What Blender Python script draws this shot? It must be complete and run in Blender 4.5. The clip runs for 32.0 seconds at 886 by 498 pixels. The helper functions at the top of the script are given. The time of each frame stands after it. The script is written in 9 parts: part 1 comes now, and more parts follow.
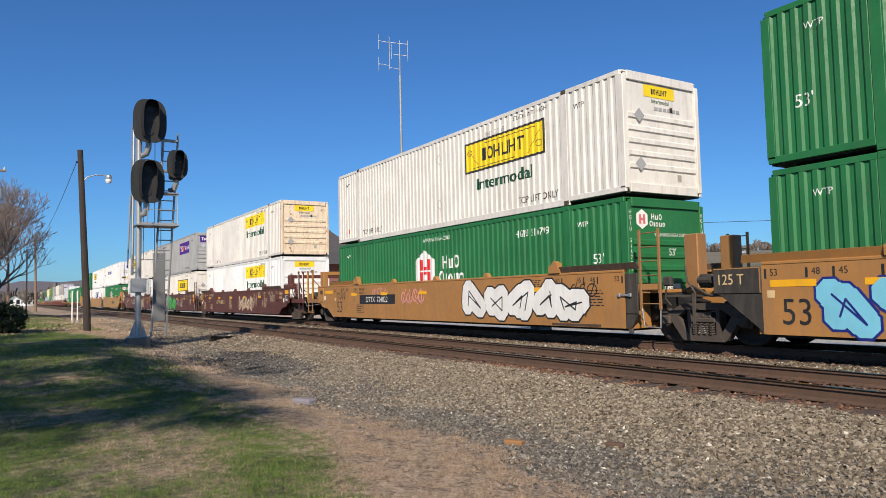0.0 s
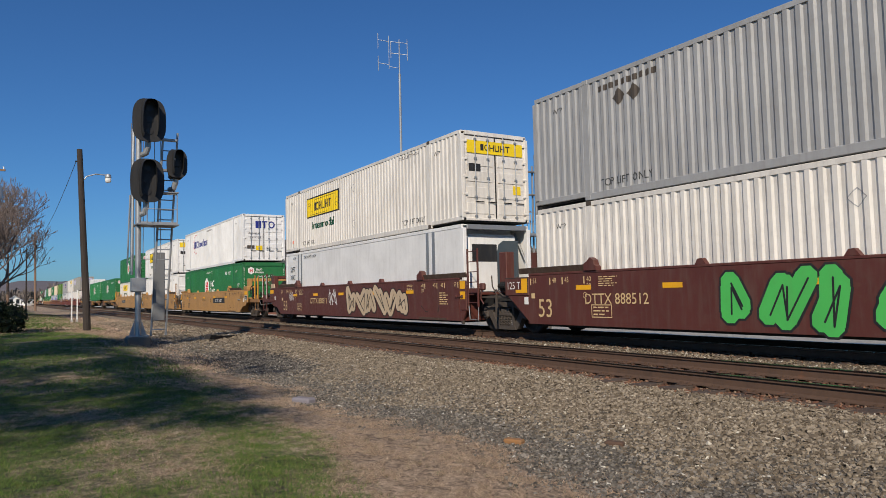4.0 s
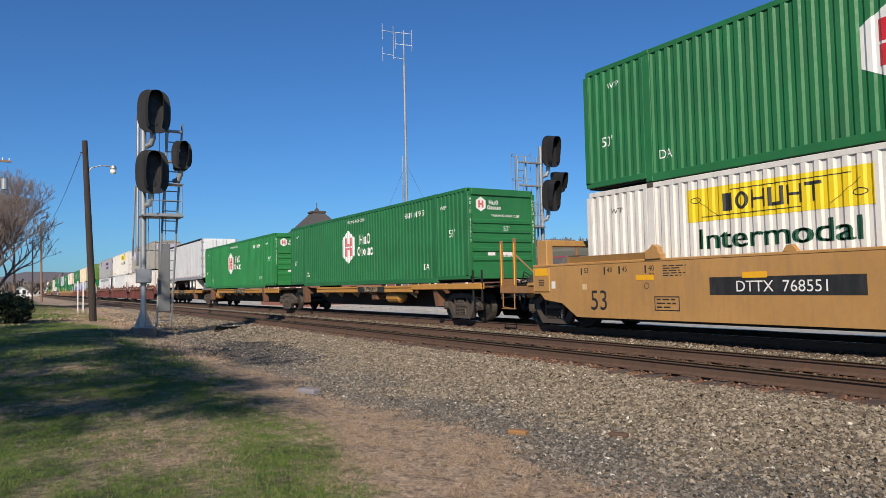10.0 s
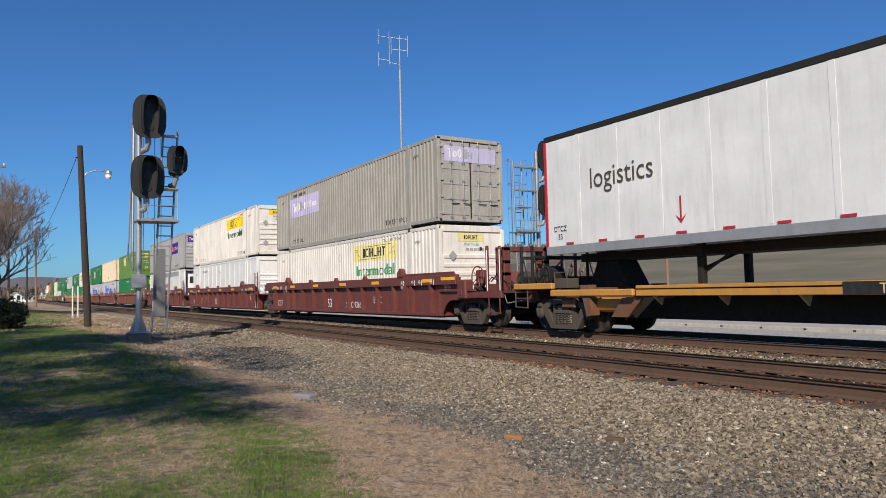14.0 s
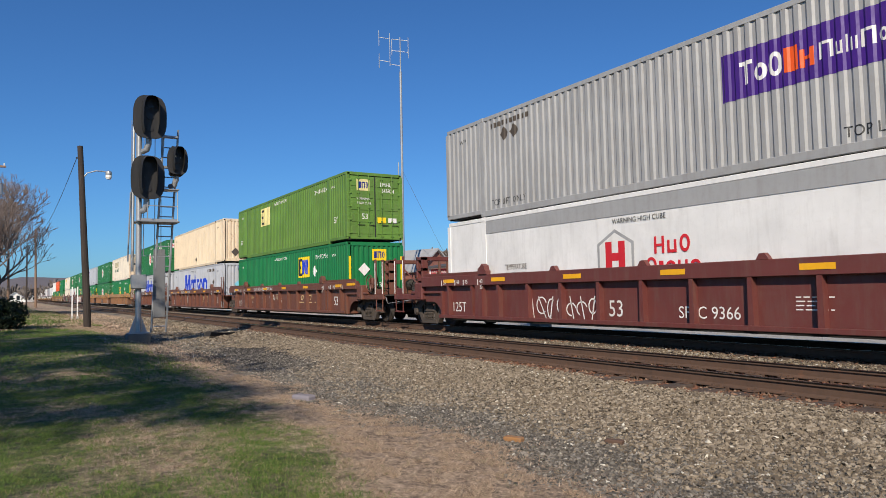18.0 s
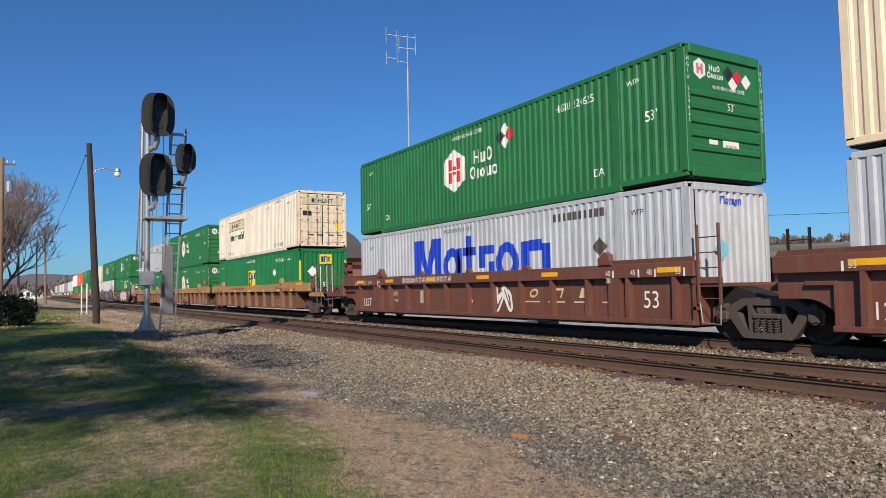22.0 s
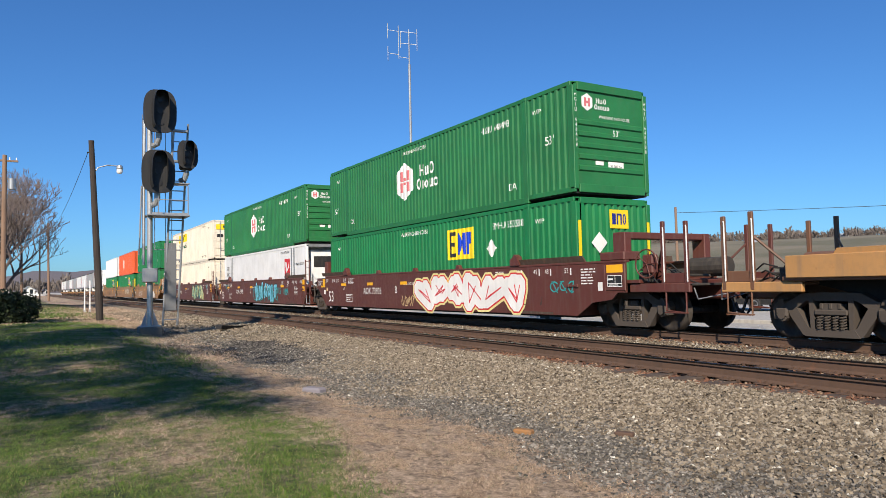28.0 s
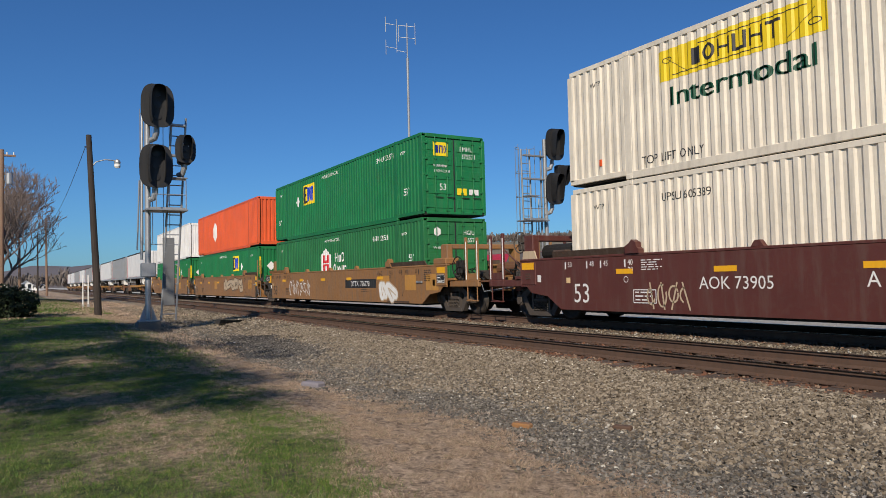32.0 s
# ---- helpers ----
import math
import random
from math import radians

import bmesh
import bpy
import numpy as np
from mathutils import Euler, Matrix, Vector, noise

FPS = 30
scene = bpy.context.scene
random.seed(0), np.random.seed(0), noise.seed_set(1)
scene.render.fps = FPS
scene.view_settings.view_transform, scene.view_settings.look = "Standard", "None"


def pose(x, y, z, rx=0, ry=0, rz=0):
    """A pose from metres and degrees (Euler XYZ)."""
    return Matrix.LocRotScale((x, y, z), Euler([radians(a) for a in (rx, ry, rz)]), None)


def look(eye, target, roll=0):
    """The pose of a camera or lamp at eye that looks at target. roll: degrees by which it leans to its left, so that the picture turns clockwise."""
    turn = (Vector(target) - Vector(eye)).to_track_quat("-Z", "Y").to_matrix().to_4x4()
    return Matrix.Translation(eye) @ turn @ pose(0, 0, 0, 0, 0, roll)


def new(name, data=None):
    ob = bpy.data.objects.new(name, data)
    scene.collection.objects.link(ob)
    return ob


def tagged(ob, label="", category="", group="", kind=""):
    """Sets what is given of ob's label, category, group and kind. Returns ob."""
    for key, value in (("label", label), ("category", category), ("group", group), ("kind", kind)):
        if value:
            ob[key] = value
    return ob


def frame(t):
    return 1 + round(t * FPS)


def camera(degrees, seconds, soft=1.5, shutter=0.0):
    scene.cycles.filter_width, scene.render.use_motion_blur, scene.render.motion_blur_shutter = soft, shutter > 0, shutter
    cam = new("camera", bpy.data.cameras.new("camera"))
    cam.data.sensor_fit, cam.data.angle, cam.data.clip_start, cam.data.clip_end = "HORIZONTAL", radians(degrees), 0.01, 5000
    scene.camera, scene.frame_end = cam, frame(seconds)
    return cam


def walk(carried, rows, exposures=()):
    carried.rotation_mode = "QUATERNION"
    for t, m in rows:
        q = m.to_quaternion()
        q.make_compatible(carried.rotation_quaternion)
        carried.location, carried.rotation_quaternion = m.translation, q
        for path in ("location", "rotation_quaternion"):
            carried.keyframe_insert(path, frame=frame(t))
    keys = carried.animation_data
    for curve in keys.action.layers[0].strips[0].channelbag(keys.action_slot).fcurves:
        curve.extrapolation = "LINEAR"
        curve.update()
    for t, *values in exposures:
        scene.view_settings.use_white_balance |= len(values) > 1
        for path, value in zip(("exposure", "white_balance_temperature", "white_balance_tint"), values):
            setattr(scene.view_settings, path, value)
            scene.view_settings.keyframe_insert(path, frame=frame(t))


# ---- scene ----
EXPO = 0.25
# the film camera's own dimming, in stops, at each second
LEVEL = [(0, 0.1), (0.6, 0.2), (1, 0.33), (2, 0.33), (3, 0.5), (6, 0.43), (7, 0.38), (8, 0.4), (9, 0.42), (10, 0.2), (11, -0.1), (12, -0.12), (13, -0.03), (14, 0.22), (17, 0.3), (18, 0.2), (19, 0.03), (20, -0.03), (21, 0.17), (22, 0.2), (23, 0.0), (24, 0.06), (25, 0.14), (28, -0.1), (29, -0.08), (30, 0.0), (31, 0.28), (32, 0.42)]
EYE = (0.0, 0.0, 1.144)
# seconds, degrees to the left of the track's normal, degrees up, degrees of lean
AIM = [
    (0, 58.29, 3.68, -1.26), (0.5, 58.26, 3.68, -1.35), (1, 58.13, 3.74, -1.30), (1.5, 58.17, 3.83, -1.18), (2, 58.20, 3.80, -1.43),
    (2.5, 58.22, 3.74, -1.36), (3, 58.29, 3.64, -1.41), (3.5, 58.29, 3.60, -1.35), (5.5, 58.24, 3.68, -1.25), (6, 58.30, 3.61, -1.21),
    (6.5, 58.40, 3.55, -1.34), (7, 58.46, 3.47, -1.35), (7.5, 58.48, 3.45, -1.40), (8, 58.58, 3.36, -1.45), (8.5, 58.59, 3.28, -1.47),
    (9, 58.68, 3.17, -1.31), (9.5, 58.64, 3.05, -1.26), (10, 58.65, 2.91, -1.25), (10.5, 58.63, 2.87, -1.41), (11, 58.63, 2.84, -1.36),
    (11.5, 58.63, 2.84, -1.34), (12, 58.58, 2.88, -1.29), (12.5, 58.37, 3.07, -1.35), (13, 58.24, 3.28, -1.35), (13.5, 58.24, 3.28, -1.37),
    (14, 58.31, 3.30, -1.32), (14.5, 58.35, 3.33, -1.20), (16.5, 58.35, 3.53, -1.04), (17, 58.35, 3.52, -1.08), (17.5, 58.32, 3.44, -1.12),
    (18, 58.30, 3.42, -1.14), (18.5, 58.25, 3.43, -1.14), (19, 58.25, 3.43, -1.13), (19.5, 58.21, 3.43, -1.12), (20, 58.04, 3.55, -1.02),
    (20.5, 58.10, 3.59, -0.79), (21, 58.31, 3.70, -0.94), (21.5, 58.74, 3.50, -1.19), (22, 58.90, 3.19, -1.10), (22.5, 59.01, 3.02, -1.08),
    (23, 59.03, 2.94, -1.02), (23.5, 58.95, 2.93, -1.19), (24, 58.94, 2.89, -1.25), (24.5, 58.99, 2.90, -1.11), (25, 59.11, 2.90, -1.13),
    (25.5, 59.21, 2.89, -1.07), (27.5, 59.09, 2.83, -1.32), (28, 59.09, 2.85, -1.27), (28.5, 59.09, 2.85, -1.26), (29, 59.08, 2.85, -1.27),
    (29.5, 59.00, 2.85, -1.25), (30, 58.68, 2.79, -1.23), (30.5, 58.63, 2.72, -1.12), (31, 58.71, 2.52, -1.16), (31.5, 58.82, 2.41, -1.22),
    (32, 58.97, 2.38, -1.34),
]


def aimed(yaw, up, lean):
    y, p = radians(yaw), radians(up)
    way = Vector((-math.sin(y) * math.cos(p), math.cos(y) * math.cos(p), math.sin(p)))
    return look(EYE, Vector(EYE) + way * 10, lean)


cam = camera(64.82, 32.0, soft=0.6)
walk(cam, [(t, aimed(y, p, r)) for t, y, p, r in AIM], exposures=[(t, EXPO - e) for t, e in LEVEL])

# ---- daylight: clear sky, sun behind the viewer's right shoulder ----
SUN_WAY = Vector((0.776, -0.63, 0)).normalized()
SUN_EL = radians(33)
world = bpy.data.worlds.new("sky")
scene.world = world
world.use_nodes = True
wn = world.node_tree
sky = wn.nodes.new("ShaderNodeTexSky")
sky.sky_type, sky.sun_disc = "NISHITA", False
sky.sun_elevation, sky.sun_rotation = SUN_EL, math.atan2(SUN_WAY.x, SUN_WAY.y)
sky.altitude, sky.air_density, sky.dust_density, sky.ozone_density = 200, 1.0, 0.5, 4.0
wn.nodes["Background"].inputs["Strength"].default_value = 0.06
tone = wn.nodes.new("ShaderNodeMix")
tone.data_type, tone.blend_type = "RGBA", "MULTIPLY"
tone.inputs[0].default_value, tone.inputs[7].default_value = 1.0, (0.62, 1.13, 1.66, 1)
wn.links.new(sky.outputs[0], tone.inputs[6])
wn.links.new(tone.outputs[2], wn.nodes["Background"].inputs["Color"])
sun = new("sun", bpy.data.lights.new("sun", "SUN"))
sun.data.energy, sun.data.angle, sun.data.color = 5.0, radians(0.53), (1.0, 0.885, 0.73)
sun.matrix_world = look(SUN_WAY * 50 * math.cos(SUN_EL) + Vector((0, 0, 50 * math.sin(SUN_EL))), (0, 0, 0))

# ---- materials ----
def mat_new(name):
    m = bpy.data.materials.new(name)
    m.use_nodes = True
    return m, m.node_tree.nodes, m.node_tree.links, m.node_tree.nodes["Principled BSDF"]


def mixc(n, l, fac, a, b):
    """A colour mix; each of fac, a, b is a socket or a value."""
    x = n.new("ShaderNodeMix")
    x.data_type = "RGBA"
    for sock, v in ((x.inputs[0], fac), (x.inputs[6], a), (x.inputs[7], b)):
        if hasattr(v, "is_output"):
            l.new(v, sock)
        else:
            sock.default_value = v if isinstance(v, float) else (*v, 1)[:4]
    return x.outputs[2]


def ramp(n, l, fac, lo, hi):
    r = n.new("ShaderNodeMapRange")
    r.inputs[1].default_value, r.inputs[2].default_value = lo, hi
    l.new(fac, r.inputs[0])
    return r.outputs[0]


def noise_tex(n, l, vec, scale, detail=4.0, rough=0.55):
    t = n.new("ShaderNodeTexNoise")
    t.inputs["Scale"].default_value, t.inputs["Detail"].default_value, t.inputs["Roughness"].default_value = scale, detail, rough
    l.new(vec, t.inputs["Vector"])
    return t.outputs[0]


def coords(n, l, squash=(1, 1, 1), spread=40.0):
    """Object coordinates, shifted by the object's random number."""
    c, i, m = n.new("ShaderNodeTexCoord"), n.new("ShaderNodeObjectInfo"), n.new("ShaderNodeMapping")
    k = n.new("ShaderNodeMath")
    k.operation, k.inputs[1].default_value = "MULTIPLY", spread
    l.new(i.outputs["Random"], k.inputs[0])
    l.new(c.outputs["Object"], m.inputs[0])
    l.new(k.outputs[0], m.inputs[1])
    m.inputs[3].default_value = squash
    return m.outputs[0], i.outputs["Random"]


def darker(c, k):
    return tuple(v * k for v in c)


def paint(name, col, dirt=0.35, rust=0.0, rough=0.45, metal=0.0, dirtcol=(0.16, 0.13, 0.10), rustcol=(0.20, 0.075, 0.03), vary=0.08, bump=0.15):
    """Weathered paint: broad fading, streaks that run down, specks of rust."""
    m, n, l, p = mat_new(name)
    v, rnd = coords(n, l)
    vs, _ = coords(n, l, (1.0, 1.0, 0.12))
    broad, fine = noise_tex(n, l, v, 0.9, 5), noise_tex(n, l, v, 9.0, 6, 0.65)
    streak = noise_tex(n, l, vs, 7.0, 5, 0.6)
    c = mixc(n, l, ramp(n, l, broad, 0.35, 0.7), darker(col, 1 - vary), tuple(min(1, x * (1 + vary)) for x in col))
    f = n.new("ShaderNodeMath")
    f.operation, f.inputs[1].default_value = "MULTIPLY", dirt
    l.new(ramp(n, l, streak, 0.48, 0.78), f.inputs[0])
    c = mixc(n, l, f.outputs[0], c, dirtcol)
    g = n.new("ShaderNodeMath")
    g.operation, g.inputs[1].default_value = "MULTIPLY", dirt * 0.6
    l.new(ramp(n, l, fine, 0.5, 0.85), g.inputs[0])
    c = mixc(n, l, g.outputs[0], c, dirtcol)
    if rust:
        spots = noise_tex(n, l, v, 3.5, 9, 0.7)
        h = n.new("ShaderNodeMath")
        h.operation, h.inputs[1].default_value = "MULTIPLY", min(1, rust * 2)
        l.new(ramp(n, l, spots, 0.66 - 0.16 * rust, 0.74 - 0.1 * rust), h.inputs[0])
        c = mixc(n, l, h.outputs[0], c, rustcol)
    l.new(c, p.inputs["Base Color"])
    p.inputs["Metallic"].default_value = metal
    l.new(ramp_out(n, l, fine, rough - 0.08, rough + 0.18), p.inputs["Roughness"])
    b = n.new("ShaderNodeBump")
    b.inputs["Strength"].default_value, b.inputs["Distance"].default_value = bump, 0.01
    l.new(fine, b.inputs["Height"])
    l.new(b.outputs[0], p.inputs["Normal"])
    return m


def ramp_out(n, l, fac, lo, hi):
    r = n.new("ShaderNodeMapRange")
    r.inputs[1].default_value, r.inputs[2].default_value, r.inputs[3].default_value, r.inputs[4].default_value = 0.3, 0.7, lo, hi
    l.new(fac, r.inputs[0])
    return r.outputs[0]


GREEN = paint("deep_green_paint", (0.018, 0.155, 0.046), 0.12, vary=0.12)
GREEN2 = paint("mid_green_paint", (0.02, 0.20, 0.05), 0.15, vary=0.12)
GREEN3 = paint("emerald_paint", (0.008, 0.17, 0.05), 0.15, vary=0.12)
LIME = paint("faded_lime_paint", (0.115, 0.23, 0.035), 0.3, vary=0.15)
WHITE = paint("white_container_paint", (0.74, 0.70, 0.64), 0.3)
WHITE2 = paint("bright_white_paint", (0.80, 0.79, 0.77), 0.16)
CREAM = paint("cream_container_paint", (0.80, 0.66, 0.47), 0.25, 0.25, dirtcol=(0.3, 0.17, 0.08))
CREAM2 = paint("ivory_container_paint", (0.78, 0.70, 0.57), 0.3, 0.08)
TANP = paint("sooty_tan_car_paint", (0.30, 0.145, 0.05), 0.7, 0.4)
RUSTY = paint("rust_streaked_cream_paint", (0.76, 0.62, 0.45), 0.55, 0.55, dirtcol=(0.32, 0.17, 0.08))
GREYC = paint("grey_container_paint", (0.36, 0.36, 0.36), 0.3)
GREYT = paint("taupe_grey_container_paint", (0.36, 0.34, 0.30), 0.45, 0.15)
SILVER = paint("silver_grey_container_paint", (0.46, 0.48, 0.52), 0.3)
ORANGE = paint("orange_container_paint", (0.72, 0.11, 0.03), 0.2)
TAN = paint("tan_rail_car_paint", (0.40, 0.19, 0.056), 0.4, 0.18)
TAN2 = paint("golden_tan_car_paint", (0.46, 0.245, 0.078), 0.35, 0.12)
TANO = paint("orange_tan_car_paint", (0.52, 0.25, 0.05), 0.4, 0.22)
TANR = paint("rusted_tan_car_paint", (0.150, 0.070, 0.038), 0.5, 0.45)
TANC = paint("dull_tan_chord_paint", (0.45, 0.235, 0.085), 0.45, 0.25)
TANW = paint("rust_worn_rib_paint", (0.265, 0.128, 0.060), 0.5, 0.4)
LOGO_F = paint("faded_cream_panel", (0.60, 0.52, 0.33), 0.3, 0.1)
MAROON = paint("maroon_rail_car_paint", (0.105, 0.030, 0.022), 0.3, 0.1)
MAROON2 = paint("oxide_red_car_paint", (0.140, 0.038, 0.032), 0.3, 0.1)
BROWN = paint("oxide_brown_car_paint", (0.15, 0.055, 0.036), 0.4, 0.2)
IRON = paint("dusty_cast_iron", (0.072, 0.057, 0.046), 0.3, 0.25, rough=0.75, dirtcol=(0.085, 0.07, 0.058), rustcol=(0.09, 0.045, 0.028))
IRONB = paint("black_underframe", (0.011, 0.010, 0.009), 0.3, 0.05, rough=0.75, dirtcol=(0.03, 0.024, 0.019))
WHEEL = paint("worn_wheel_steel", (0.026, 0.021, 0.018), 0.4, 0.15, rough=0.6, metal=0.2)
TREAD = paint("bright_tread_steel", (0.42, 0.40, 0.38), 0.2, rough=0.3, metal=1.0)
RAILSIDE = paint("rusty_rail_steel", (0.105, 0.060, 0.039), 0.45, 0.35, rough=0.85, dirtcol=(0.045, 0.032, 0.025), rustcol=(0.19, 0.082, 0.042))
# polished steel, its colour darkened to stand for the dark train mirrored in it
RAILTOP = paint("rail_head_dark_reflection", (0.05, 0.043, 0.038), 0.3, rough=0.25, metal=0.9)
TIE = paint("weathered_creosote_wood", (0.070, 0.047, 0.036), 0.6, 0.45, rough=0.9, rustcol=(0.19, 0.085, 0.045), bump=0.6)
YELLOW = paint("yellow_reflector", (0.85, 0.42, 0.01), 0.15)
LOGO_Y = paint("yellow_logo_paint", (0.85, 0.60, 0.01), 0.1)
LOGO_YP = paint("faded_yellow_logo_paint", (0.75, 0.66, 0.28), 0.25)
BLACK = paint("black_lettering", (0.02, 0.02, 0.02), 0.2)
DKGREEN = paint("dark_green_lettering", (0.006, 0.085, 0.04), 0.1)
LTGREEN = paint("faded_green_lettering", (0.10, 0.40, 0.18), 0.1)
NAVY = paint("navy_lettering", (0.010, 0.020, 0.20), 0.1)
BLUE = paint("bright_blue_lettering", (0.006, 0.045, 0.50), 0.1)
PURPLE = paint("purple_logo_panel", (0.055, 0.012, 0.20), 0.1)
LILAC = paint("faded_lilac_panel", (0.50, 0.45, 0.66), 0.3)
LOGO_R = paint("red_logo_paint", (0.62, 0.02, 0.03), 0.1)
LOGO_PK = paint("faded_red_logo_paint", (0.62, 0.16, 0.17), 0.1)
LOGO_O = paint("orange_logo_paint", (0.80, 0.10, 0.01), 0.1)
LETW = paint("white_lettering", (0.80, 0.78, 0.74), 0.15)
LETY = paint("pale_yellow_lettering", (0.70, 0.50, 0.25), 0.25)
SKYBLUE = paint("pale_blue_spray_paint", (0.20, 0.55, 0.70), 0.1)
TEAL = paint("teal_spray_paint", (0.02, 0.33, 0.33), 0.1)
PINK = paint("pink_spray_paint", (0.72, 0.30, 0.28), 0.1)
LIMEP = paint("bright_green_spray_paint", (0.08, 0.50, 0.10), 0.1)
BUFF = paint("buff_spray_paint", (0.55, 0.42, 0.28), 0.2)
GALV = paint("galvanised_steel", (0.36, 0.37, 0.38), 0.25, rough=0.42, metal=0.55)
SIGBLACK = paint("matt_black_signal_paint", (0.014, 0.014, 0.015), 0.1, rough=0.55)
POLEWOOD = paint("weathered_pole_wood", (0.040, 0.030, 0.025), 0.6, rough=0.9, bump=0.6, dirtcol=(0.08, 0.065, 0.055))
POLEWOOD2 = paint("light_pole_wood", (0.24, 0.15, 0.10), 0.5, rough=0.9, bump=0.6)
# concrete darkened to hold the shadow on the signals' foundation blocks
SHADEC = paint("dusty_shaded_concrete", (0.13, 0.12, 0.108), 0.5, rough=0.9, bump=0.5)
STONEG = paint("grey_purple_stone", (0.22, 0.20, 0.22), 0.4, rough=0.9, bump=0.5)
SLATE = paint("slate_blue_plastic", (0.055, 0.072, 0.085), 0.15, rough=0.5)
GUARD = paint("grey_guard_steel", (0.15, 0.155, 0.16), 0.3, rough=0.6)
LIDDK = paint("grimy_shaded_brown", (0.075, 0.045, 0.03), 0.5, 0.3, rough=0.7)
ENDDK = paint("sooty_end_panel", (0.036, 0.031, 0.027), 0.4, 0.2, rough=0.7)
CONCRETE = paint("weathered_concrete", (0.42, 0.40, 0.37), 0.5, rough=0.85, bump=0.4)
RUBBER = paint("black_rubber", (0.025, 0.025, 0.027), 0.4, rough=0.8, dirtcol=(0.10, 0.09, 0.08))
TRAILERW = paint("white_trailer_skin", (0.74, 0.74, 0.74), 0.15)
ALU = paint("aluminium_rail", (0.45, 0.45, 0.45), 0.25, rough=0.4, metal=0.5)
ROOFSL = paint("dark_slate_roof", (0.075, 0.068, 0.068), 0.3, rough=0.8)
BRICKR = paint("red_brick", (0.25, 0.10, 0.075), 0.5, rough=0.9)
SIGNRED = paint("red_sign_board", (0.45, 0.02, 0.03), 0.1)
LENSD = paint("unlit_signal_glass", (0.012, 0.011, 0.011), 0.1, rough=0.4)
GLASSD = paint("dark_window_glass", (0.02, 0.025, 0.03), 0.05, rough=0.08)
BARK = paint("grey_brown_bark", (0.115, 0.082, 0.066), 0.4, rough=0.95)

# ---- mesh building ----
class Mesher:
    """Collects corners and faces of one part."""

    def __init__(self):
        self.v, self.f = [], []

    def add(self, verts, faces):
        k = len(self.v)
        self.v += [tuple(p) for p in verts]
        self.f += [tuple(i + k for i in q) for q in faces]
        return self

    def box(self, x0, x1, y0, y1, z0, z1, c=0.0):
        """A box, with its edges chamfered by c."""
        if c <= 0:
            return self.add([(x, y, z) for x in (x0, x1) for y in (y0, y1) for z in (z0, z1)],
                            [(0, 1, 3, 2), (4, 6, 7, 5), (0, 4, 5, 1), (2, 3, 7, 6), (0, 2, 6, 4), (1, 5, 7, 3)])
        lo, hi = (x0, y0, z0), (x1, y1, z1)
        vs, idx = [], {}
        for s in [(a, b, d) for a in (0, 1) for b in (0, 1) for d in (0, 1)]:
            for ax in range(3):
                q = [(hi[i] - c if s[i] else lo[i] + c) for i in range(3)]
                q[ax] = hi[ax] if s[ax] else lo[ax]
                idx[s, ax] = len(vs)
                vs.append(q)
        fs = []
        for ax in range(3):
            o = [i for i in range(3) if i != ax]
            for side in (0, 1):
                ring = []
                for a, b in ((0, 0), (1, 0), (1, 1), (0, 1)):
                    s = [0, 0, 0]
                    s[ax], s[o[0]], s[o[1]] = side, a, b
                    ring.append(idx[tuple(s), ax])
                fs.append(ring if (side == 1) == (ax != 1) else ring[::-1])
            for a in (0, 1):
                for b in (0, 1):
                    s0, s1 = [0, 0, 0], [0, 0, 0]
                    s0[ax], s1[ax] = 0, 1
                    s0[o[0]] = s1[o[0]] = a
                    s0[o[1]] = s1[o[1]] = b
                    q = [idx[tuple(s0), o[0]], idx[tuple(s1), o[0]], idx[tuple(s1), o[1]], idx[tuple(s0), o[1]]]
                    fs.append(q)
        for s in [(a, b, d) for a in (0, 1) for b in (0, 1) for d in (0, 1)]:
            fs.append([idx[s, 0], idx[s, 1], idx[s, 2]])
        return self.add(vs, fs)

    def prism(self, poly, y0, y1):
        """A polygon given in x, z, thick from y0 to y1."""
        n = len(poly)
        return self.add([(x, y0, z) for x, z in poly] + [(x, y1, z) for x, z in poly],
                        [tuple(range(n)), tuple(range(2 * n - 1, n - 1, -1))] + [(i, i + n, (i + 1) % n + n, (i + 1) % n) for i in range(n)])

    def prism_x(self, poly, x0, x1):
        """A polygon given in y, z, drawn out from x0 to x1."""
        n = len(poly)
        return self.add([(x0, y, z) for y, z in poly] + [(x1, y, z) for y, z in poly],
                        [tuple(range(n - 1, -1, -1)), tuple(range(n, 2 * n))] + [(i, (i + 1) % n, (i + 1) % n + n, i + n) for i in range(n)])

    def tube(self, pts, r, k=8, r2=None, cap=True):
        """A round bar through the points, tapering from r to r2."""
        pts = [Vector(p) for p in pts]
        r2 = r if r2 is None else r2
        base = len(self.v)
        prev = None
        for i, p in enumerate(pts):
            d = ((pts[min(i + 1, len(pts) - 1)] - pts[max(i - 1, 0)])).normalized()
            side = d.orthogonal().normalized() if prev is None else (prev - d * prev.dot(d)).normalized()
            prev, up = side, d.cross(side)
            rad = r + (r2 - r) * i / max(1, len(pts) - 1)
            self.v += [tuple(p + side * math.cos(2 * math.pi * j / k) * rad + up * math.sin(2 * math.pi * j / k) * rad) for j in range(k)]
        for i in range(len(pts) - 1):
            a, b = base + i * k, base + (i + 1) * k
            self.f += [(a + j, a + (j + 1) % k, b + (j + 1) % k, b + j) for j in range(k)]
        if cap:
            self.f.append(tuple(base + j for j in range(k - 1, -1, -1)))
            self.f.append(tuple(base + (len(pts) - 1) * k + j for j in range(k)))
        return self

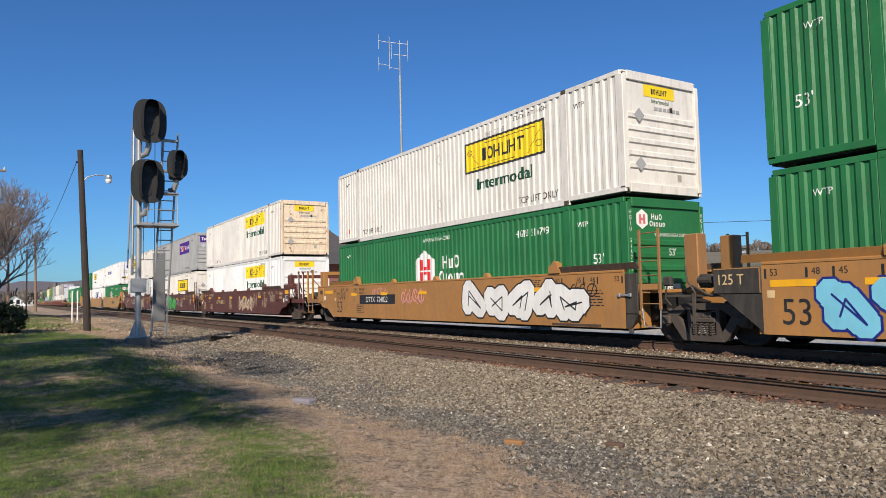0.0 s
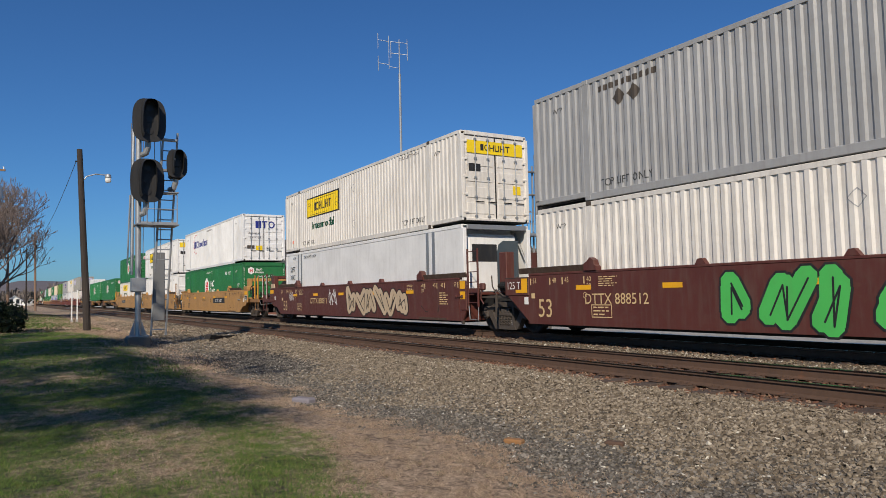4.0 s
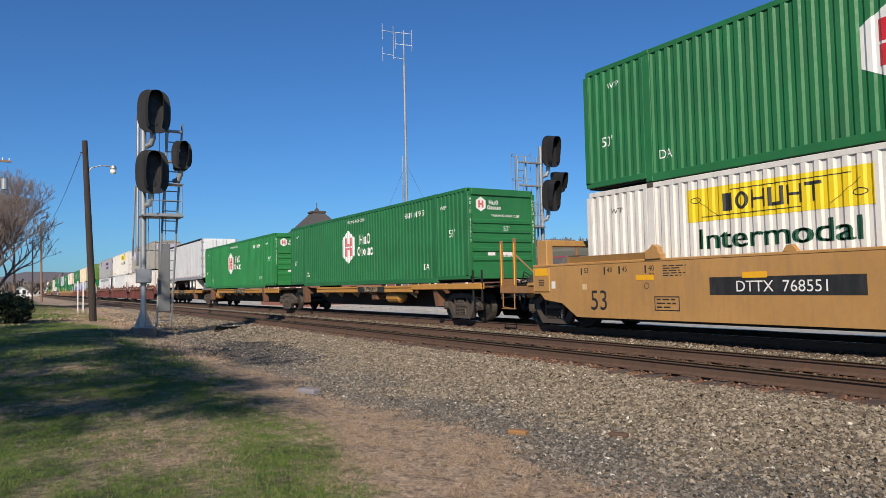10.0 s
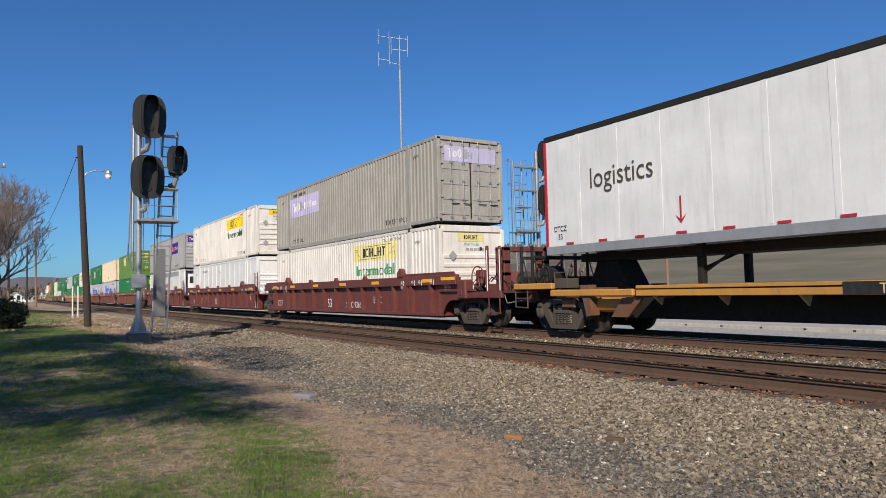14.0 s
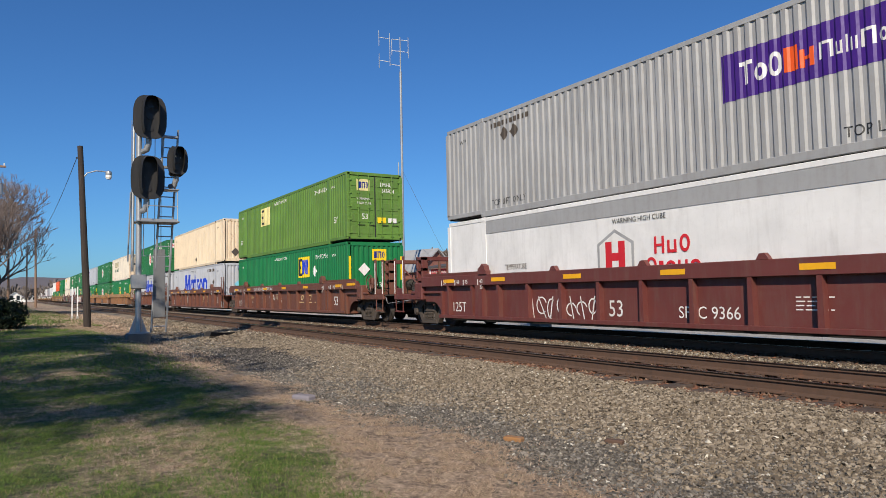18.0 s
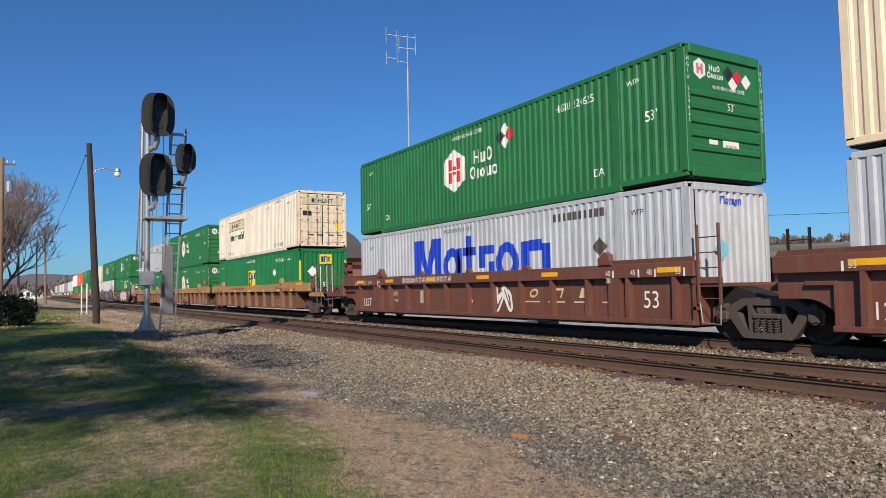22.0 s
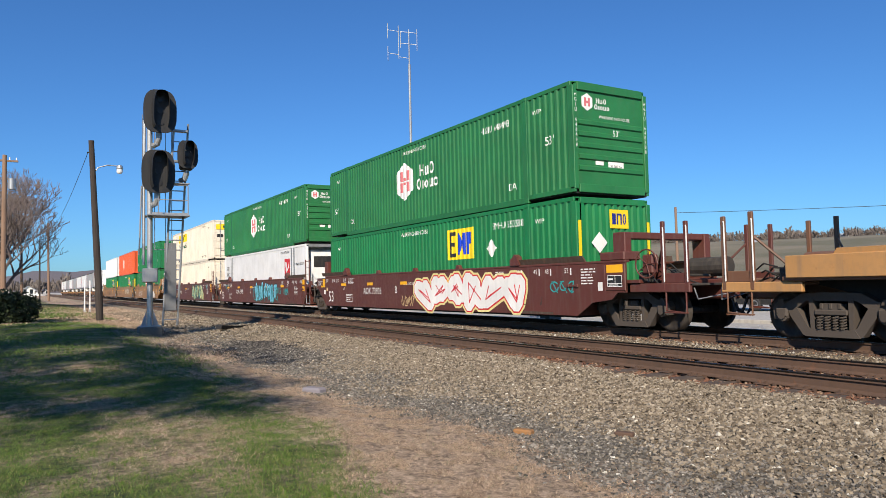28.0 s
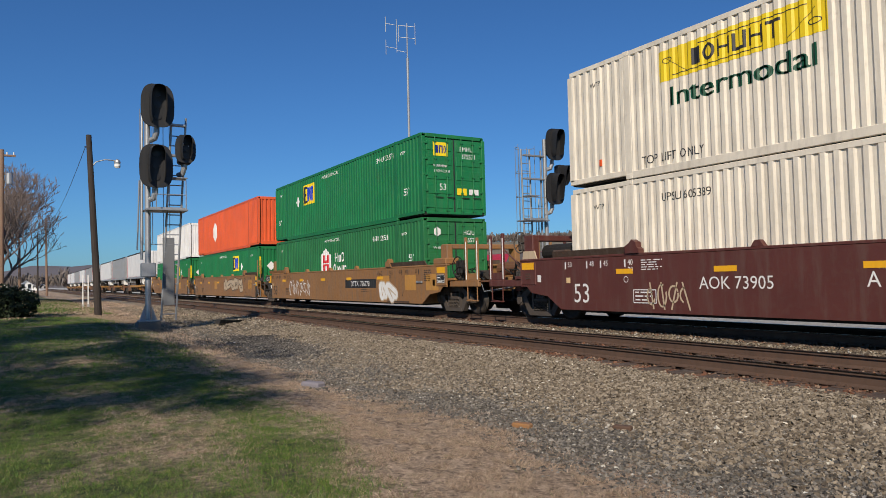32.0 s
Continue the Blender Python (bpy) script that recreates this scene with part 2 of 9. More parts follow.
    def lathe_y(self, prof, k=24):
        """A ring profile (radius, y) turned about the y axis and closed on itself."""
        base, n = len(self.v), len(prof)
        for j in range(k):
            a = 2 * math.pi * j / k
            self.v += [(r * math.cos(a), y, r * math.sin(a)) for r, y in prof]
        for j in range(k):
            a, b = base + j * n, base + ((j + 1) % k) * n
            self.f += [(a + i, a + i + 1, b + i + 1, b + i) for i in range(n - 1)]
        return self

    def move(self, m):
        self.v = [tuple(m @ Vector(p)) for p in self.v]
        return self

    def mesh(self, name, smooth=False):
        me = bpy.data.meshes.new(name)
        me.from_pydata(self.v, [], self.f)
        bm = bmesh.new()
        bm.from_mesh(me)
        bmesh.ops.recalc_face_normals(bm, faces=bm.faces)
        bm.to_mesh(me)
        bm.free()
        if smooth:
            me.shade_smooth()
        return me


def part(name, mesh, material, parent=None, label="", m=None):
    """One mesh object under a thing or part. The mesh may be shared; the material belongs to the object."""
    if isinstance(mesh, Mesher):
        mesh = mesh.mesh(name)
    elif isinstance(mesh, bmesh.types.BMesh):
        me = bpy.data.meshes.new(name)
        mesh.to_mesh(me)
        mesh.free()
        mesh = me
    if not mesh.materials:
        mesh.materials.append(material)
    ob = new(name, mesh)
    ob.material_slots[0].link = "OBJECT"
    ob.material_slots[0].material = material
    if parent:
        ob.parent = parent
    if m is not None:
        ob.matrix_basis = m
    if label:
        ob["label"] = label
    return ob


def thing(name, label, category, group="", kind="", m=None):
    return tagged(new(name), label, category, group, kind) if m is None else posed(tagged(new(name), label, category, group, kind), m)


def posed(ob, m):
    ob.matrix_basis = m
    return ob


KEPT = {}


def kept(key, make):
    if key not in KEPT:
        KEPT[key] = make()
    return KEPT[key]


# ---- writing and painted shapes ----
CORR = 0.24      # pitch of the corrugation
DEEP = 0.030     # its depth
HALF = 1.295     # half a container's width
LONG = 16.154
TALL = 2.896


def wave(x, deep=DEEP):
    """How far the corrugated side lies behind its outer face at x."""
    u = ((-x - 0.13) % CORR) / CORR
    return 0.0 if u < 0.36 else deep * (u - 0.36) / 0.18 if u < 0.54 else deep if u < 0.82 else deep * (1 - u) / 0.18


BREAKS = (0.0, 0.36, 0.54, 0.82)


def breaks(x0, x1):
    out = []
    k0, k1 = int((-x1 - 0.13) / CORR) - 1, int((-x0 - 0.13) / CORR) + 1
    for k in range(k0, k1 + 1):
        for b in BREAKS:
            x = -0.13 - (k + b) * CORR
            if x0 < x < x1:
                out.append(x)
    return sorted(out)


def text_bm(s, size, wide=1.0):
    """Flat letters in x, z, their centre at the origin."""
    cu = bpy.data.curves.new("letters", "FONT")
    cu.body, cu.size, cu.align_x, cu.resolution_u = s, size * 1.38, "CENTER", 3
    ob = bpy.data.objects.new("letters", cu)
    me = bpy.data.meshes.new_from_object(ob)
    bm = bmesh.new()
    bm.from_mesh(me)
    bpy.data.objects.remove(ob)
    bpy.data.curves.remove(cu)
    bpy.data.meshes.remove(me)
    for v in bm.verts:
        v.co = Vector((v.co.x * wide, 0, v.co.y - size * 0.5))
    return bm


def poly_bm(*polys):
    bm = bmesh.new()
    for p in polys:
        bm.faces.new([bm.verts.new((x, 0, z)) for x, z in p])
    return bm


def rect(x0, x1, z0, z1):
    return [(x0, z0), (x1, z0), (x1, z1), (x0, z1)]


def ring_polys(cx, cz, rx, rz, w, k=24, a0=0.0, a1=360.0):
    out = []
    n = max(2, int(k * (a1 - a0) / 360))
    for i in range(n):
        a, b = (radians(a0 + (a1 - a0) * j / n) for j in (i, i + 1))
        out.append([(cx + math.cos(a) * rx, cz + math.sin(a) * rz), (cx + math.cos(b) * rx, cz + math.sin(b) * rz),
                    (cx + math.cos(b) * (rx - w), cz + math.sin(b) * (rz - w)), (cx + math.cos(a) * (rx - w), cz + math.sin(a) * (rz - w))])
    return out


def on_side(name, bm, x, z, mat, parent, corr=True, half=HALF, label="", lift=0.004, deep=DEEP, stack=0.0):
    """Lays flat shapes, with (0, 0) at x, z, on the near side, down into the corrugation."""
    for v in bm.verts:
        v.co.x += x
        v.co.z += z
    if corr and bm.verts:
        x0, x1 = min(v.co.x for v in bm.verts), max(v.co.x for v in bm.verts)
        for b in breaks(x0, x1):
            bmesh.ops.bisect_plane(bm, geom=bm.verts[:] + bm.edges[:] + bm.faces[:], plane_co=(b, 0, 0), plane_no=(1, 0, 0))
    for v in bm.verts:
        v.co.y = -half - lift + (wave(v.co.x, deep) if corr else 0.0)
    if stack:
        for i, f in enumerate(bm.faces):
            for v in f.verts:
                v.co.y -= i * stack
    bmesh.ops.recalc_face_normals(bm, faces=bm.faces)
    if bm.faces and sum(f.normal.y for f in bm.faces) > 0:
        bmesh.ops.reverse_faces(bm, faces=bm.faces)
    return part(name, bm, mat, parent, label)


def on_end(name, bm, y, z, mat, parent, x=0.0, label=""):
    """The same on the end that faces forwards."""
    for v in bm.verts:
        v.co = Vector((x + 0.004, v.co.x + y, v.co.z + z))
    bmesh.ops.recalc_face_normals(bm, faces=bm.faces)
    if bm.faces and sum(f.normal.x for f in bm.faces) < 0:
        bmesh.ops.reverse_faces(bm, faces=bm.faces)
    return part(name, bm, mat, parent, label)


def blocks(widths, h, gap=0.06, lean=0.0, tall=()):
    """A row of plain blocks that stand for a name; tall ones rise to 1.35 h."""
    polys, x = [], 0.0
    for i, w in enumerate(widths):
        t = h * (1.35 if i in tall else 1.0)
        polys.append([(x, 0), (x + w, 0), (x + w + lean * t, t), (x + lean * t, t)])
        x += w + gap
    mid = (x - gap) / 2
    return [[(px - mid, pz) for px, pz in p] for p in polys]


def glyphs(spec, h, gap=0.06, lean=0.0):
    """Plain shapes in a row that stand for a name: (kind, width) with bar, pair, ring, block, tee; capitals rise to 1.35 h."""
    polys, x = [], 0.0
    for kind, w in spec:
        t = h * (1.35 if kind[0].isupper() else 1.0)
        kind = kind.lower()
        b = min(0.32 * w, 0.24 * h) if w > 0.3 * h else w
        if kind == "bar":
            polys.append(rect(x, x + w, 0, t))
        elif kind == "pair":
            polys += [rect(x, x + b, 0, t), rect(x + w - b, x + w, 0, t), rect(x + b, x + w - b, t * 0.42, t * 0.42 + b * 0.8)]
        elif kind == "arch":
            polys += [rect(x, x + b, 0, t), rect(x + w - b, x + w, 0, t), rect(x + b, x + w - b, t - b, t)]
        elif kind == "cup":
            polys += [rect(x, x + b, 0, t), rect(x + w - b, x + w, 0, t), rect(x + b, x + w - b, 0, b)]
        elif kind == "tee":
            polys += [rect(x, x + w, t - b, t), rect(x + w / 2 - b / 2, x + w / 2 + b / 2, 0, t - b)]
        elif kind == "ring":
            polys += ring_polys(x + w / 2, t / 2, w / 2, t / 2, b, 20)
        else:
            polys.append(rect(x, x + w, 0, t))
        x += w + gap
    mid = (x - gap) / 2
    return [[(px - mid + lean * pz, pz) for px, pz in p] for p in polys]

# ---- containers ----
POSTS = (-1.98, -LONG + 1.98)


def corr_mesh(x0, x1, z0, z1, deep=DEEP):
    """A corrugated sheet in the side's plane."""
    xs = [x0] + breaks(x0, x1) + [x1]
    k = Mesher()
    v = [(x, wave(x, deep), z) for x in xs for z in (z0, z1)]
    k.add(v, [(2 * i, 2 * i + 2, 2 * i + 3, 2 * i + 1) for i in range(len(xs) - 1)])
    return k.mesh("corrugated_sheet")


def container(label, paint_, ends, m, end_paint=None, style="steel", group="containers on the train"):
    """A 53-foot container; x runs back from its front end at 0. ends: front, ribs, corrugated, doors or reefer."""
    c = tagged(new("container"), label, "container", group)
    c.matrix_basis = m
    e = end_paint or paint_
    if style == "steel":
        sheet = kept("sheet", lambda: corr_mesh(-LONG + 0.1, -0.1, 0.16, TALL - 0.10))
    else:
        sheet = kept("flat", lambda: Mesher().box(-LONG + 0.1, -0.1, 0.012, 0.03, 0.1, TALL - 0.10).mesh("smooth_sheet"))
    part("side_wall", sheet, paint_, c, m=pose(0, -HALF, 0))
    part("side_wall", sheet, paint_, c, m=Matrix.Translation((-LONG, HALF, 0)) @ pose(0, 0, 0, 0, 0, 180))
    if style != "steel" and ends != "reefer":
        for i in range(13):
            part("seam", kept("seam", lambda: Mesher().box(-0.016, 0.016, -0.016, 0.02, 0.16, TALL - 0.16).mesh("seam")), paint_, c, m=pose(-1.2 - i * 1.145, -HALF + 0.012, 0))
    part("roof", kept("roof", lambda: Mesher().box(-LONG + 0.05, -0.05, -HALF + 0.05, HALF - 0.05, TALL - 0.04, TALL - 0.008).mesh("roof")), paint_, c)
    part("floor_pan", kept("floor", lambda: Mesher().box(-LONG + 0.05, -0.05, -HALF + 0.06, HALF - 0.06, 0.06, 0.16).mesh("floor_pan")), IRONB, c)
    rail = kept("trail", lambda: Mesher().box(-LONG + 0.09, -0.09, -0.004, 0.07, TALL - 0.115, TALL - 0.004, 0.008).mesh("top_rail"))
    low = kept("brail", lambda: bottom_rail())
    post = kept("post", lambda: Mesher().box(-0.17, 0.0, -0.004, 0.13, 0.17, TALL - 0.12, 0.012).mesh("corner_post"))
    mid = kept("midpost", lambda: Mesher().box(-0.10, 0.10, -0.006, 0.06, 0.0, TALL - 0.1, 0.008).mesh("lifting_post"))
    for s in (1, -1):
        flip = pose(0, -HALF, 0) if s > 0 else Matrix.Translation((-LONG, HALF, 0)) @ pose(0, 0, 0, 0, 0, 180)
        part("top_rail", rail, paint_, c, m=flip)
        part("bottom_rail", low, paint_, c, m=flip)
        for x in (0.0, -LONG + 0.17):
            part("corner_post", post, e if (x == 0.0) == (s > 0) or s > 0 and x == 0 else paint_, c, m=flip @ pose(x, 0, 0))
        for x in POSTS:
            part("lifting_post", mid, paint_, c, m=flip @ pose(x, 0, 0))
            for z in (TALL - 0.11, 0.004):
                part("corner_casting", kept("cast", casting), IRON if paint_ in (WHITE, CREAM) else paint_, c, m=flip @ pose(x, 0, z))
    if ends == "front":
        front_wall(c, e)
    elif ends == "corrugated":
        front_corrugated(c, e)
    elif ends == "doors":
        doors(c, e)
    elif ends == "reefer":
        reefer_end(c, e)
    part("rear_wall", kept("rear", lambda: Mesher().box(-LONG, -LONG + 0.05, -HALF + 0.1, HALF - 0.1, 0.1, TALL - 0.06).mesh("rear_wall")), paint_, c)
    return c


def casting():
    k = Mesher().box(-0.09, 0.09, -0.012, 0.1, 0.0, 0.115, 0.008)
    for z in (0.03,):
        k.box(-0.035, 0.035, -0.016, -0.01, z, z + 0.06)
    return k.mesh("corner_casting")


def bottom_rail():
    """Deep between the lifting posts, raised at both ends."""
    k = Mesher()
    k.box(POSTS[1], POSTS[0], -0.004, 0.07, 0.0, 0.17, 0.01)
    for x0, x1 in ((POSTS[0] + 0.1, -0.02), (-LONG + 0.02, POSTS[1] - 0.1)):
        k.box(x0, x1, -0.004, 0.07, 0.09, 0.22, 0.008)
    return k.mesh("bottom_rail")


def front_wall(c, e):
    """A closed end: frame, recessed plate, four deep horizontal ribs."""
    k = Mesher()
    k.box(-0.08, -0.05, -HALF + 0.1, HALF - 0.1, 0.1, TALL - 0.06)
    part("front_wall", kept("fw", lambda: k.mesh("front_wall")), e, c)
    part("header_beam", kept("fh", lambda: Mesher().box(-0.1, 0, -HALF + 0.16, HALF - 0.16, TALL - 0.22, TALL - 0.01, 0.01).mesh("header_beam")), e, c)
    part("sill_beam", kept("fs", lambda: Mesher().box(-0.1, 0, -HALF + 0.16, HALF - 0.16, 0.09, 0.30, 0.01).mesh("sill_beam")), e, c)
    for i in range(5):
        part("stiffening_rib", kept("rib", lambda: Mesher().prism([(-0.052, 0.0), (-0.012, 0.035), (-0.012, 0.13), (-0.052, 0.165)], -HALF + 0.18, HALF - 0.18).mesh("stiffening_rib")), e, c,
             m=pose(0, 0, 0.62 + i * 0.29))


def front_corrugated(c, e):
    def make():
        k = Mesher()
        ys, n = [], 10
        pitch = (2 * HALF - 0.34) / n
        y = -HALF + 0.17
        pts = []
        for i in range(n):
            for u, d in ((0.0, 0.0), (0.45, 0.0), (0.6, -0.05), (0.85, -0.05)):
                pts.append((y + (i + u) * pitch, d))
        pts.append((HALF - 0.17, 0.0))
        v = [(-0.012 + d, yy, z) for yy, d in pts for z in (0.28, TALL - 0.16)]
        k.add(v, [(2 * i, 2 * i + 2, 2 * i + 3, 2 * i + 1) for i in range(len(pts) - 1)])
        return k.mesh("front_wall")
    part("front_wall", kept("fcorr", make), e, c)
    part("header_beam", kept("fh2", lambda: Mesher().box(-0.1, 0, -HALF + 0.16, HALF - 0.16, TALL - 0.17, TALL - 0.01, 0.01).mesh("header_beam")), e, c)
    part("sill_beam", kept("fs", None), e, c) if "fs" in KEPT else part("sill_beam", kept("fs", lambda: Mesher().box(-0.1, 0, -HALF + 0.16, HALF - 0.16, 0.09, 0.30, 0.01).mesh("sill_beam")), e, c)


def doors(c, e):
    """Two leaves with pressed panels, four locking bars with handles, hinges down the outer edges."""
    def leaf():
        k = Mesher().box(-0.075, -0.045, 0.02, HALF - 0.13, 0.16, TALL - 0.16)
        for i in range(5):
            z = 0.30 + i * 0.50
            k.box(-0.05, -0.025, 0.09, HALF - 0.2, z, z + 0.34, 0.012)
        return k.mesh("door_leaf")
    bar = kept("bar", locking_bar)
    for s in (1, -1):
        d = part("door_leaf", kept("leaf", leaf), e, c, m=Matrix.Scale(s, 4, (0, 1, 0)) if s > 0 else pose(0, -HALF + 0.11, 0))
        if s < 0:
            d.matrix_basis = pose(0, -HALF - 0.02 + 0.13, 0)
        for y in (0.30, 0.78):
            b = part("locking_bar", bar, GALV if e not in (LIME, GREEN, GREEN3) else e, c, m=pose(-0.002, s * y, 0))
            part("bar_handle", kept("hnd", lambda: Mesher().box(-0.004, 0.02, -0.02, 0.30, 0.66, 0.695, 0.006).mesh("bar_handle")), IRONB, b)
        for i in range(5):
            part("hinge", kept("hng", lambda: Mesher().box(-0.03, 0.008, -0.09, 0.09, -0.035, 0.035, 0.008).mesh("hinge")), e, c, m=pose(0, s * (HALF - 0.13), 0.35 + i * 0.55))
    part("header_beam", kept("dh", lambda: Mesher().box(-0.1, 0, -HALF + 0.16, HALF - 0.16, TALL - 0.14, TALL - 0.01, 0.01).mesh("header_beam")), e, c)
    part("door_seal", kept("seal", lambda: Mesher().box(-0.048, -0.03, -0.022, 0.022, 0.16, TALL - 0.16).mesh("door_seal")), BLACK, c)
    part("sill_beam", kept("ds", lambda: Mesher().box(-0.1, 0, -HALF + 0.16, HALF - 0.16, 0.09, 0.17, 0.01).mesh("sill_beam")), e, c)


def locking_bar():
    k = Mesher().tube([(0, 0, 0.14), (0, 0, TALL - 0.10)], 0.019, 6)
    for z in (0.2, 0.8, 1.4, 2.0, 2.6):
        k.box(-0.03, 0.024, -0.045, 0.045, z, z + 0.06)
    return k.mesh("locking_bar")


def reefer_end(c, e):
    """A tube frame round a cooling unit."""
    part("front_wall", kept("rw", lambda: Mesher().box(-0.95, -0.9, -HALF + 0.1, HALF - 0.1, 0.1, TALL - 0.06).mesh("front_wall")), WHITE2, c)
    k = Mesher().box(-0.9, -0.28, -0.95, 0.95, 0.75, TALL - 0.28, 0.07)
    part("cooling_unit", k, WHITE2, c, "white moulded refrigeration unit")
    part("grille", Mesher().box(-0.285, -0.265, -0.8, 0.15, 1.75, 2.3, 0.01), BLACK, c)
    part("side_panel", Mesher().prism_x([(0.15, 0.85), (0.98, 0.85), (0.98, 2.42), (0.40, 2.42), (0.22, 2.30), (0.15, 2.05)], -0.9, -0.255), SLATE, c, "slate-blue plastic cover")
    part("header_beam", kept("rh", lambda: Mesher().box(-0.14, 0, -HALF + 0.16, HALF - 0.16, TALL - 0.16, TALL - 0.01, 0.01).mesh("header_beam")), GALV, c)
    part("sill_beam", kept("rs", lambda: Mesher().box(-0.14, 0, -HALF + 0.16, HALF - 0.16, 0.09, 0.25, 0.01).mesh("sill_beam")), GALV, c)
    for s in (-1, 1):
        part("brace", Mesher().tube([(-0.05, s * 1.2, 1.6), (-0.7, s * 1.2, 2.7)], 0.04, 6), GALV, c)


# painted marks
def say(c, s, x, z, h, mat, corr=True, name="lettering", half=HALF, wide=0.9, deep=DEEP):
    on_side(name, text_bm(s, h, wide), x, z, mat, c, corr, half, deep=deep)


def say_end(c, s, y, z, h, mat, x=0.0, wide=0.9):
    on_end("lettering", text_bm(s, h, wide), y, z, mat, c, x)


def vertical_end(c, s, y, z, h, mat):
    for i, ch in enumerate(s):
        if ch != " ":
            say_end(c, ch, y, z - i * h * 1.35, h, mat)


def std_marks(c, mat, top=True):
    say(c, "WTP", -1.45, TALL - 0.5, 0.13, mat)
    say(c, "WTP", POSTS[1] - 1.0, TALL - 0.5, 0.13, mat)


def hexagon(r, cx=0.0, cz=0.0, wide=0.92):
    return [(cx + r * wide * math.sin(radians(60 * i)), cz + r * math.cos(radians(60 * i))) for i in range(6)]


def hexagon_box(label, m, style="front", paint_=None, red=True, number="", placards=False):
    """Green container with a white hexagon that holds a red mark, and two rows of white shapes."""
    g = paint_ or GREEN
    c = container(label, g, style, m)
    x, z = -9.05, 1.57
    on_side("hexagon_mark", poly_bm(hexagon(0.69, 0, 0, 1.06)), x, z, LETW, c, label="white hexagon")
    on_side("block_mark", poly_bm(rect(-0.34, -0.14, -0.38, -0.03), rect(-0.34, -0.14, 0.02, 0.38), rect(0.14, 0.34, -0.38, -0.03), rect(0.14, 0.34, 0.02, 0.38), rect(-0.10, 0.10, -0.12, -0.03), rect(-0.10, 0.10, 0.02, 0.14)),
            x, z, LOGO_R if red else LOGO_PK, c, label="red block mark", lift=0.007)
    on_side("name_mark", poly_bm(*glyphs((("PAIR", 0.27), ("cup", 0.24), ("RING", 0.26)), 0.30, 0.08)), x + 1.62, z + 0.03, LETW, c, label="white name shapes")
    on_side("name_mark", poly_bm(*glyphs((("RING", 0.30), ("bar", 0.12), ("ring", 0.26), ("cup", 0.24), ("ring", 0.26)), 0.29, 0.06)), x + 1.64, z - 0.42, LETW, c, label="white name shapes")
    say(c, "WARNING HIGH CUBE", x + 0.75, 2.58, 0.13, LETW)
    say(c, "53'", -0.95, 1.55, 0.24, LETW)
    say(c, "53'", -LONG + 0.75, 1.12, 0.24, LETW)
    say(c, "DA", -2.6, 0.55, 0.2, LETW)
    say(c, "DA", POSTS[1] + 0.45, 0.55, 0.2, LETW)
    if number:
        say(c, number, -3.4, TALL - 0.52, 0.2, LETW)
    std_marks(c, LETW)
    if style == "front":
        end_hexagon(c, number, placards)
    else:
        on_end("hexagon_mark", poly_bm(hexagon(0.17)), -0.75, 2.4, LETW, c, -0.02, "white hexagon")
        if number:
            say_end(c, number.split()[0], 0.55, 2.38, 0.16, LETW, -0.02)
            say_end(c, number.split()[-1], 0.58, 2.12, 0.16, LETW, -0.02)
        say_end(c, "WARNING", -0.6, 1.85, 0.1, LETW, -0.02)
    return c


def end_hexagon(c, number="", placards=False):
    on_end("hexagon_mark", poly_bm(hexagon(0.23)), -0.78, 2.40, LETW, c, -0.05, "white hexagon")
    on_end("block_mark", poly_bm(rect(-0.1, -0.03, -0.11, 0.11), rect(0.03, 0.1, -0.11, 0.11), rect(-0.03, 0.03, -0.03, 0.03)), -0.78, 2.40, LOGO_PK, c, -0.046)
    on_end("name_mark", poly_bm(*glyphs((("PAIR", 0.10), ("cup", 0.09), ("RING", 0.10)), 0.10, 0.03)), -0.30, 2.40, LETW, c, -0.05)
    on_end("name_mark", poly_bm(*glyphs((("RING", 0.11), ("bar", 0.04), ("ring", 0.09), ("cup", 0.09), ("ring", 0.09)), 0.10, 0.025)), -0.28, 2.24, LETW, c, -0.05)
    say_end(c, "WARNING HIGH CUBE", 0.15, 2.06, 0.085, LETW, -0.048)
    say_end(c, "53'", 0.15, 1.66, 0.17, LETW, -0.008)
    on_end("placard", poly_bm(rect(-0.27, 0.27, -0.14, 0.12)), 0.15, 0.80, LETW, c, -0.045)
    say_end(c, "24,000 lbs", 0.15, 0.80, 0.08, BLACK, -0.04)
    on_end("vent_plate", poly_bm(rect(-0.14, 0.14, -0.05, 0.05)), -0.42, 0.86, LETW, c, -0.045)
    if number:
        for y in (-HALF + 0.085, HALF - 0.085):
            vertical_end(c, number, y, 2.55, 0.095, LETW)
    if placards:
        for y, z, mt in ((0.15, 2.42, BLACK), (0.45, 2.36, LOGO_R), (0.75, 2.30, LETW), (0.30, 2.2, LETW)):
            on_end("hazard_diamond", poly_bm([(0, -0.17), (0.17, 0), (0, 0.17), (-0.17, 0)]), y, z, mt, c, -0.045)
        for dx, dz, mt in ((2.75, 2.35, LETW), (3.0, 2.17, LOGO_R), (2.5, 2.15, BLACK), (2.75, 1.98, LETW)):
            on_side("hazard_diamond", poly_bm([(0, -0.19), (0.19, 0), (0, 0.19), (-0.19, 0)]), -9.05 + dx, dz, mt, c)


NAME_A = (("bar", 0.055), ("ring", 0.075), ("PAIR", 0.08), ("CUP", 0.08), ("PAIR", 0.08), ("TEE", 0.08))


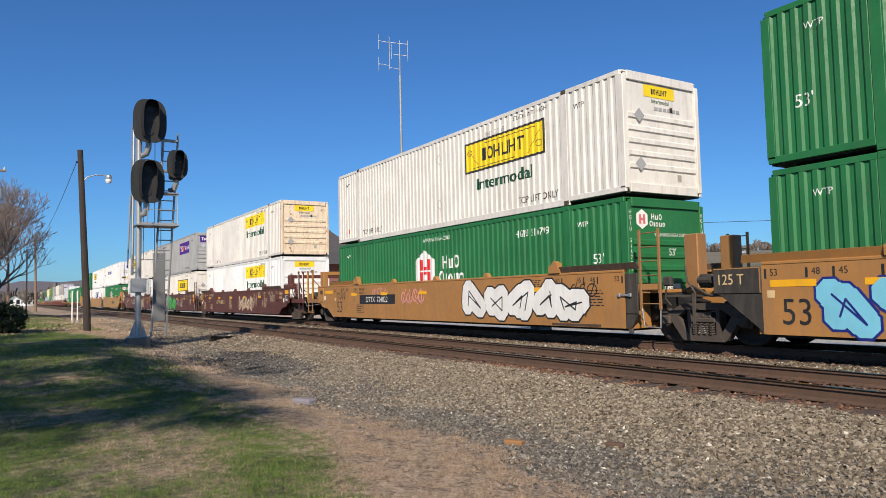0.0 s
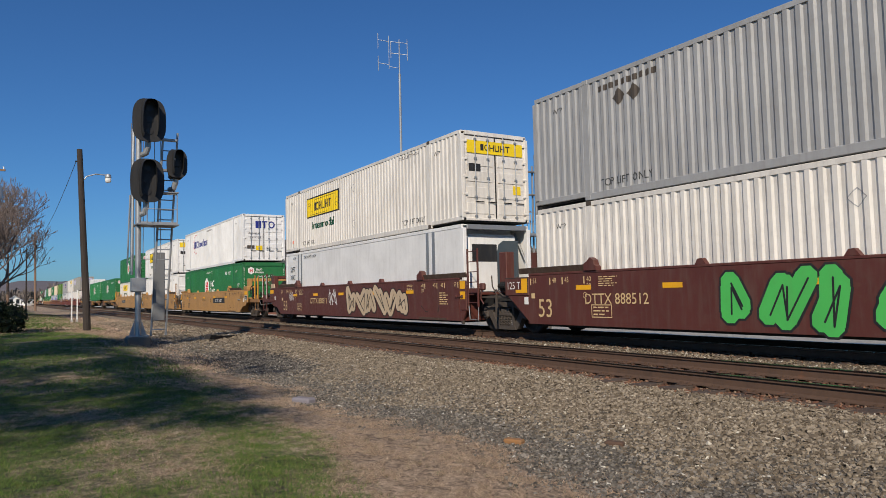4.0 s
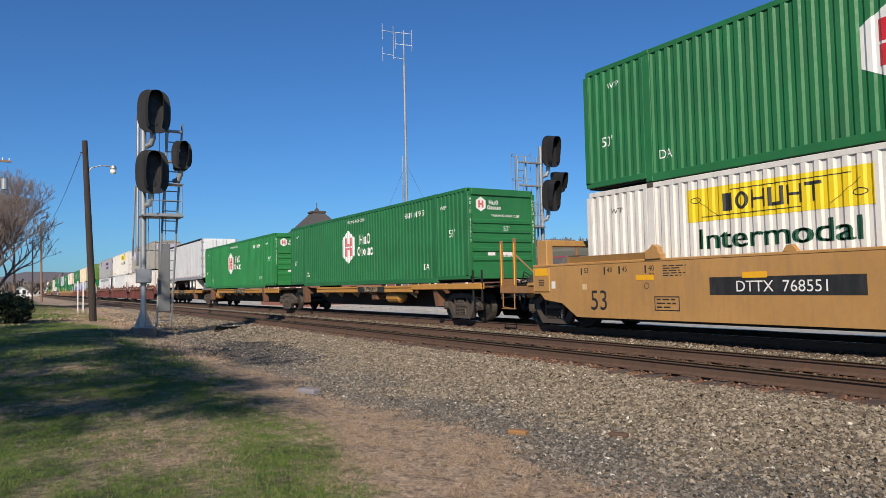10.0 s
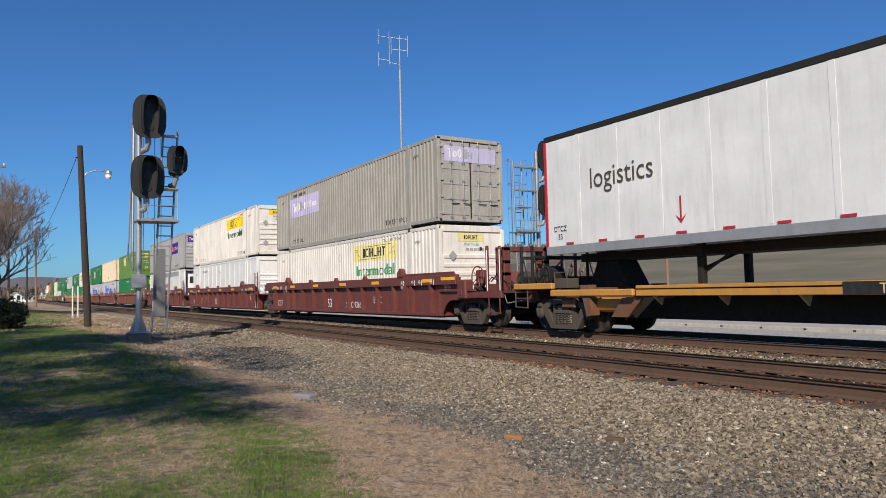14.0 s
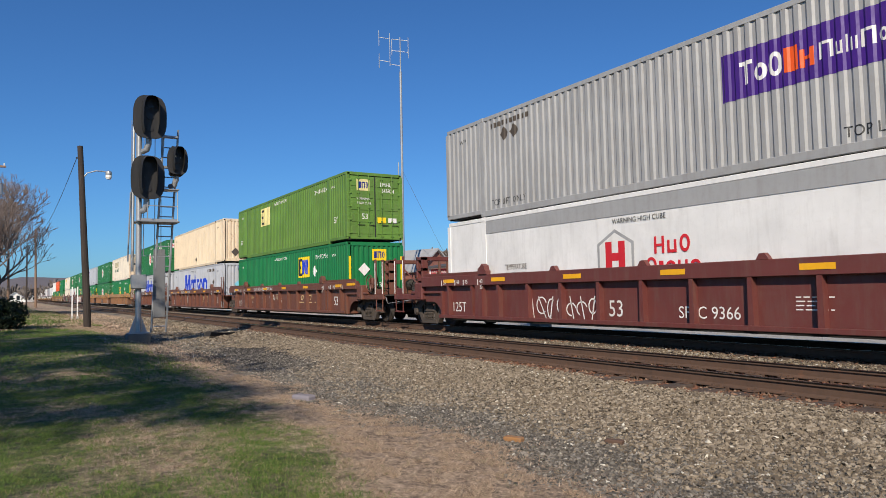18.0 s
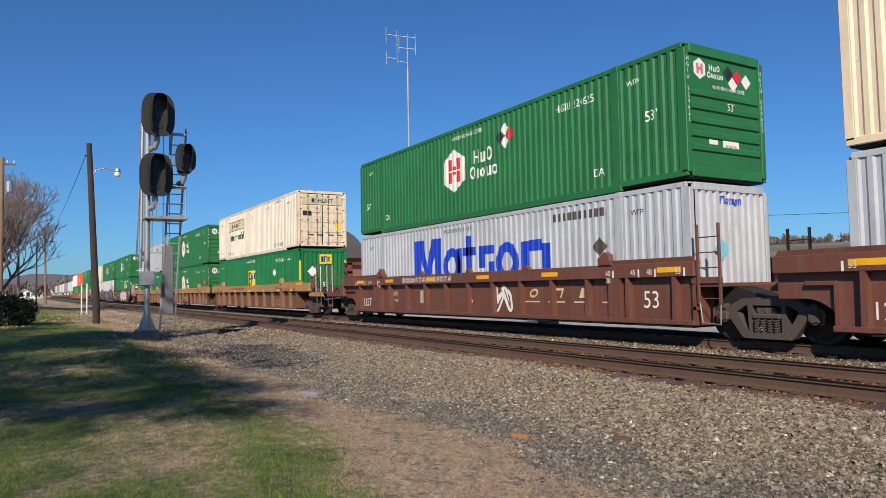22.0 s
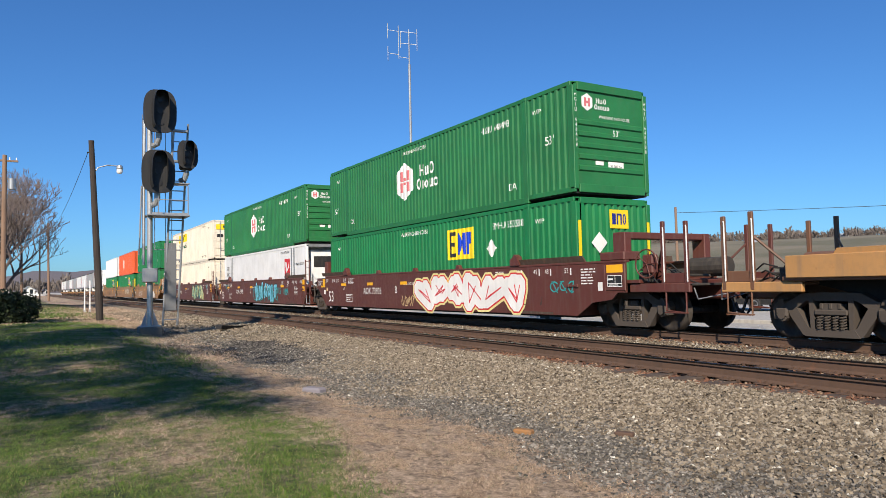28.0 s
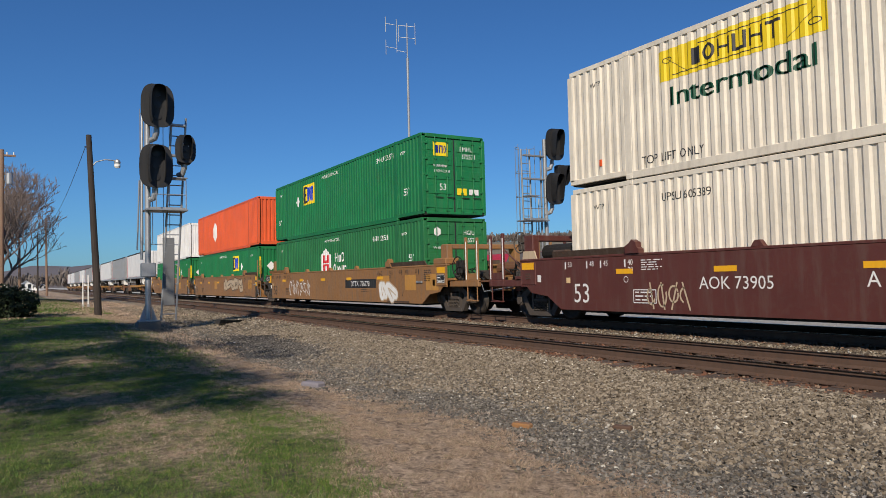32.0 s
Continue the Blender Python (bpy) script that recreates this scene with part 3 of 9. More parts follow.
def panel_logo(c, x, z, w, h, fill, frame_, inner, corr=True, t=0.06):
    """A yellow board with a row of dark shapes and a scroll line at each side."""
    on_side("logo_panel", poly_bm(rect(-w / 2, w / 2, -h / 2, h / 2)), x, z, fill, c, corr, label="yellow logo panel")
    if frame_:
        on_side("panel_border", poly_bm(rect(-w / 2, w / 2, h / 2 - t, h / 2), rect(-w / 2, w / 2, -h / 2, -h / 2 + t), rect(-w / 2, -w / 2 + t, -h / 2 + t, h / 2 - t), rect(w / 2 - t, w / 2, -h / 2 + t, h / 2 - t)),
                x, z, inner, c, corr, lift=0.007)
    k = 0.40 * h if frame_ else 0.52 * h
    on_side("name_mark", poly_bm(*glyphs([(a.upper(), b * w) for a, b in NAME_A], k / 1.35, 0.016 * w)), x, z - k / 2, inner, c, corr, lift=0.007, label="black name shapes")
    th = 0.017
    lines = [rect(-0.40 * w, 0.16 * w, -0.38 * h, -0.38 * h + th), rect(-0.22 * w, 0.40 * w, 0.34 * h, 0.34 * h + th)]
    for sx in (-1, 1):
        lines += [[(sx * 0.44 * w, 0.2 * h), (sx * 0.44 * w + th, 0.2 * h), (sx * 0.30 * w + th, -0.38 * h), (sx * 0.30 * w, -0.38 * h)]]
        lines += ring_polys(sx * 0.435 * w, 0.16 * h * sx * -1, 0.035 * w, 0.10 * h, th, 12)
    on_side("scroll_line", poly_bm(*lines), x, z, inner, c, corr, lift=0.0075)


def panel_box(label, m, ends="front", paint_=None, frame_=True, fill=None, letters=None, logo_x=-4.6, word=True, end_paint=None, number="", bold=False):
    """White container with the yellow board and the green word under it."""
    c = container(label, paint_ or WHITE, ends, m, end_paint)
    if bold:
        panel_logo(c, logo_x, 2.09, 3.72, 0.62, fill, True, BLACK, t=0.032)
        for dx in (0.0, 0.045):
            say(c, "Intermodal", logo_x + dx, 1.41, 0.50, DKGREEN, wide=1.10)
    elif frame_:
        panel_logo(c, logo_x, 1.93, 3.72, 0.92, fill or LOGO_Y, True, BLACK)
        if word:
            for dx in (0.0, 0.035):
                say(c, "Intermodal", logo_x + dx, 1.10, 0.36, letters or DKGREEN, wide=1.2)
    else:
        panel_logo(c, logo_x, 2.27, 3.68, 0.66, fill or LOGO_Y, False, BLACK)
        if word:
            for dx in (0.0, 0.04):
                say(c, "Intermodal", logo_x + dx, 1.60, 0.42, letters or DKGREEN, wide=1.27)
    say(c, "TOP LIFT ONLY", -3.1, 0.36, 0.19, BLACK)
    say(c, "TOP LIFT ONLY", POSTS[1] + 1.2, 0.36, 0.19, BLACK)
    say(c, "STACK LIMIT 3 HIGH", -3.35, TALL - 0.25, 0.12, BLACK)
    std_marks(c, BLACK)
    if number:
        say(c, number, -4.9, TALL - 0.42, 0.16, GREYC)
    for x, z in ((-8.0, 2.2), (-8.0, 0.75)):
        on_side("placard_holder", poly_bm(*[[(px * 0.17, pz * 0.17) for px, pz in q] for q in (((0, -1), (1, 0), (0.86, 0), (0, -0.86)), ((1, 0), (0, 1), (0, 0.86), (0.86, 0)), ((0, 1), (-1, 0), (-0.86, 0), (0, 0.86)), ((-1, 0), (0, -1), (0, -0.86), (-0.86, 0)))]),
                x, z, GREYC, c)
    part("side_marker", Mesher().box(-0.04, 0.04, -0.02, 0.0, 0, 0.16, 0.005), LOGO_O, c, m=pose(-LONG + 1.1, -HALF, 0.42))
    if ends == "front":
        on_end("logo_panel", poly_bm(rect(-0.52, 0.52, -0.14, 0.14)), -0.05, 2.50, fill or LOGO_Y, c, -0.045, "yellow logo panel")
        on_end("name_mark", poly_bm(*glyphs([(a.upper(), b * 1.04) for a, b in NAME_A], 0.10, 0.016)), -0.05, 2.43, BLACK, c, -0.04)
        say_end(c, "Intermodal", -0.02, 2.28, 0.11, letters or DKGREEN, -0.045)
        on_end("number_mark", poly_bm(*blocks((0.12,) * 6, 0.08, 0.03)), 0.2, 2.06, GREYC, c, -0.045)
        for y, z in ((-0.78, 1.88), (-0.78, 0.75)):
            on_end("placard_holder", poly_bm([(0, -0.17), (0.17, 0), (0, 0.17), (-0.17, 0)]), y, z, GREYC, c, -0.008)
        on_end("data_plate", poly_bm(rect(-0.07, 0.07, -0.08, 0.08)), 0.55, 0.5, GREYT, c, -0.045)
        on_end("latch_plate", poly_bm(rect(-0.05, 0.05, -0.06, 0.06)), 0.35, 2.12, IRON, c, -0.045)
    elif ends == "doors":
        on_end("logo_panel", poly_bm(rect(-1.08, 1.08, -0.20, 0.20)), 0, 2.40, fill or LOGO_Y, c, -0.02, "yellow logo panel")
        on_end("name_mark", poly_bm(*glyphs([(a.upper(), b * 2.2) for a, b in NAME_A], 0.15, 0.03)), 0, 2.30, BLACK, c, -0.014)
        on_end("notice_plate", poly_bm(rect(-0.22, 0.22, -0.12, 0.12)), -0.8, 1.75, BLACK, c, -0.02)
        on_end("notice_plate", poly_bm(rect(-0.15, 0.15, -0.14, 0.14)), 0.82, 1.1, LOGO_Y, c, -0.02)
    return c


NAME_F = (("TEE", 0.9), ("ring", 0.9), ("RING", 0.95))


def purple_box(label, m, ends="front", logo_x=-4.2, paint_=None, faded=False, low=1.98):
    """Grey container with a purple panel holding white and orange shapes."""
    c = container(label, paint_ or GREYC, ends, m)
    w, h = 3.7, 0.92
    on_side("logo_panel", poly_bm(rect(-w / 2, w / 2, -h / 2, h / 2)), logo_x, low, LILAC if faded else PURPLE, c, label="purple logo panel")
    on_side("name_mark", poly_bm(*glyphs((("TEE", 0.26), ("ring", 0.26), ("RING", 0.27)), 0.33, 0.03)), logo_x - 1.02, low - 0.22, LETW, c, lift=0.007)
    on_side("name_mark", poly_bm(*glyphs((("BLOCK", 0.26), ("pair", 0.26)), 0.33, 0.03)), logo_x - 0.28, low - 0.22, GREYC if faded else LOGO_O, c, lift=0.007, label="orange name shapes")
    on_side("name_mark", poly_bm(*glyphs((("ARCH", 0.24), ("cup", 0.12), ("BAR", 0.035), ("bar", 0.04), ("bar", 0.035), ("ARCH", 0.24), ("ring", 0.15), ("ring", 0.14), ("ring", 0.12), ("BAR", 0.035)), 0.22, 0.045)), logo_x + 0.85, low - 0.16, LETW, c, lift=0.007)
    say(c, "TOP LIFT ONLY", -2.95, 0.36, 0.19, BLACK)
    say(c, "TOP LIFT ONLY", POSTS[1] + 1.2, 0.36, 0.18, BLACK)
    std_marks(c, BLACK)
    dx = -13.1 if logo_x > -8 else -3.4
    for x in (dx, dx + 0.45):
        on_side("hazard_diamond", poly_bm([(0, -0.2), (0.2, 0), (0, 0.2), (-0.2, 0)]), x, 2.25, GREYT if faded else IRON, c)
    on_side("number_mark", poly_bm(*blocks((0.12,) * 10, 0.14, 0.06)), POSTS[1] + 1.3, 2.5, IRON, c)
    if ends == "front":
        on_end("logo_panel", poly_bm(rect(-1.0, 1.0, -0.24, 0.24)), 0, 2.40, PURPLE, c, -0.045, "purple logo panel")
        on_end("name_mark", poly_bm(*glyphs((("TEE", 0.14), ("ring", 0.14), ("RING", 0.14)), 0.17, 0.015)), -0.66, 2.30, LETW, c, -0.04)
        on_end("name_mark", poly_bm(*glyphs((("BLOCK", 0.14), ("pair", 0.14)), 0.17, 0.015)), -0.26, 2.30, LOGO_O, c, -0.04)
        on_end("name_mark", poly_bm(*glyphs((("ARCH", 0.14), ("cup", 0.07), ("BAR", 0.02), ("bar", 0.03), ("bar", 0.02), ("ARCH", 0.14), ("ring", 0.09), ("ring", 0.08), ("ring", 0.07), ("BAR", 0.02)), 0.12, 0.025)), 0.42, 2.33, LETW, c, -0.04)
        for y in (-0.75, -0.2):
            on_end("hazard_diamond", poly_bm([(0, -0.2), (0.2, 0), (0, 0.2), (-0.2, 0)]), y, 1.9, SILVER, c, -0.006)
    elif ends == "doors":
        on_end("logo_panel", poly_bm(rect(-1.02, 1.02, -0.26, 0.26)), 0, 2.33, LILAC if faded else PURPLE, c, -0.02, "purple logo panel")
        on_end("name_mark", poly_bm(*glyphs((("TEE", 0.17), ("ring", 0.17), ("RING", 0.17)), 0.22, 0.02)), -0.62, 2.20, LETW, c, -0.014)
        on_end("name_mark", poly_bm(*glyphs((("BLOCK", 0.17), ("pair", 0.17)), 0.22, 0.02)), -0.12, 2.20, GREYC if faded else LOGO_O, c, -0.014)
    return c


def square_box(label, m, ends="corrugated", paint_=None, logo_x=-5.1, pale=False, dmd=-3.68, number="", low=2.03):
    """Green container with a yellow square that holds three tall shapes."""
    c = container(label, paint_ or GREEN3, ends, m)
    yel = LOGO_YP if pale else LOGO_Y
    on_side("logo_square", poly_bm(rect(-0.75, 0.75, -0.48, 0.48)), logo_x, low, yel, c, label="yellow square")
    on_side("name_mark", poly_bm(rect(-0.64, -0.50, -0.40, 0.40), rect(-0.50, -0.24, -0.40, -0.28), rect(-0.50, -0.30, -0.06, 0.06), rect(-0.50, -0.24, 0.28, 0.40)), logo_x, low, BLACK, c, lift=0.007)
    if not pale:
        on_side("name_mark", poly_bm([(-0.16, -0.34), (-0.03, -0.34), (0.1, 0.02), (0.21, -0.34), (0.3, -0.34), (0.3, 0.34), (0.17, 0.34), (0.08, 0.1), (-0.03, 0.34), (-0.16, 0.34)], rect(0.38, 0.50, -0.34, 0.34), rect(0.50, 0.64, -0.02, 0.34)),
                logo_x, low, BLUE, c, lift=0.007)
    if dmd:
        on_side("hazard_diamond", poly_bm([(0, -0.26), (0.26, 0), (0, 0.26), (-0.26, 0)]), dmd, 1.80, LETW, c)
    say(c, "WARNING HIGH CUBE", -8.4, 2.58, 0.15, LETW)
    say(c, "53'", -1.2, 0.98, 0.26, LETW)
    say(c, "53'", -LONG + 0.75, 0.98, 0.26, LETW)
    std_marks(c, LETW)
    if number:
        say(c, number, -2.9, TALL - 0.46, 0.2, LETW)
    if ends == "corrugated":
        on_end("logo_square", poly_bm(rect(-0.33, 0.33, -0.24, 0.24)), 0.15, 2.36, yel, c, -0.006)
        on_end("name_mark", poly_bm(*glyphs((("BLOCK", 0.13), ("ARCH", 0.18), ("RING", 0.12)), 0.21, 0.03)), 0.15, 2.22, NAVY, c, -0.002)
        on_end("hazard_diamond", poly_bm([(0, -0.27), (0.27, 0), (0, 0.27), (-0.27, 0)]), -0.55, 1.75, LETW, c, -0.006)
        say_end(c, "53'", 0.15, 1.1, 0.24, LETW, -0.006)
        for y in (-HALF + 0.1, HALF - 0.1):
            on_end("warning_strip", poly_bm(rect(-0.05, 0.05, -0.5, 0.5)), y, 1.8, LOGO_Y, c, 0.0)
    elif ends == "doors":
        on_end("logo_square", poly_bm(rect(-0.3, 0.3, -0.24, 0.24)), -0.55, 2.36, yel, c, -0.02)
        on_end("name_mark", poly_bm(*glyphs((("BLOCK", 0.12), ("ARCH", 0.16), ("RING", 0.1)), 0.2, 0.03)), -0.55, 2.22, NAVY, c, -0.014)
        say_end(c, "53'", -0.45, 1.05, 0.24, LETW, -0.02)
        say_end(c, "WARNING", -0.55, 1.78, 0.1, LETW, -0.02)
        say_end(c, "HIGH CUBE", -0.5, 1.6, 0.1, LETW, -0.02)
        on_end("notice_plate", poly_bm(rect(-0.2, 0.2, -0.12, 0.12)), 0.3, 0.9, LOGO_Y, c, -0.02)
        on_end("notice_plate", poly_bm(rect(-0.2, 0.2, -0.1, 0.1)), 0.8, 0.9, LETW, c, -0.02)
        if number:
            say_end(c, number.split()[0], 0.52, 2.42, 0.17, LETW, -0.02)
            say_end(c, number.split()[-1], 0.6, 2.16, 0.17, LETW, -0.02)
    return c


def blue_box(label, m):
    c = container(label, SILVER, "corrugated", m)
    M = [[(0, 0), (0.42, 0), (0.42, 1.0), (0.42, 1.5), (0, 1.5)], [(0.42, 1.5), (0.42, 0.95), (0.78, 0.1), (0.98, 0.1), (0.88, 0.55), (0.62, 1.5)], [(0.98, 0.1), (1.0, 0.1), (1.36, 0.95), (1.36, 1.5), (1.14, 1.5), (0.88, 0.55)], rect(1.36, 1.78, 0, 1.5)]
    k = M + [[(x + 1.95, z) for x, z in p] for p in ring_polys(0.5, 0.56, 0.52, 0.58, 0.28, 20)] + [rect(2.72, 3.0, 0, 1.1)]
    k += [rect(3.25, 3.6, 0, 1.45), rect(3.1, 3.8, 0.85, 1.1), rect(3.95, 4.75, 0, 0.3), rect(3.95, 4.3, 0.45, 1.1), rect(4.3, 4.75, 0.85, 1.1), rect(4.45, 4.75, 0.3, 0.62)]
    k += ring_polys(5.38, 0.56, 0.53, 0.58, 0.28, 20) + [rect(6.05, 6.38, 0, 1.1), rect(6.38, 6.95, 0.82, 1.12), rect(6.95, 7.28, 0, 1.0)]
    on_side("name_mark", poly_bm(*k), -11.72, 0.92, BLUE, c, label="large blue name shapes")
    on_side("hazard_diamond", poly_bm([(0, -0.24), (0.24, 0), (0, 0.24), (-0.24, 0)]), -2.65, 1.7, IRON, c)
    say(c, "MAXIMUM HIGH CUBE", -8.9, 2.6, 0.13, BLACK)
    on_side("number_mark", poly_bm(*blocks((0.12,) * 10, 0.2, 0.07)), -3.4, 2.42, IRON, c)
    std_marks(c, BLACK)
    on_end("name_mark", poly_bm(*glyphs((("ARCH", 0.16), ("ring", 0.1), ("tee", 0.07), ("block", 0.08), ("ring", 0.1), ("arch", 0.1)), 0.13, 0.02)), 0, 2.46, BLUE, c, -0.006)
    on_end("hazard_diamond", poly_bm([(0, -0.24), (0.24, 0), (0, 0.24), (-0.24, 0)]), -0.35, 1.5, SKYBLUE, c, -0.006)
    return c

# ---- rail cars ----
TANS = (TAN, TAN2, TANP)   # paints that carry black lettering
TRACK_Y = 12.951   # centre of the far track
NEAR_Y = 8.66      # centre of the near track
SIDE = 1.53        # half a car's width
SET = 0.15         # how far a ribbed side is set back between its ribs
WHEELS = []
MOVERS = []


def wheel_mesh(r):
    k = Mesher()
    k.lathe_y([(0.10, -0.10), (0.16, -0.095), (0.20, -0.045), (r - 0.11, -0.03), (r - 0.075, -0.075), (r, -0.07), (r + 0.004, 0.055), (r + 0.03, 0.075), (r + 0.028, 0.085), (r - 0.07, 0.085),
               (r - 0.10, 0.03), (0.20, 0.05), (0.16, 0.10), (0.10, 0.10)], 32)
    return k.mesh("wheel", True)


def side_frame_mesh(base=0.9):
    """A cast frame: arched top chord, broad arms down to a spring seat, windows, axle boxes."""
    k = Mesher()
    b = base
    top = [(-b - 0.20, 0.56), (-b - 0.13, 0.66), (-b + 0.12, 0.69), (-0.52, 0.83), (-0.2, 0.85), (0.2, 0.85), (0.52, 0.83), (b - 0.12, 0.69), (b + 0.13, 0.66), (b + 0.20, 0.56)]
    k.prism(top + [(b + 0.17, 0.36), (b + 0.10, 0.36), (b + 0.08, 0.54), (b - 0.12, 0.54), (b - 0.25, 0.56), (0.44, 0.70), (-0.44, 0.70), (-b + 0.25, 0.56), (-b + 0.12, 0.54), (-b - 0.08, 0.54), (-b - 0.10, 0.36), (-b - 0.17, 0.36)], -0.09, 0.09)
    for s in (1, -1):
        k.prism([(s * (b - 0.26), 0.60), (s * (b - 0.09), 0.56), (s * (b - 0.15), 0.42), (s * 0.52, 0.10), (s * 0.30, 0.08), (s * 0.30, 0.20), (s * 0.42, 0.24)], -0.10, 0.07)
        k.prism([(s * 0.30, 0.74), (s * 0.39, 0.74), (s * 0.37, 0.2), (s * 0.30, 0.2)], -0.105, 0.10)
        k.box(*sorted((s * (b - 0.11), s * (b + 0.12))), -0.15, 0.05, 0.40, 0.58, 0.03)
        k.prism([(s * (b - 0.05), 0.64), (s * (b + 0.10), 0.63), (s * (b + 0.06), 0.72), (s * (b - 0.02), 0.73)], -0.13, 0.05)
    k.prism([(-0.48, 0.08), (0.48, 0.08), (0.40, 0.21), (-0.40, 0.21)], -0.12, 0.11)
    k.box(-0.29, 0.29, -0.13, 0.05, 0.45, 0.55, 0.02)
    k.prism([(-0.22, 0.55), (0.22, 0.55), (0.14, 0.66), (-0.14, 0.66)], -0.11, 0.05)
    for x in (-0.16, 0.0, 0.16):
        k.box(x - 0.03, x + 0.03, -0.125, -0.1, 0.56, 0.66, 0.01)
    return k.mesh("side_frame")


def springs_mesh():
    k = Mesher()
    for x in (-0.2, -0.07, 0.07, 0.2):
        pts = [(x + 0.052 * math.cos(a * 0.9), 0.052 * math.sin(a * 0.9) - 0.1, 0.20 + 0.24 * a / 36) for a in range(37)]
        k.tube(pts, 0.014, 5)
    return k.mesh("spring_nest")


def bogie(unit, x, r, wheelbase=1.82):
    """Two axles, cast side frames with springs, a bolster; parts of the car unit."""
    b = wheelbase / 2
    sf = kept(("sf", b), lambda: side_frame_mesh(b))
    sp = kept("springs", springs_mesh)
    cap = kept("bearing", lambda: Mesher().tube([(0, 0.10, 0), (0, -0.06, 0)], 0.115, 10).tube([(0, -0.05, 0), (0, -0.10, 0)], 0.075, 8).mesh("bearing_cap"))
    for s in (-1, 1):
        f = part("side_frame", sf, IRON, unit, m=pose(x, s * 0.995, 0) if s < 0 else Matrix.Translation((x, 0.995, 0)) @ pose(0, 0, 0, 0, 0, 180))
        part("spring_nest", sp, IRON, f)
        for e in (-b, b):
            part("bearing_cap", cap, IRON, f, m=pose(e, -0.06, r))
    part("bolster", kept("bol", lambda: Mesher().box(-0.22, 0.22, -1.02, 1.02, 0.42, 0.66, 0.03).mesh("bolster")), IRONB, unit, m=pose(x, 0, 0))
    part("brake_beam", kept("bb", lambda: Mesher().box(-0.05, 0.05, -0.8, 0.8, 0.25, 0.4, 0.02).mesh("brake_beam")), IRONB, unit, m=pose(x + 0.35, 0, 0))
    for e in (-b, b):
        a = part("wheelset", kept("axle", lambda: Mesher().tube([(0, -0.98, 0), (0, -0.8, 0), (0, 0.8, 0), (0, 0.98, 0)], 0.085, 12).mesh("axle")), WHEEL, unit)
        a.matrix_basis = pose(x + e, 0, r)
        for s in (-1, 1):
            w = part("wheel", kept(("wheel", r), lambda: wheel_mesh(r)), WHEEL, a, m=pose(0, -0.755, 0) if s < 0 else pose(0, 0.755, 0, 0, 0, 180))
        WHEELS.append((a, unit, x + e, r))


def ladder(unit, x, y, z0, z1, w, mat, rungs=0.3, name="ladder"):
    k = Mesher()
    for dx in (0, w):
        k.box(x + dx - 0.03, x + dx + 0.03, y - 0.02, y + 0.02, z0, z1, 0.005)
    z = z0 + 0.12
    while z < z1 - 0.05:
        k.tube([(x, y, z), (x + w, y, z)], 0.013, 5)
        z += rungs
    return part(name, k, mat, unit)


def hand_wheel(unit, x, y, z, mat, r=0.28):
    k = Mesher()
    k.tube([(x + r * math.cos(a), y, z + r * math.sin(a)) for a in [2 * math.pi * i / 20 for i in range(21)]], 0.018, 6)
    for i in range(5):
        a = 2 * math.pi * i / 5
        k.tube([(x, y, z), (x + r * math.cos(a), y, z + r * math.sin(a))], 0.012, 5)
    part("brake_wheel", k, mat, unit, "spoked hand brake wheel")
    part("brake_gear_box", Mesher().box(x - 0.15, x + 0.15, y + 0.02, y + 0.22, z - 0.22, z + 0.2, 0.03), mat, unit)


def reflectors(unit, xs, z, y=-SIDE, w=0.5, h=0.09):
    for x in xs:
        part("reflector", kept(("refl", w, h), lambda: Mesher().box(-w / 2, w / 2, -0.006, 0.0, -h / 2, h / 2).mesh("reflector")), YELLOW, unit, "yellow reflector", m=pose(x, y, z))


def thick(pts, r):
    """A broad brush line as quads with round joints."""
    out = []
    for (xa, za), (xb, zb) in zip(pts, pts[1:]):
        d = math.hypot(xb - xa, zb - za) or 1
        nx, nz = -(zb - za) / d * r, (xb - xa) / d * r
        out.append([(xa + nx, za + nz), (xb + nx, zb + nz), (xb - nx, zb - nz), (xa - nx, za - nz)])
    for x, z in pts:
        out.append([(x + r * math.cos(k * math.pi / 4 + 0.39), z + r * math.sin(k * math.pi / 4 + 0.39)) for k in range(8)])
    return out


def tangle(rng):
    """A zigzag of four to six turns inside a unit square, with no letter's form."""
    out, up = [], rng.random() < 0.5
    for i in range(rng.choice((4, 5, 6))):
        out.append((rng.uniform(-0.1, 1.1), rng.uniform(0.62, 1.0) if up else rng.uniform(0.0, 0.38)))
        up = not up
    return out


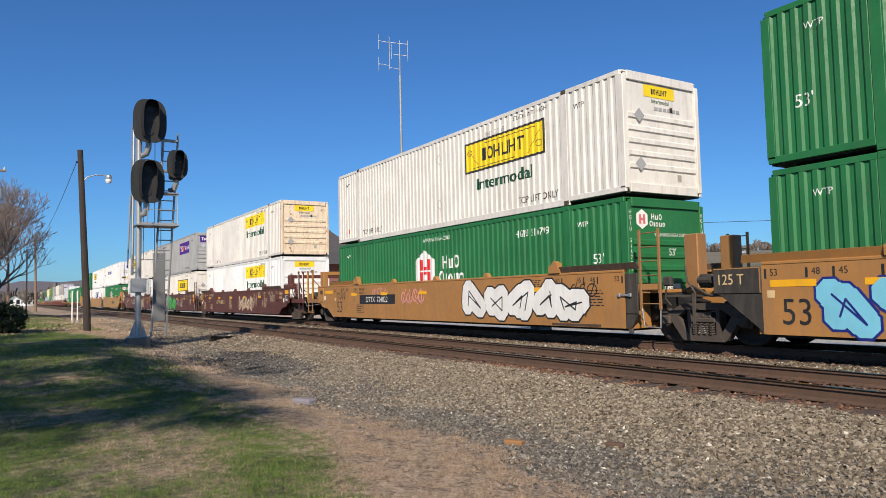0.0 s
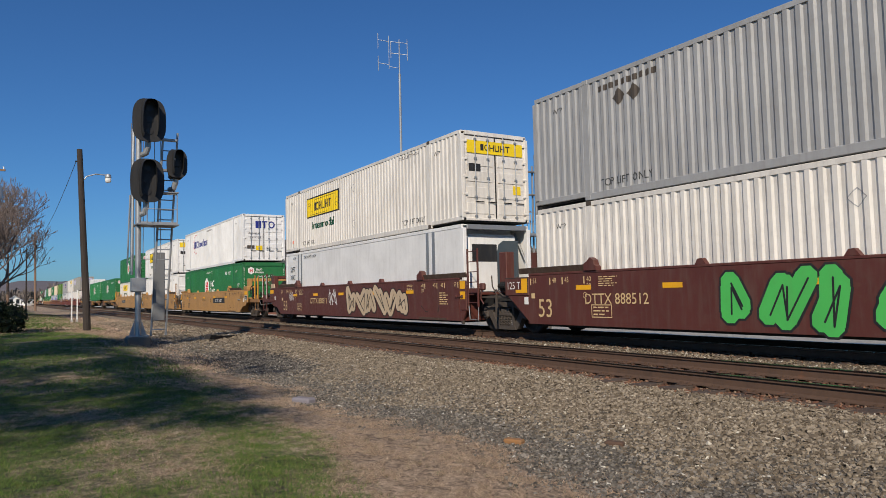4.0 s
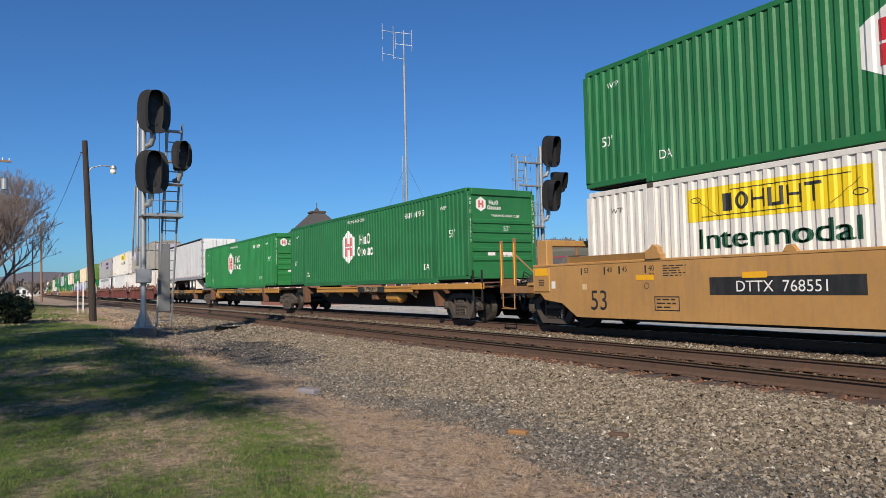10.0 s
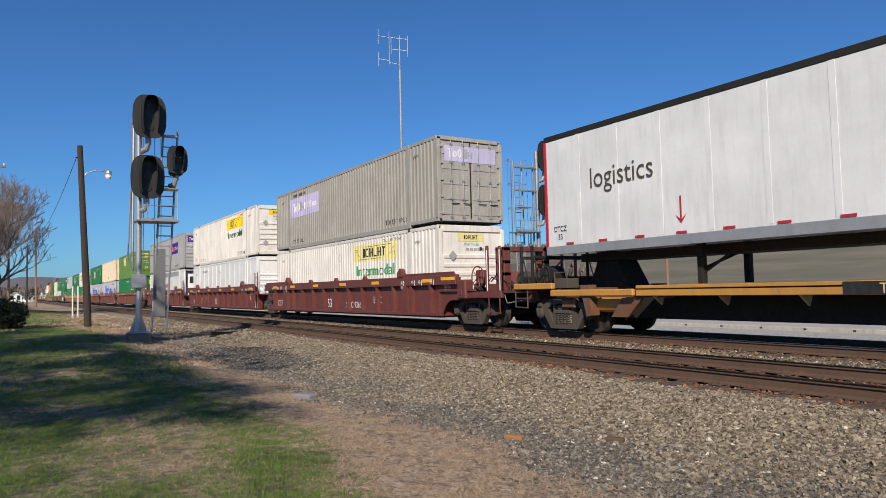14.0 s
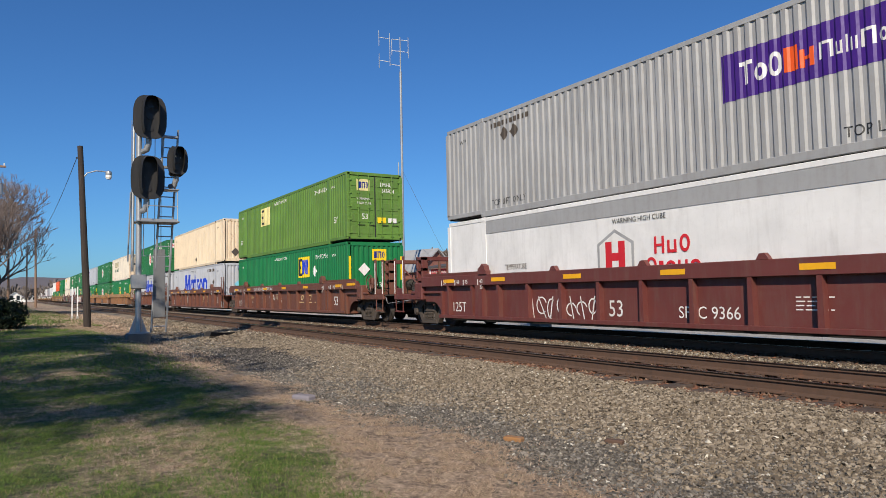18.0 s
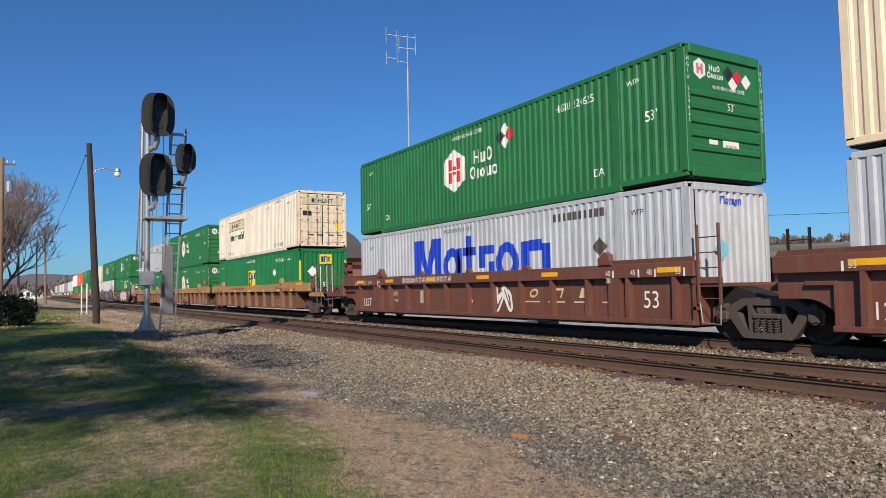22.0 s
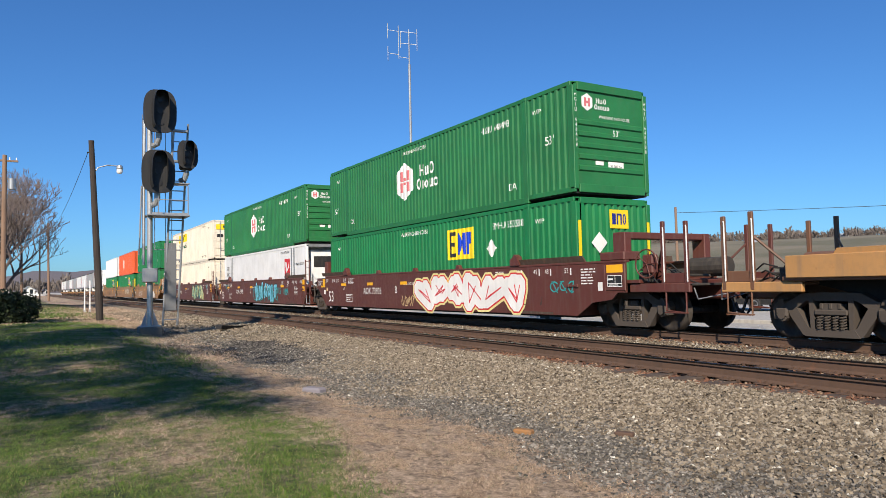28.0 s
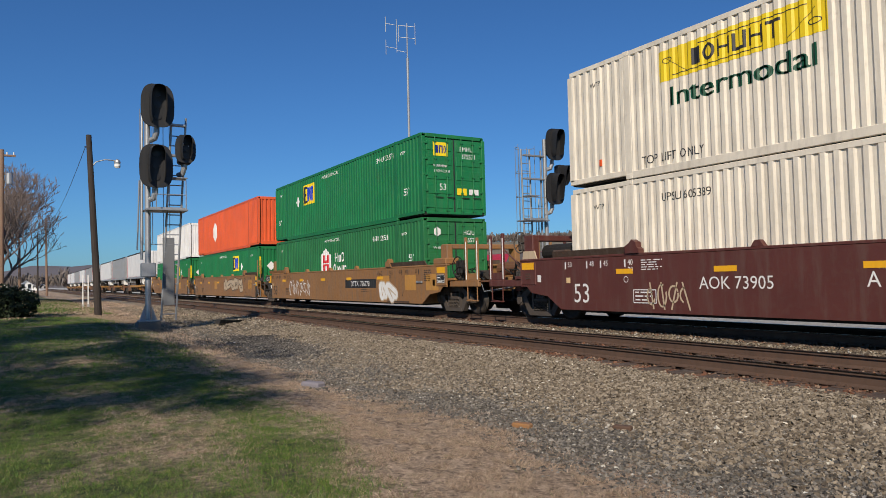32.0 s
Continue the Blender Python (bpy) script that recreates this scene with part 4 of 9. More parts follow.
def graffiti(unit, x0, x1, z0, z1, fill, line, seed, n=5, y=SIDE, name="graffiti", fat=0.24, halo=None):
    """Broad interlocking sprayed strokes with an outline; no letters."""
    rng = random.Random(seed)
    w = (x1 - x0) / n
    r = min(fat * w, 0.26 * (z1 - z0))
    rows = []
    for i in range(n):
        cx, ww, hh = x0 + i * w + r * 0.75, w - r * 1.2, (z1 - z0) - 2 * r
        up = rng.uniform(-0.06, 0.06)
        rows.append([(cx + a * ww + rng.uniform(-0.05, 0.05) * w, z0 + r + up + c * hh + rng.uniform(-0.05, 0.05)) for a, c in tangle(rng)])
    if halo:
        on_side(name, poly_bm(*[q for p in rows for q in thick(p, r + 0.11)]), 0, 0, halo, unit, False, y, "spray-painted halo", 0.0020, stack=0.00003)
    on_side(name, poly_bm(*[q for p in rows for q in thick(p, r + 0.045)]), 0, 0, line, unit, False, y, "spray-painted outline", 0.005, stack=0.00003)
    on_side(name, poly_bm(*[q for p in rows for q in thick(p, r)]), 0, 0, fill, unit, False, y, "spray-painted fill", 0.009, stack=0.00003)
    inner = [[(x + 0.03, z - 0.02) for x, z in p] for p in rows]
    on_side(name, poly_bm(*[q for p in inner for q in thick(p, 0.018)]), 0, 0, line, unit, False, y, "spray-painted strokes", 0.013, stack=0.00003)


def scrawl(unit, x0, x1, z0, z1, mat, seed, n=4, w=0.03, y=SIDE):
    """A thin sprayed tag: loops and dashes."""
    rng = random.Random(seed)
    polys = []
    step = (x1 - x0) / n
    for i in range(n):
        cx, cz = x0 + (i + 0.5) * step, (z0 + z1) / 2 + rng.uniform(-0.1, 0.1) * (z1 - z0)
        polys += ring_polys(cx, cz, step * rng.uniform(0.35, 0.6), (z1 - z0) * rng.uniform(0.3, 0.5), w, 14, rng.uniform(0, 120), rng.uniform(240, 420))
        a = rng.uniform(-0.4, 0.4) * step
        polys.append([(cx + a, z0), (cx + a + w, z0), (cx - a + w, z1), (cx - a, z1)])
    on_side("graffiti", poly_bm(*polys), 0, 0, mat, unit, False, y, "thin sprayed tag")


def bars(unit, x, z, n, h, w, mat, gap=0.05, y=SIDE):
    """Lines of small writing, too small to read."""
    rng = random.Random(int(x * 100) + n)
    polys = []
    for i in range(n):
        zz, xx = z - i * (h + gap), 0.0
        end = w * rng.uniform(0.7, 1.0)
        while xx < end:
            q = rng.uniform(0.08, 0.25)
            polys.append(rect(x + xx, x + min(end, xx + q), zz, zz + h))
            xx += q + 0.04
    on_side("small_print", poly_bm(*polys), 0, 0, mat, unit, False, y)


def coupler(unit, x, s, mat):
    k = Mesher()
    k.box(x - 0.55 * (s > 0), x + 0.55 * (s < 0), -0.12, 0.12, 0.72, 0.96, 0.02)
    k.prism([(x, 0.70), (x + s * 0.22, 0.70), (x + s * 0.28, 0.78), (x + s * 0.28, 0.95), (x + s * 0.2, 1.0), (x, 1.0)], -0.2, 0.16)
    part("coupler", k, IRON, unit)
    part("air_hose", Mesher().tube([(x, -0.35, 0.75), (x + s * 0.1, -0.36, 0.5), (x + s * 0.25, -0.3, 0.38), (x + s * 0.32, -0.25, 0.5)], 0.03, 6), RUBBER, unit)


def well_unit(label, mat, kind, lead, trail, x_off, trim=None, letter=LETW, big="53", marks="", mark_x=-10.0, mark_z=0.94, big_x=None, big_z=0.72, group="articulated well cars"):
    """One well of an articulated car, x=0 at its container's forward end. lead, trail: it ends the car there."""
    u = tagged(new("well_car"), label, "rail car", group)
    MOVERS.append((u, Matrix.Translation((x_off, TRACK_Y, 0))))
    u.matrix_basis = MOVERS[-1][1]
    trim = trim or mat
    boxy = mat == TANR
    zt, zb, zc = (1.47, 0.26, 1.11) if boxy else (1.56, 0.30, 1.28)
    xr, xl = 0.2, -LONG - 0.2

    def arch(a0, a1, z1):
        """A quarter curve up from the sheet's foot, as the wheel clearance."""
        return [(a0 + (a1 - a0) * (1 - math.cos(q)) ** 0.8, zb + (z1 - zb) * math.sin(q)) for q in [math.pi / 2 * i / 7 for i in range(8)]]

    def end_shape(is_end, front, top):
        """The sheet's end, from its foot to its top, as distances past the container's end."""
        if boxy:
            return [(0.10, zb), (0.10, top)]
        if kind == "smooth":
            return [(0.20, zb), (0.72, 0.62), (1.37, 0.70), (1.55, 0.86), (1.82, 0.86), (1.82, top)] if is_end else [(0.05 if front else 0.08, zb), (0.05 if front else 0.08, top)]
        if is_end:
            return arch(0.26, 0.85, 0.80) + [(1.30, 0.80), (1.30, top)]
        return [(0.22, zb), (0.22, top)] if front else arch(0.08, 0.74, 0.84) + [(1.25, 0.84), (1.25, top)]

    def reach(is_end, front):
        if boxy:
            return 2.05 if is_end else 1.12
        if kind == "smooth":
            return 1.82 if is_end else 0.05 if front else 0.08
        return 1.30 if is_end else 0.22 if front else 1.25

    tr, tl = reach(lead, True), -LONG - reach(trail, False)

    def outline(top):
        return [(-LONG - a, z) for a, z in end_shape(trail, False, top)][::-1] + end_shape(lead, True, top)

    for s in (-1, 1):
        y0, y1 = (-SIDE, -SIDE + 0.03) if s < 0 else (SIDE - 0.03, SIDE)
        k = Mesher()
        if kind == "smooth":
            k.prism(outline(zt), y0, y1)
            part("side_sheet", k, mat, u)
        else:
            yy0, yy1 = (y0 + SET, y1 + SET) if s < 0 else (y0 - SET, y1 - SET)
            k.prism(outline(0.86 if boxy else zt - 0.05), yy0, yy1)
            part("side_sheet", k, mat, u)
            yr0, yr1 = (y0, y0 + SET + 0.01) if s < 0 else (y1 - SET - 0.01, y1)
            if boxy:
                yi = s * (SIDE - SET)
                # black strip laid in the recess to paint the shade under the top chord
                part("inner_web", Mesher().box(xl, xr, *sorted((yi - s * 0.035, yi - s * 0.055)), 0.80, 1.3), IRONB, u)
                part("sheet_lip", Mesher().box(xl, xr, *sorted((yi - s * 0.03, yi + s * 0.035)), 0.845, 0.875, 0.006), TANW, u)
                for z in (0.925, 1.005):
                    part("inner_rail", Mesher().tube([(xl + 0.2, yi + s * 0.03, z), (xr - 0.2, yi + s * 0.03, z)], 0.021, 8), mat, u)
                ribs, wide = (-15.45, -12.72, -11.19, -9.71, -6.68, -5.14, -3.61, -0.72), POSTS + (-8.2,)
            else:
                ribs, wide = [x for x in (xl + 0.5 + (xr - xl - 1.0) * i / 12 for i in range(13)) if min(abs(x - p) for p in POSTS) >= 0.3], POSTS
            for xx in ribs:
                part("side_rib", kept(("rib", s, boxy), lambda: Mesher().prism([(-0.06, zb), (0.06, zb), (0.045, zc), (-0.045, zc)], yr0, yr1).mesh("side_rib")), TANW if boxy else mat, u, m=pose(xx, 0, 0))
            for xx in wide:
                part("wide_rib", kept(("wrib", s, boxy), lambda: Mesher().prism([(-0.19, zb + 0.04), (0.19, zb + 0.04), (0.17, zc), (-0.17, zc)], *((yr0 - 0.012, yr1) if s < 0 else (yr0, yr1 + 0.012))).mesh("wide_rib")), TANW if boxy else mat, u, m=pose(xx, 0, 0))
            part("bottom_chord", Mesher().box(xl, xr, *sorted((y0 - 0.03 * (s < 0), y1 + 0.03 * (s > 0))), zb, zb + (0.05 if boxy else 0.10), 0.01), mat, u)
        ya, yb = (y0 - 0.012, y0 + 0.13) if s < 0 else (y1 - 0.13, y1 + 0.012)
        part("top_chord", Mesher().box(tl, tr, ya, yb, (zt - 0.03) if kind == "smooth" else zc, zt + 0.03, 0.012), trim, u)
        # tan cars' forward lids are darker: grime plus shade put into the colour
        lid_r, lid_l = (LIDDK, trim) if mat in TANS else (LIDDK, LIDDK) if kind == "smooth" else (trim, trim)
        for lx0, lx1, lm in ((-2.1, 0.5, lid_r), (-LONG - 0.5, -LONG + 2.1, lid_l)):
            o, i_ = s * (SIDE - 0.02), s * (SIDE + (0.035 if kind == "smooth" else -0.01))
            lh = 0.175 if kind == "smooth" else 0.12
            if kind != "smooth":
                lx0, lx1 = (lx0, min(tr, 1.2)) if lx0 > -5 else (max(tl, -LONG - 1.2), lx1)
            part("guide_lid", Mesher().add([(lx0, o, zt + 0.03), (lx1, o, zt + 0.03), (lx1 - 0.06, i_, zt + lh), (lx0 + 0.06, i_, zt + lh), (lx0, o - s * 0.05, zt + 0.03), (lx1, o - s * 0.05, zt + 0.03), (lx1 - 0.06, i_ - s * 0.04, zt + lh + 0.005), (lx0 + 0.06, i_ - s * 0.04, zt + lh + 0.005)],
                                           [(0, 1, 2, 3), (4, 7, 6, 5), (0, 4, 5, 1), (3, 2, 6, 7), (0, 3, 7, 4), (1, 5, 6, 2)]), lm, u)
        if s < 0:
            for px in POSTS if boxy else (POSTS[0] - 0.25, -5.2, -8.0, -10.9, POSTS[1] + 0.25):
                part("guide_lug", kept("lug" if -12 < px < -4 else "biglug", lambda: Mesher().prism([(-0.2, 0), (0.2, 0), (0.2, 0.09), (0.14, 0.13), (0.12, 0.24), (0.0, 0.30), (-0.08, 0.22), (-0.2, 0.16)], -0.10, 0.07).mesh("guide_lug") if not -12 < px < -4 else Mesher().prism([(-0.13, 0), (0.13, 0), (0.09, 0.06), (0.04, 0.12), (-0.06, 0.11)], -0.06, 0.06).mesh("guide_lug")), trim, u, m=pose(px, -SIDE + 0.05, zt + 0.03))
    # well floor and end bulkheads
    part("well_floor", Mesher().box(xl + 0.2, xr - 0.2, -1.35, 1.35, 0.24, 0.32), IRONB, u)
    for px, end in ((0.16, lead), (-LONG - 0.16, trail)):
        part("bulkhead", Mesher().box(px - 0.04, px + 0.04, -SIDE + 0.05, SIDE - 0.05, 0.3, 1.1), mat, u)
    # body bolsters over the trucks
    for sgn, px, end in ((1, 0.16, lead), (-1, -LONG - 0.16, trail)):
        reach = 3.55 if end else 1.55
        x0, x1 = sorted((px, px + sgn * reach))
        part("centre_sill", Mesher().box(x0, x1, -0.32, 0.32, 0.70, 1.12, 0.03), mat, u)
        x0, x1 = sorted((px, px + sgn * (2.0 if end else 0.55)))
        part("end_deck", Mesher().box(x0, x1, -SIDE + 0.06, SIDE - 0.06, 1.06, 1.14, 0.01), mat, u)
        part("shear_plate", Mesher().prism([(px, 0.4), (px + sgn * 1.2, 0.86), (px + sgn * (2.0 if end else 0.55), 1.06), (px, 1.06)], -0.9, 0.9), IRONB, u)
        if end:
            car_end(u, mat, kind, sgn)
        else:
            if sgn > 0:
                la, lw, lt = (0.50, 0.52, 2.42) if kind == "smooth" else (0.10, 0.48, 2.25) if boxy else (0.30, 0.50, 2.3)
                for yy in (-SIDE + 0.03, SIDE - 0.03):
                    ladder(u, la, yy, 0.72, lt, lw, TANP if mat in TANS else mat)
                    part("stirrup", kept(("stir", lw), lambda: Mesher().tube([(0.02, 0, 0.75), (0.07, 0, 0.36), (lw - 0.02, 0, 0.34), (lw, 0, 0.75)], 0.016, 6).mesh("stirrup")), GALV, u, m=pose(la, yy, 0))
                part("ladder_bracket", Mesher().box(0.1, la + lw, -SIDE + 0.05, -SIDE + 0.12, 1.12, 1.26, 0.01).box(0.1, la, -SIDE + 0.05, -SIDE + 0.1, 0.6, 0.68, 0.01), mat, u)
            else:
                bogie(u, -LONG - 1.70, 0.48, 1.83)
                part("walkway", Mesher().box(-LONG - 1.9, -LONG - 0.3, -0.5, 0.5, 1.14, 1.19), mat, u)
    # marks on the near side
    flat = kind == "smooth"
    skin = SIDE if flat else SIDE - SET
    say(u, big, -LONG + 0.56 if big_x is None else big_x, big_z, 0.47 if flat else 0.38, BLACK if mat in TANS else ENDDK if mat == TANR else letter, False, "car_lettering", skin)
    if not flat:
        say(u, "125-T" if mat == TANR else "125T", -LONG + (1.19 if mat == TANR else 0.72), 0.63 if boxy else 0.66, 0.24 if boxy else 0.30, letter, False, "car_lettering", SIDE - SET)
        if mat == TANR:
            say(u, "52,900 LBS MAX GROSS WT FOR 20 FT CONTAINER", -10.45, 1.32, 0.09, ENDDK, False, "car_lettering", SIDE + 0.016, 1.15)
    ink = BLACK if mat in TANS else ENDDK if boxy else letter
    dz = -0.17 if boxy else 0.0
    gy = SIDE + (0.0 if flat else 0.016)
    for wd, dx in (("53", 0.0), ("48", 0.76), ("45", 1.22), ("40", 1.98)):
        for xx, d in ((-dx, -1), (-LONG + dx, 1)):
            on_side("gauge_tick", poly_bm(rect(xx - 0.022, xx + 0.022, 1.29 + dz, 1.46 + dz)), 0, 0, ink, u, False, gy)
            if boxy:
                say(u, "20/40" if wd == "40" else wd, xx - d * 0.2, 1.19, 0.115, ink, False, "gauge_number", gy)
                continue
            say(u, wd, xx + d * 0.16, 1.40, 0.125, ink, False, "gauge_number", gy)
            if wd == "40":
                say(u, "20", xx + d * 0.16, 1.24, 0.125, ink, False, "gauge_number", gy)
    if flat:
        reflectors(u, (-3.0, -5.9, -8.8, -11.6, -14.2), 1.20, -SIDE, 0.5, 0.11)
        end_fittings(u, mat, ink, lead, trail)
    else:
        reflectors(u, (-0.4, -2.4, -4.95, -7.85, -11.1, -13.95) if boxy else (-0.4, -4.2, -7.2, -10.2, -13.2, -LONG + 0.4), 1.18 if boxy else 1.43, -SIDE - 0.014, 0.42 if boxy else 0.62, 0.10 if boxy else 0.11)
    if boxy:
        on_side("data_frame", poly_bm(rect(-0.25, 0.25, 0.27, 0.29), rect(-0.25, 0.25, 0.0, 0.02), rect(-0.25, -0.235, 0.02, 0.27), rect(0.235, 0.25, 0.02, 0.27), rect(-0.01, 0.005, 0.06, 0.27), rect(-0.235, 0.235, 0.05, 0.06), rect(-0.2, -0.08, 0.1, 0.12), rect(0.06, 0.18, 0.15, 0.17)), -2.95, 0.40, BUFF, u, False, skin, "buff outlined data box")
        on_side("paint_patch", poly_bm(rect(-0.14, 0.14, -0.14, 0.14)), -2.53, 0.56, TANO, u, False, skin, "orange square of touched-up paint")
    if lead and kind != "smooth":
        reflectors(u, (0.85,), 1.47, -SIDE - 0.014, 0.8, 0.10)
    if marks:
        say(u, marks, mark_x, mark_z, 0.25, letter, False, "car_lettering", skin, 0.95)
    if mat not in (TANR, BROWN):
        bars(u, -4.7, 0.9, 4, 0.022, 0.7, BLACK if mat in TANS else letter, y=SIDE if kind == "smooth" else SIDE - SET)
        bars(u, 0.36 if lead else -1.08, 1.40 if lead else 1.13, 6, 0.028, 0.55, BLACK if mat in TANS else letter, 0.04, y=SIDE if kind == "smooth" else SIDE - SET)
    return u


def car_end(u, mat, kind, sgn):
    """The platform over a car's outer truck: deck, posts with grab rails, steps, hand brake, piping, coupler."""
    def at_(a):
        return a if sgn > 0 else -LONG - a

    def span(a0, a1):
        return tuple(sorted((at_(a0), at_(a1))))

    em = TANR if mat == TANR else TANP if mat in TANS else mat
    rail = YELLOW if mat in (TAN, TAN2, TANO) else LETW
    dirty = TANR if mat in TANS or mat == TANR else ENDDK
    part("end_platform", Mesher().box(*span(1.82, 3.45), -SIDE + 0.12, SIDE - 0.12, 0.99, 1.04, 0.01), dirty, u)
    for s in (-1, 1):
        y0, y1 = sorted((s * (SIDE - 0.10), s * (SIDE - 0.20)))
        part("end_sill", Mesher().box(*span(1.82, 3.45), y0, y1, 0.86, 1.05, 0.015), TANC if mat == TANR else em, u)
        part("post_panel", Mesher().box(*span(2.82, 3.32), y0 + 0.02, y1 - 0.02, 1.05, 1.26, 0.01), em, u)
        yy = s * (SIDE - 0.13)
        for a, top in ((2.78, 1.46), (3.38, 1.42)):
            part("corner_post", kept(("hpost", top), lambda: Mesher().box(-0.045, 0.045, -0.035, 0.035, 0, top, 0.01).mesh("corner_post")), em, u, m=pose(at_(a), yy, 0.90))
            part("grab_rail", kept("grab", lambda: Mesher().tube([(0, 0, 0), (0.05, -0.05, 0.03), (0.05, -0.05, 1.15), (0, 0, 1.2)], 0.014, 6).mesh("grab_rail")), rail, u, m=Matrix.Translation((at_(a), yy, 1.05)) @ pose(0, 0, 0, 0, 0, 180 if s > 0 else 0))
        part("sill_step", kept("step", lambda: Mesher().tube([(-0.26, 0, 0.92), (-0.26, 0, 0.48), (0.26, 0, 0.44), (0.26, 0, 0.92)], 0.02, 6).box(-0.26, 0.26, -0.06, 0.06, 0.43, 0.455).mesh("sill_step")), em, u, m=pose(at_(3.08), yy, 0))
        part("post_brace", Mesher().tube([(at_(2.80), yy, 1.95), (at_(2.1), s * 0.9, 1.1)], 0.025, 6), em, u)
        part("uncoupling_lever", Mesher().tube([(at_(3.5), s * 1.35, 0.95), (at_(3.55), s * 1.3, 0.72), (at_(3.6), s * 0.6, 0.80), (at_(3.66), s * 0.1, 0.86)], 0.014, 5), GALV, u)
    if kind == "smooth":
        for y0, y1 in ((-SIDE + 0.08, -SIDE + 0.30), (SIDE - 0.30, SIDE - 0.08)):
            part("portal_post", Mesher().box(*span(1.36, 1.74), y0, y1, 1.56, 2.22, 0.02), mat, u)
        part("portal_beam", Mesher().box(*span(1.40, 1.70), -SIDE + 0.3, SIDE - 0.3, 2.06, 2.22, 0.02), mat, u)
    elif mat != TANR:
        for y0, y1 in ((-SIDE, -SIDE + 0.3), (SIDE - 0.3, SIDE)):
            part("end_casting", Mesher().box(*span(1.31, 1.80), y0, y1, 0.84, 1.42, 0.04).box(*span(1.44, 1.62), y0 - 0.012, y1 + 0.012, 0.92, 1.14, 0.03), mat, u)
        k = Mesher()
        for y0, y1 in ((-0.85, -0.62), (0.62, 0.85)):
            for a in (2.42, 2.76):
                k.box(*span(a, a + 0.09), y0, y1, 1.04, 2.34, 0.01)
            for z in (1.35, 1.7, 2.08):
                k.box(*span(2.42, 2.85), y0, y1, z + 0.14, z + 0.25, 0.01)
        k.box(*span(2.42, 2.85), -0.62, 0.62, 2.2, 2.34, 0.01)
        part("tall_bracket", k, em, u)
    part("air_reservoir", Mesher().tube([(at_(1.9), 0.55, 1.40), (at_(2.02), 0.55, 1.40), (at_(2.9), 0.55, 1.40)], 0.22, 14), dirty, u)
    part("brake_cylinder", Mesher().tube([(at_(2.0), -0.35, 1.22), (at_(2.45), -0.35, 1.22)], 0.15, 12).tube([(at_(2.45), -0.35, 1.22), (at_(3.1), -0.35, 1.2)], 0.03, 6), ENDDK, u)
    rng = random.Random(int(abs(u.matrix_basis.translation.x) * 7) + sgn)
    k = Mesher()
    for i in range(7):
        a, y, z = rng.uniform(1.9, 2.5), -SIDE + rng.uniform(0.2, 0.7), rng.uniform(1.06, 1.4)
        k.tube([(at_(a), y, z), (at_(a + 0.25), y - 0.05, z + rng.uniform(-0.1, 0.2)), (at_(a + rng.uniform(0.4, 0.9)), y + rng.uniform(-0.1, 0.3), rng.uniform(0.9, 1.3))], 0.017, 5)
    part("brake_pipe", k, IRONB, u)
    part("valve_block", Mesher().box(*span(2.0, 2.3), -SIDE + 0.18, -SIDE + 0.4, 1.05, 1.3, 0.03).box(*span(2.05, 2.2), -SIDE + 0.14, -SIDE + 0.2, 1.1, 1.22, 0.02), ENDDK, u)
    if sgn > 0:
        hand_wheel(u, 2.33, -SIDE + 0.10, 1.48, IRONB if mat in TANS else em, 0.31)
        part("brake_chain", Mesher().tube([(2.33, -SIDE + 0.22, 1.3), (2.28, -SIDE + 0.25, 1.0), (2.1, -SIDE + 0.5, 0.8)], 0.02, 5), IRONB, u)
    coupler(u, at_(3.66), sgn, mat)
    bogie(u, at_(1.53), 0.44, 1.78)


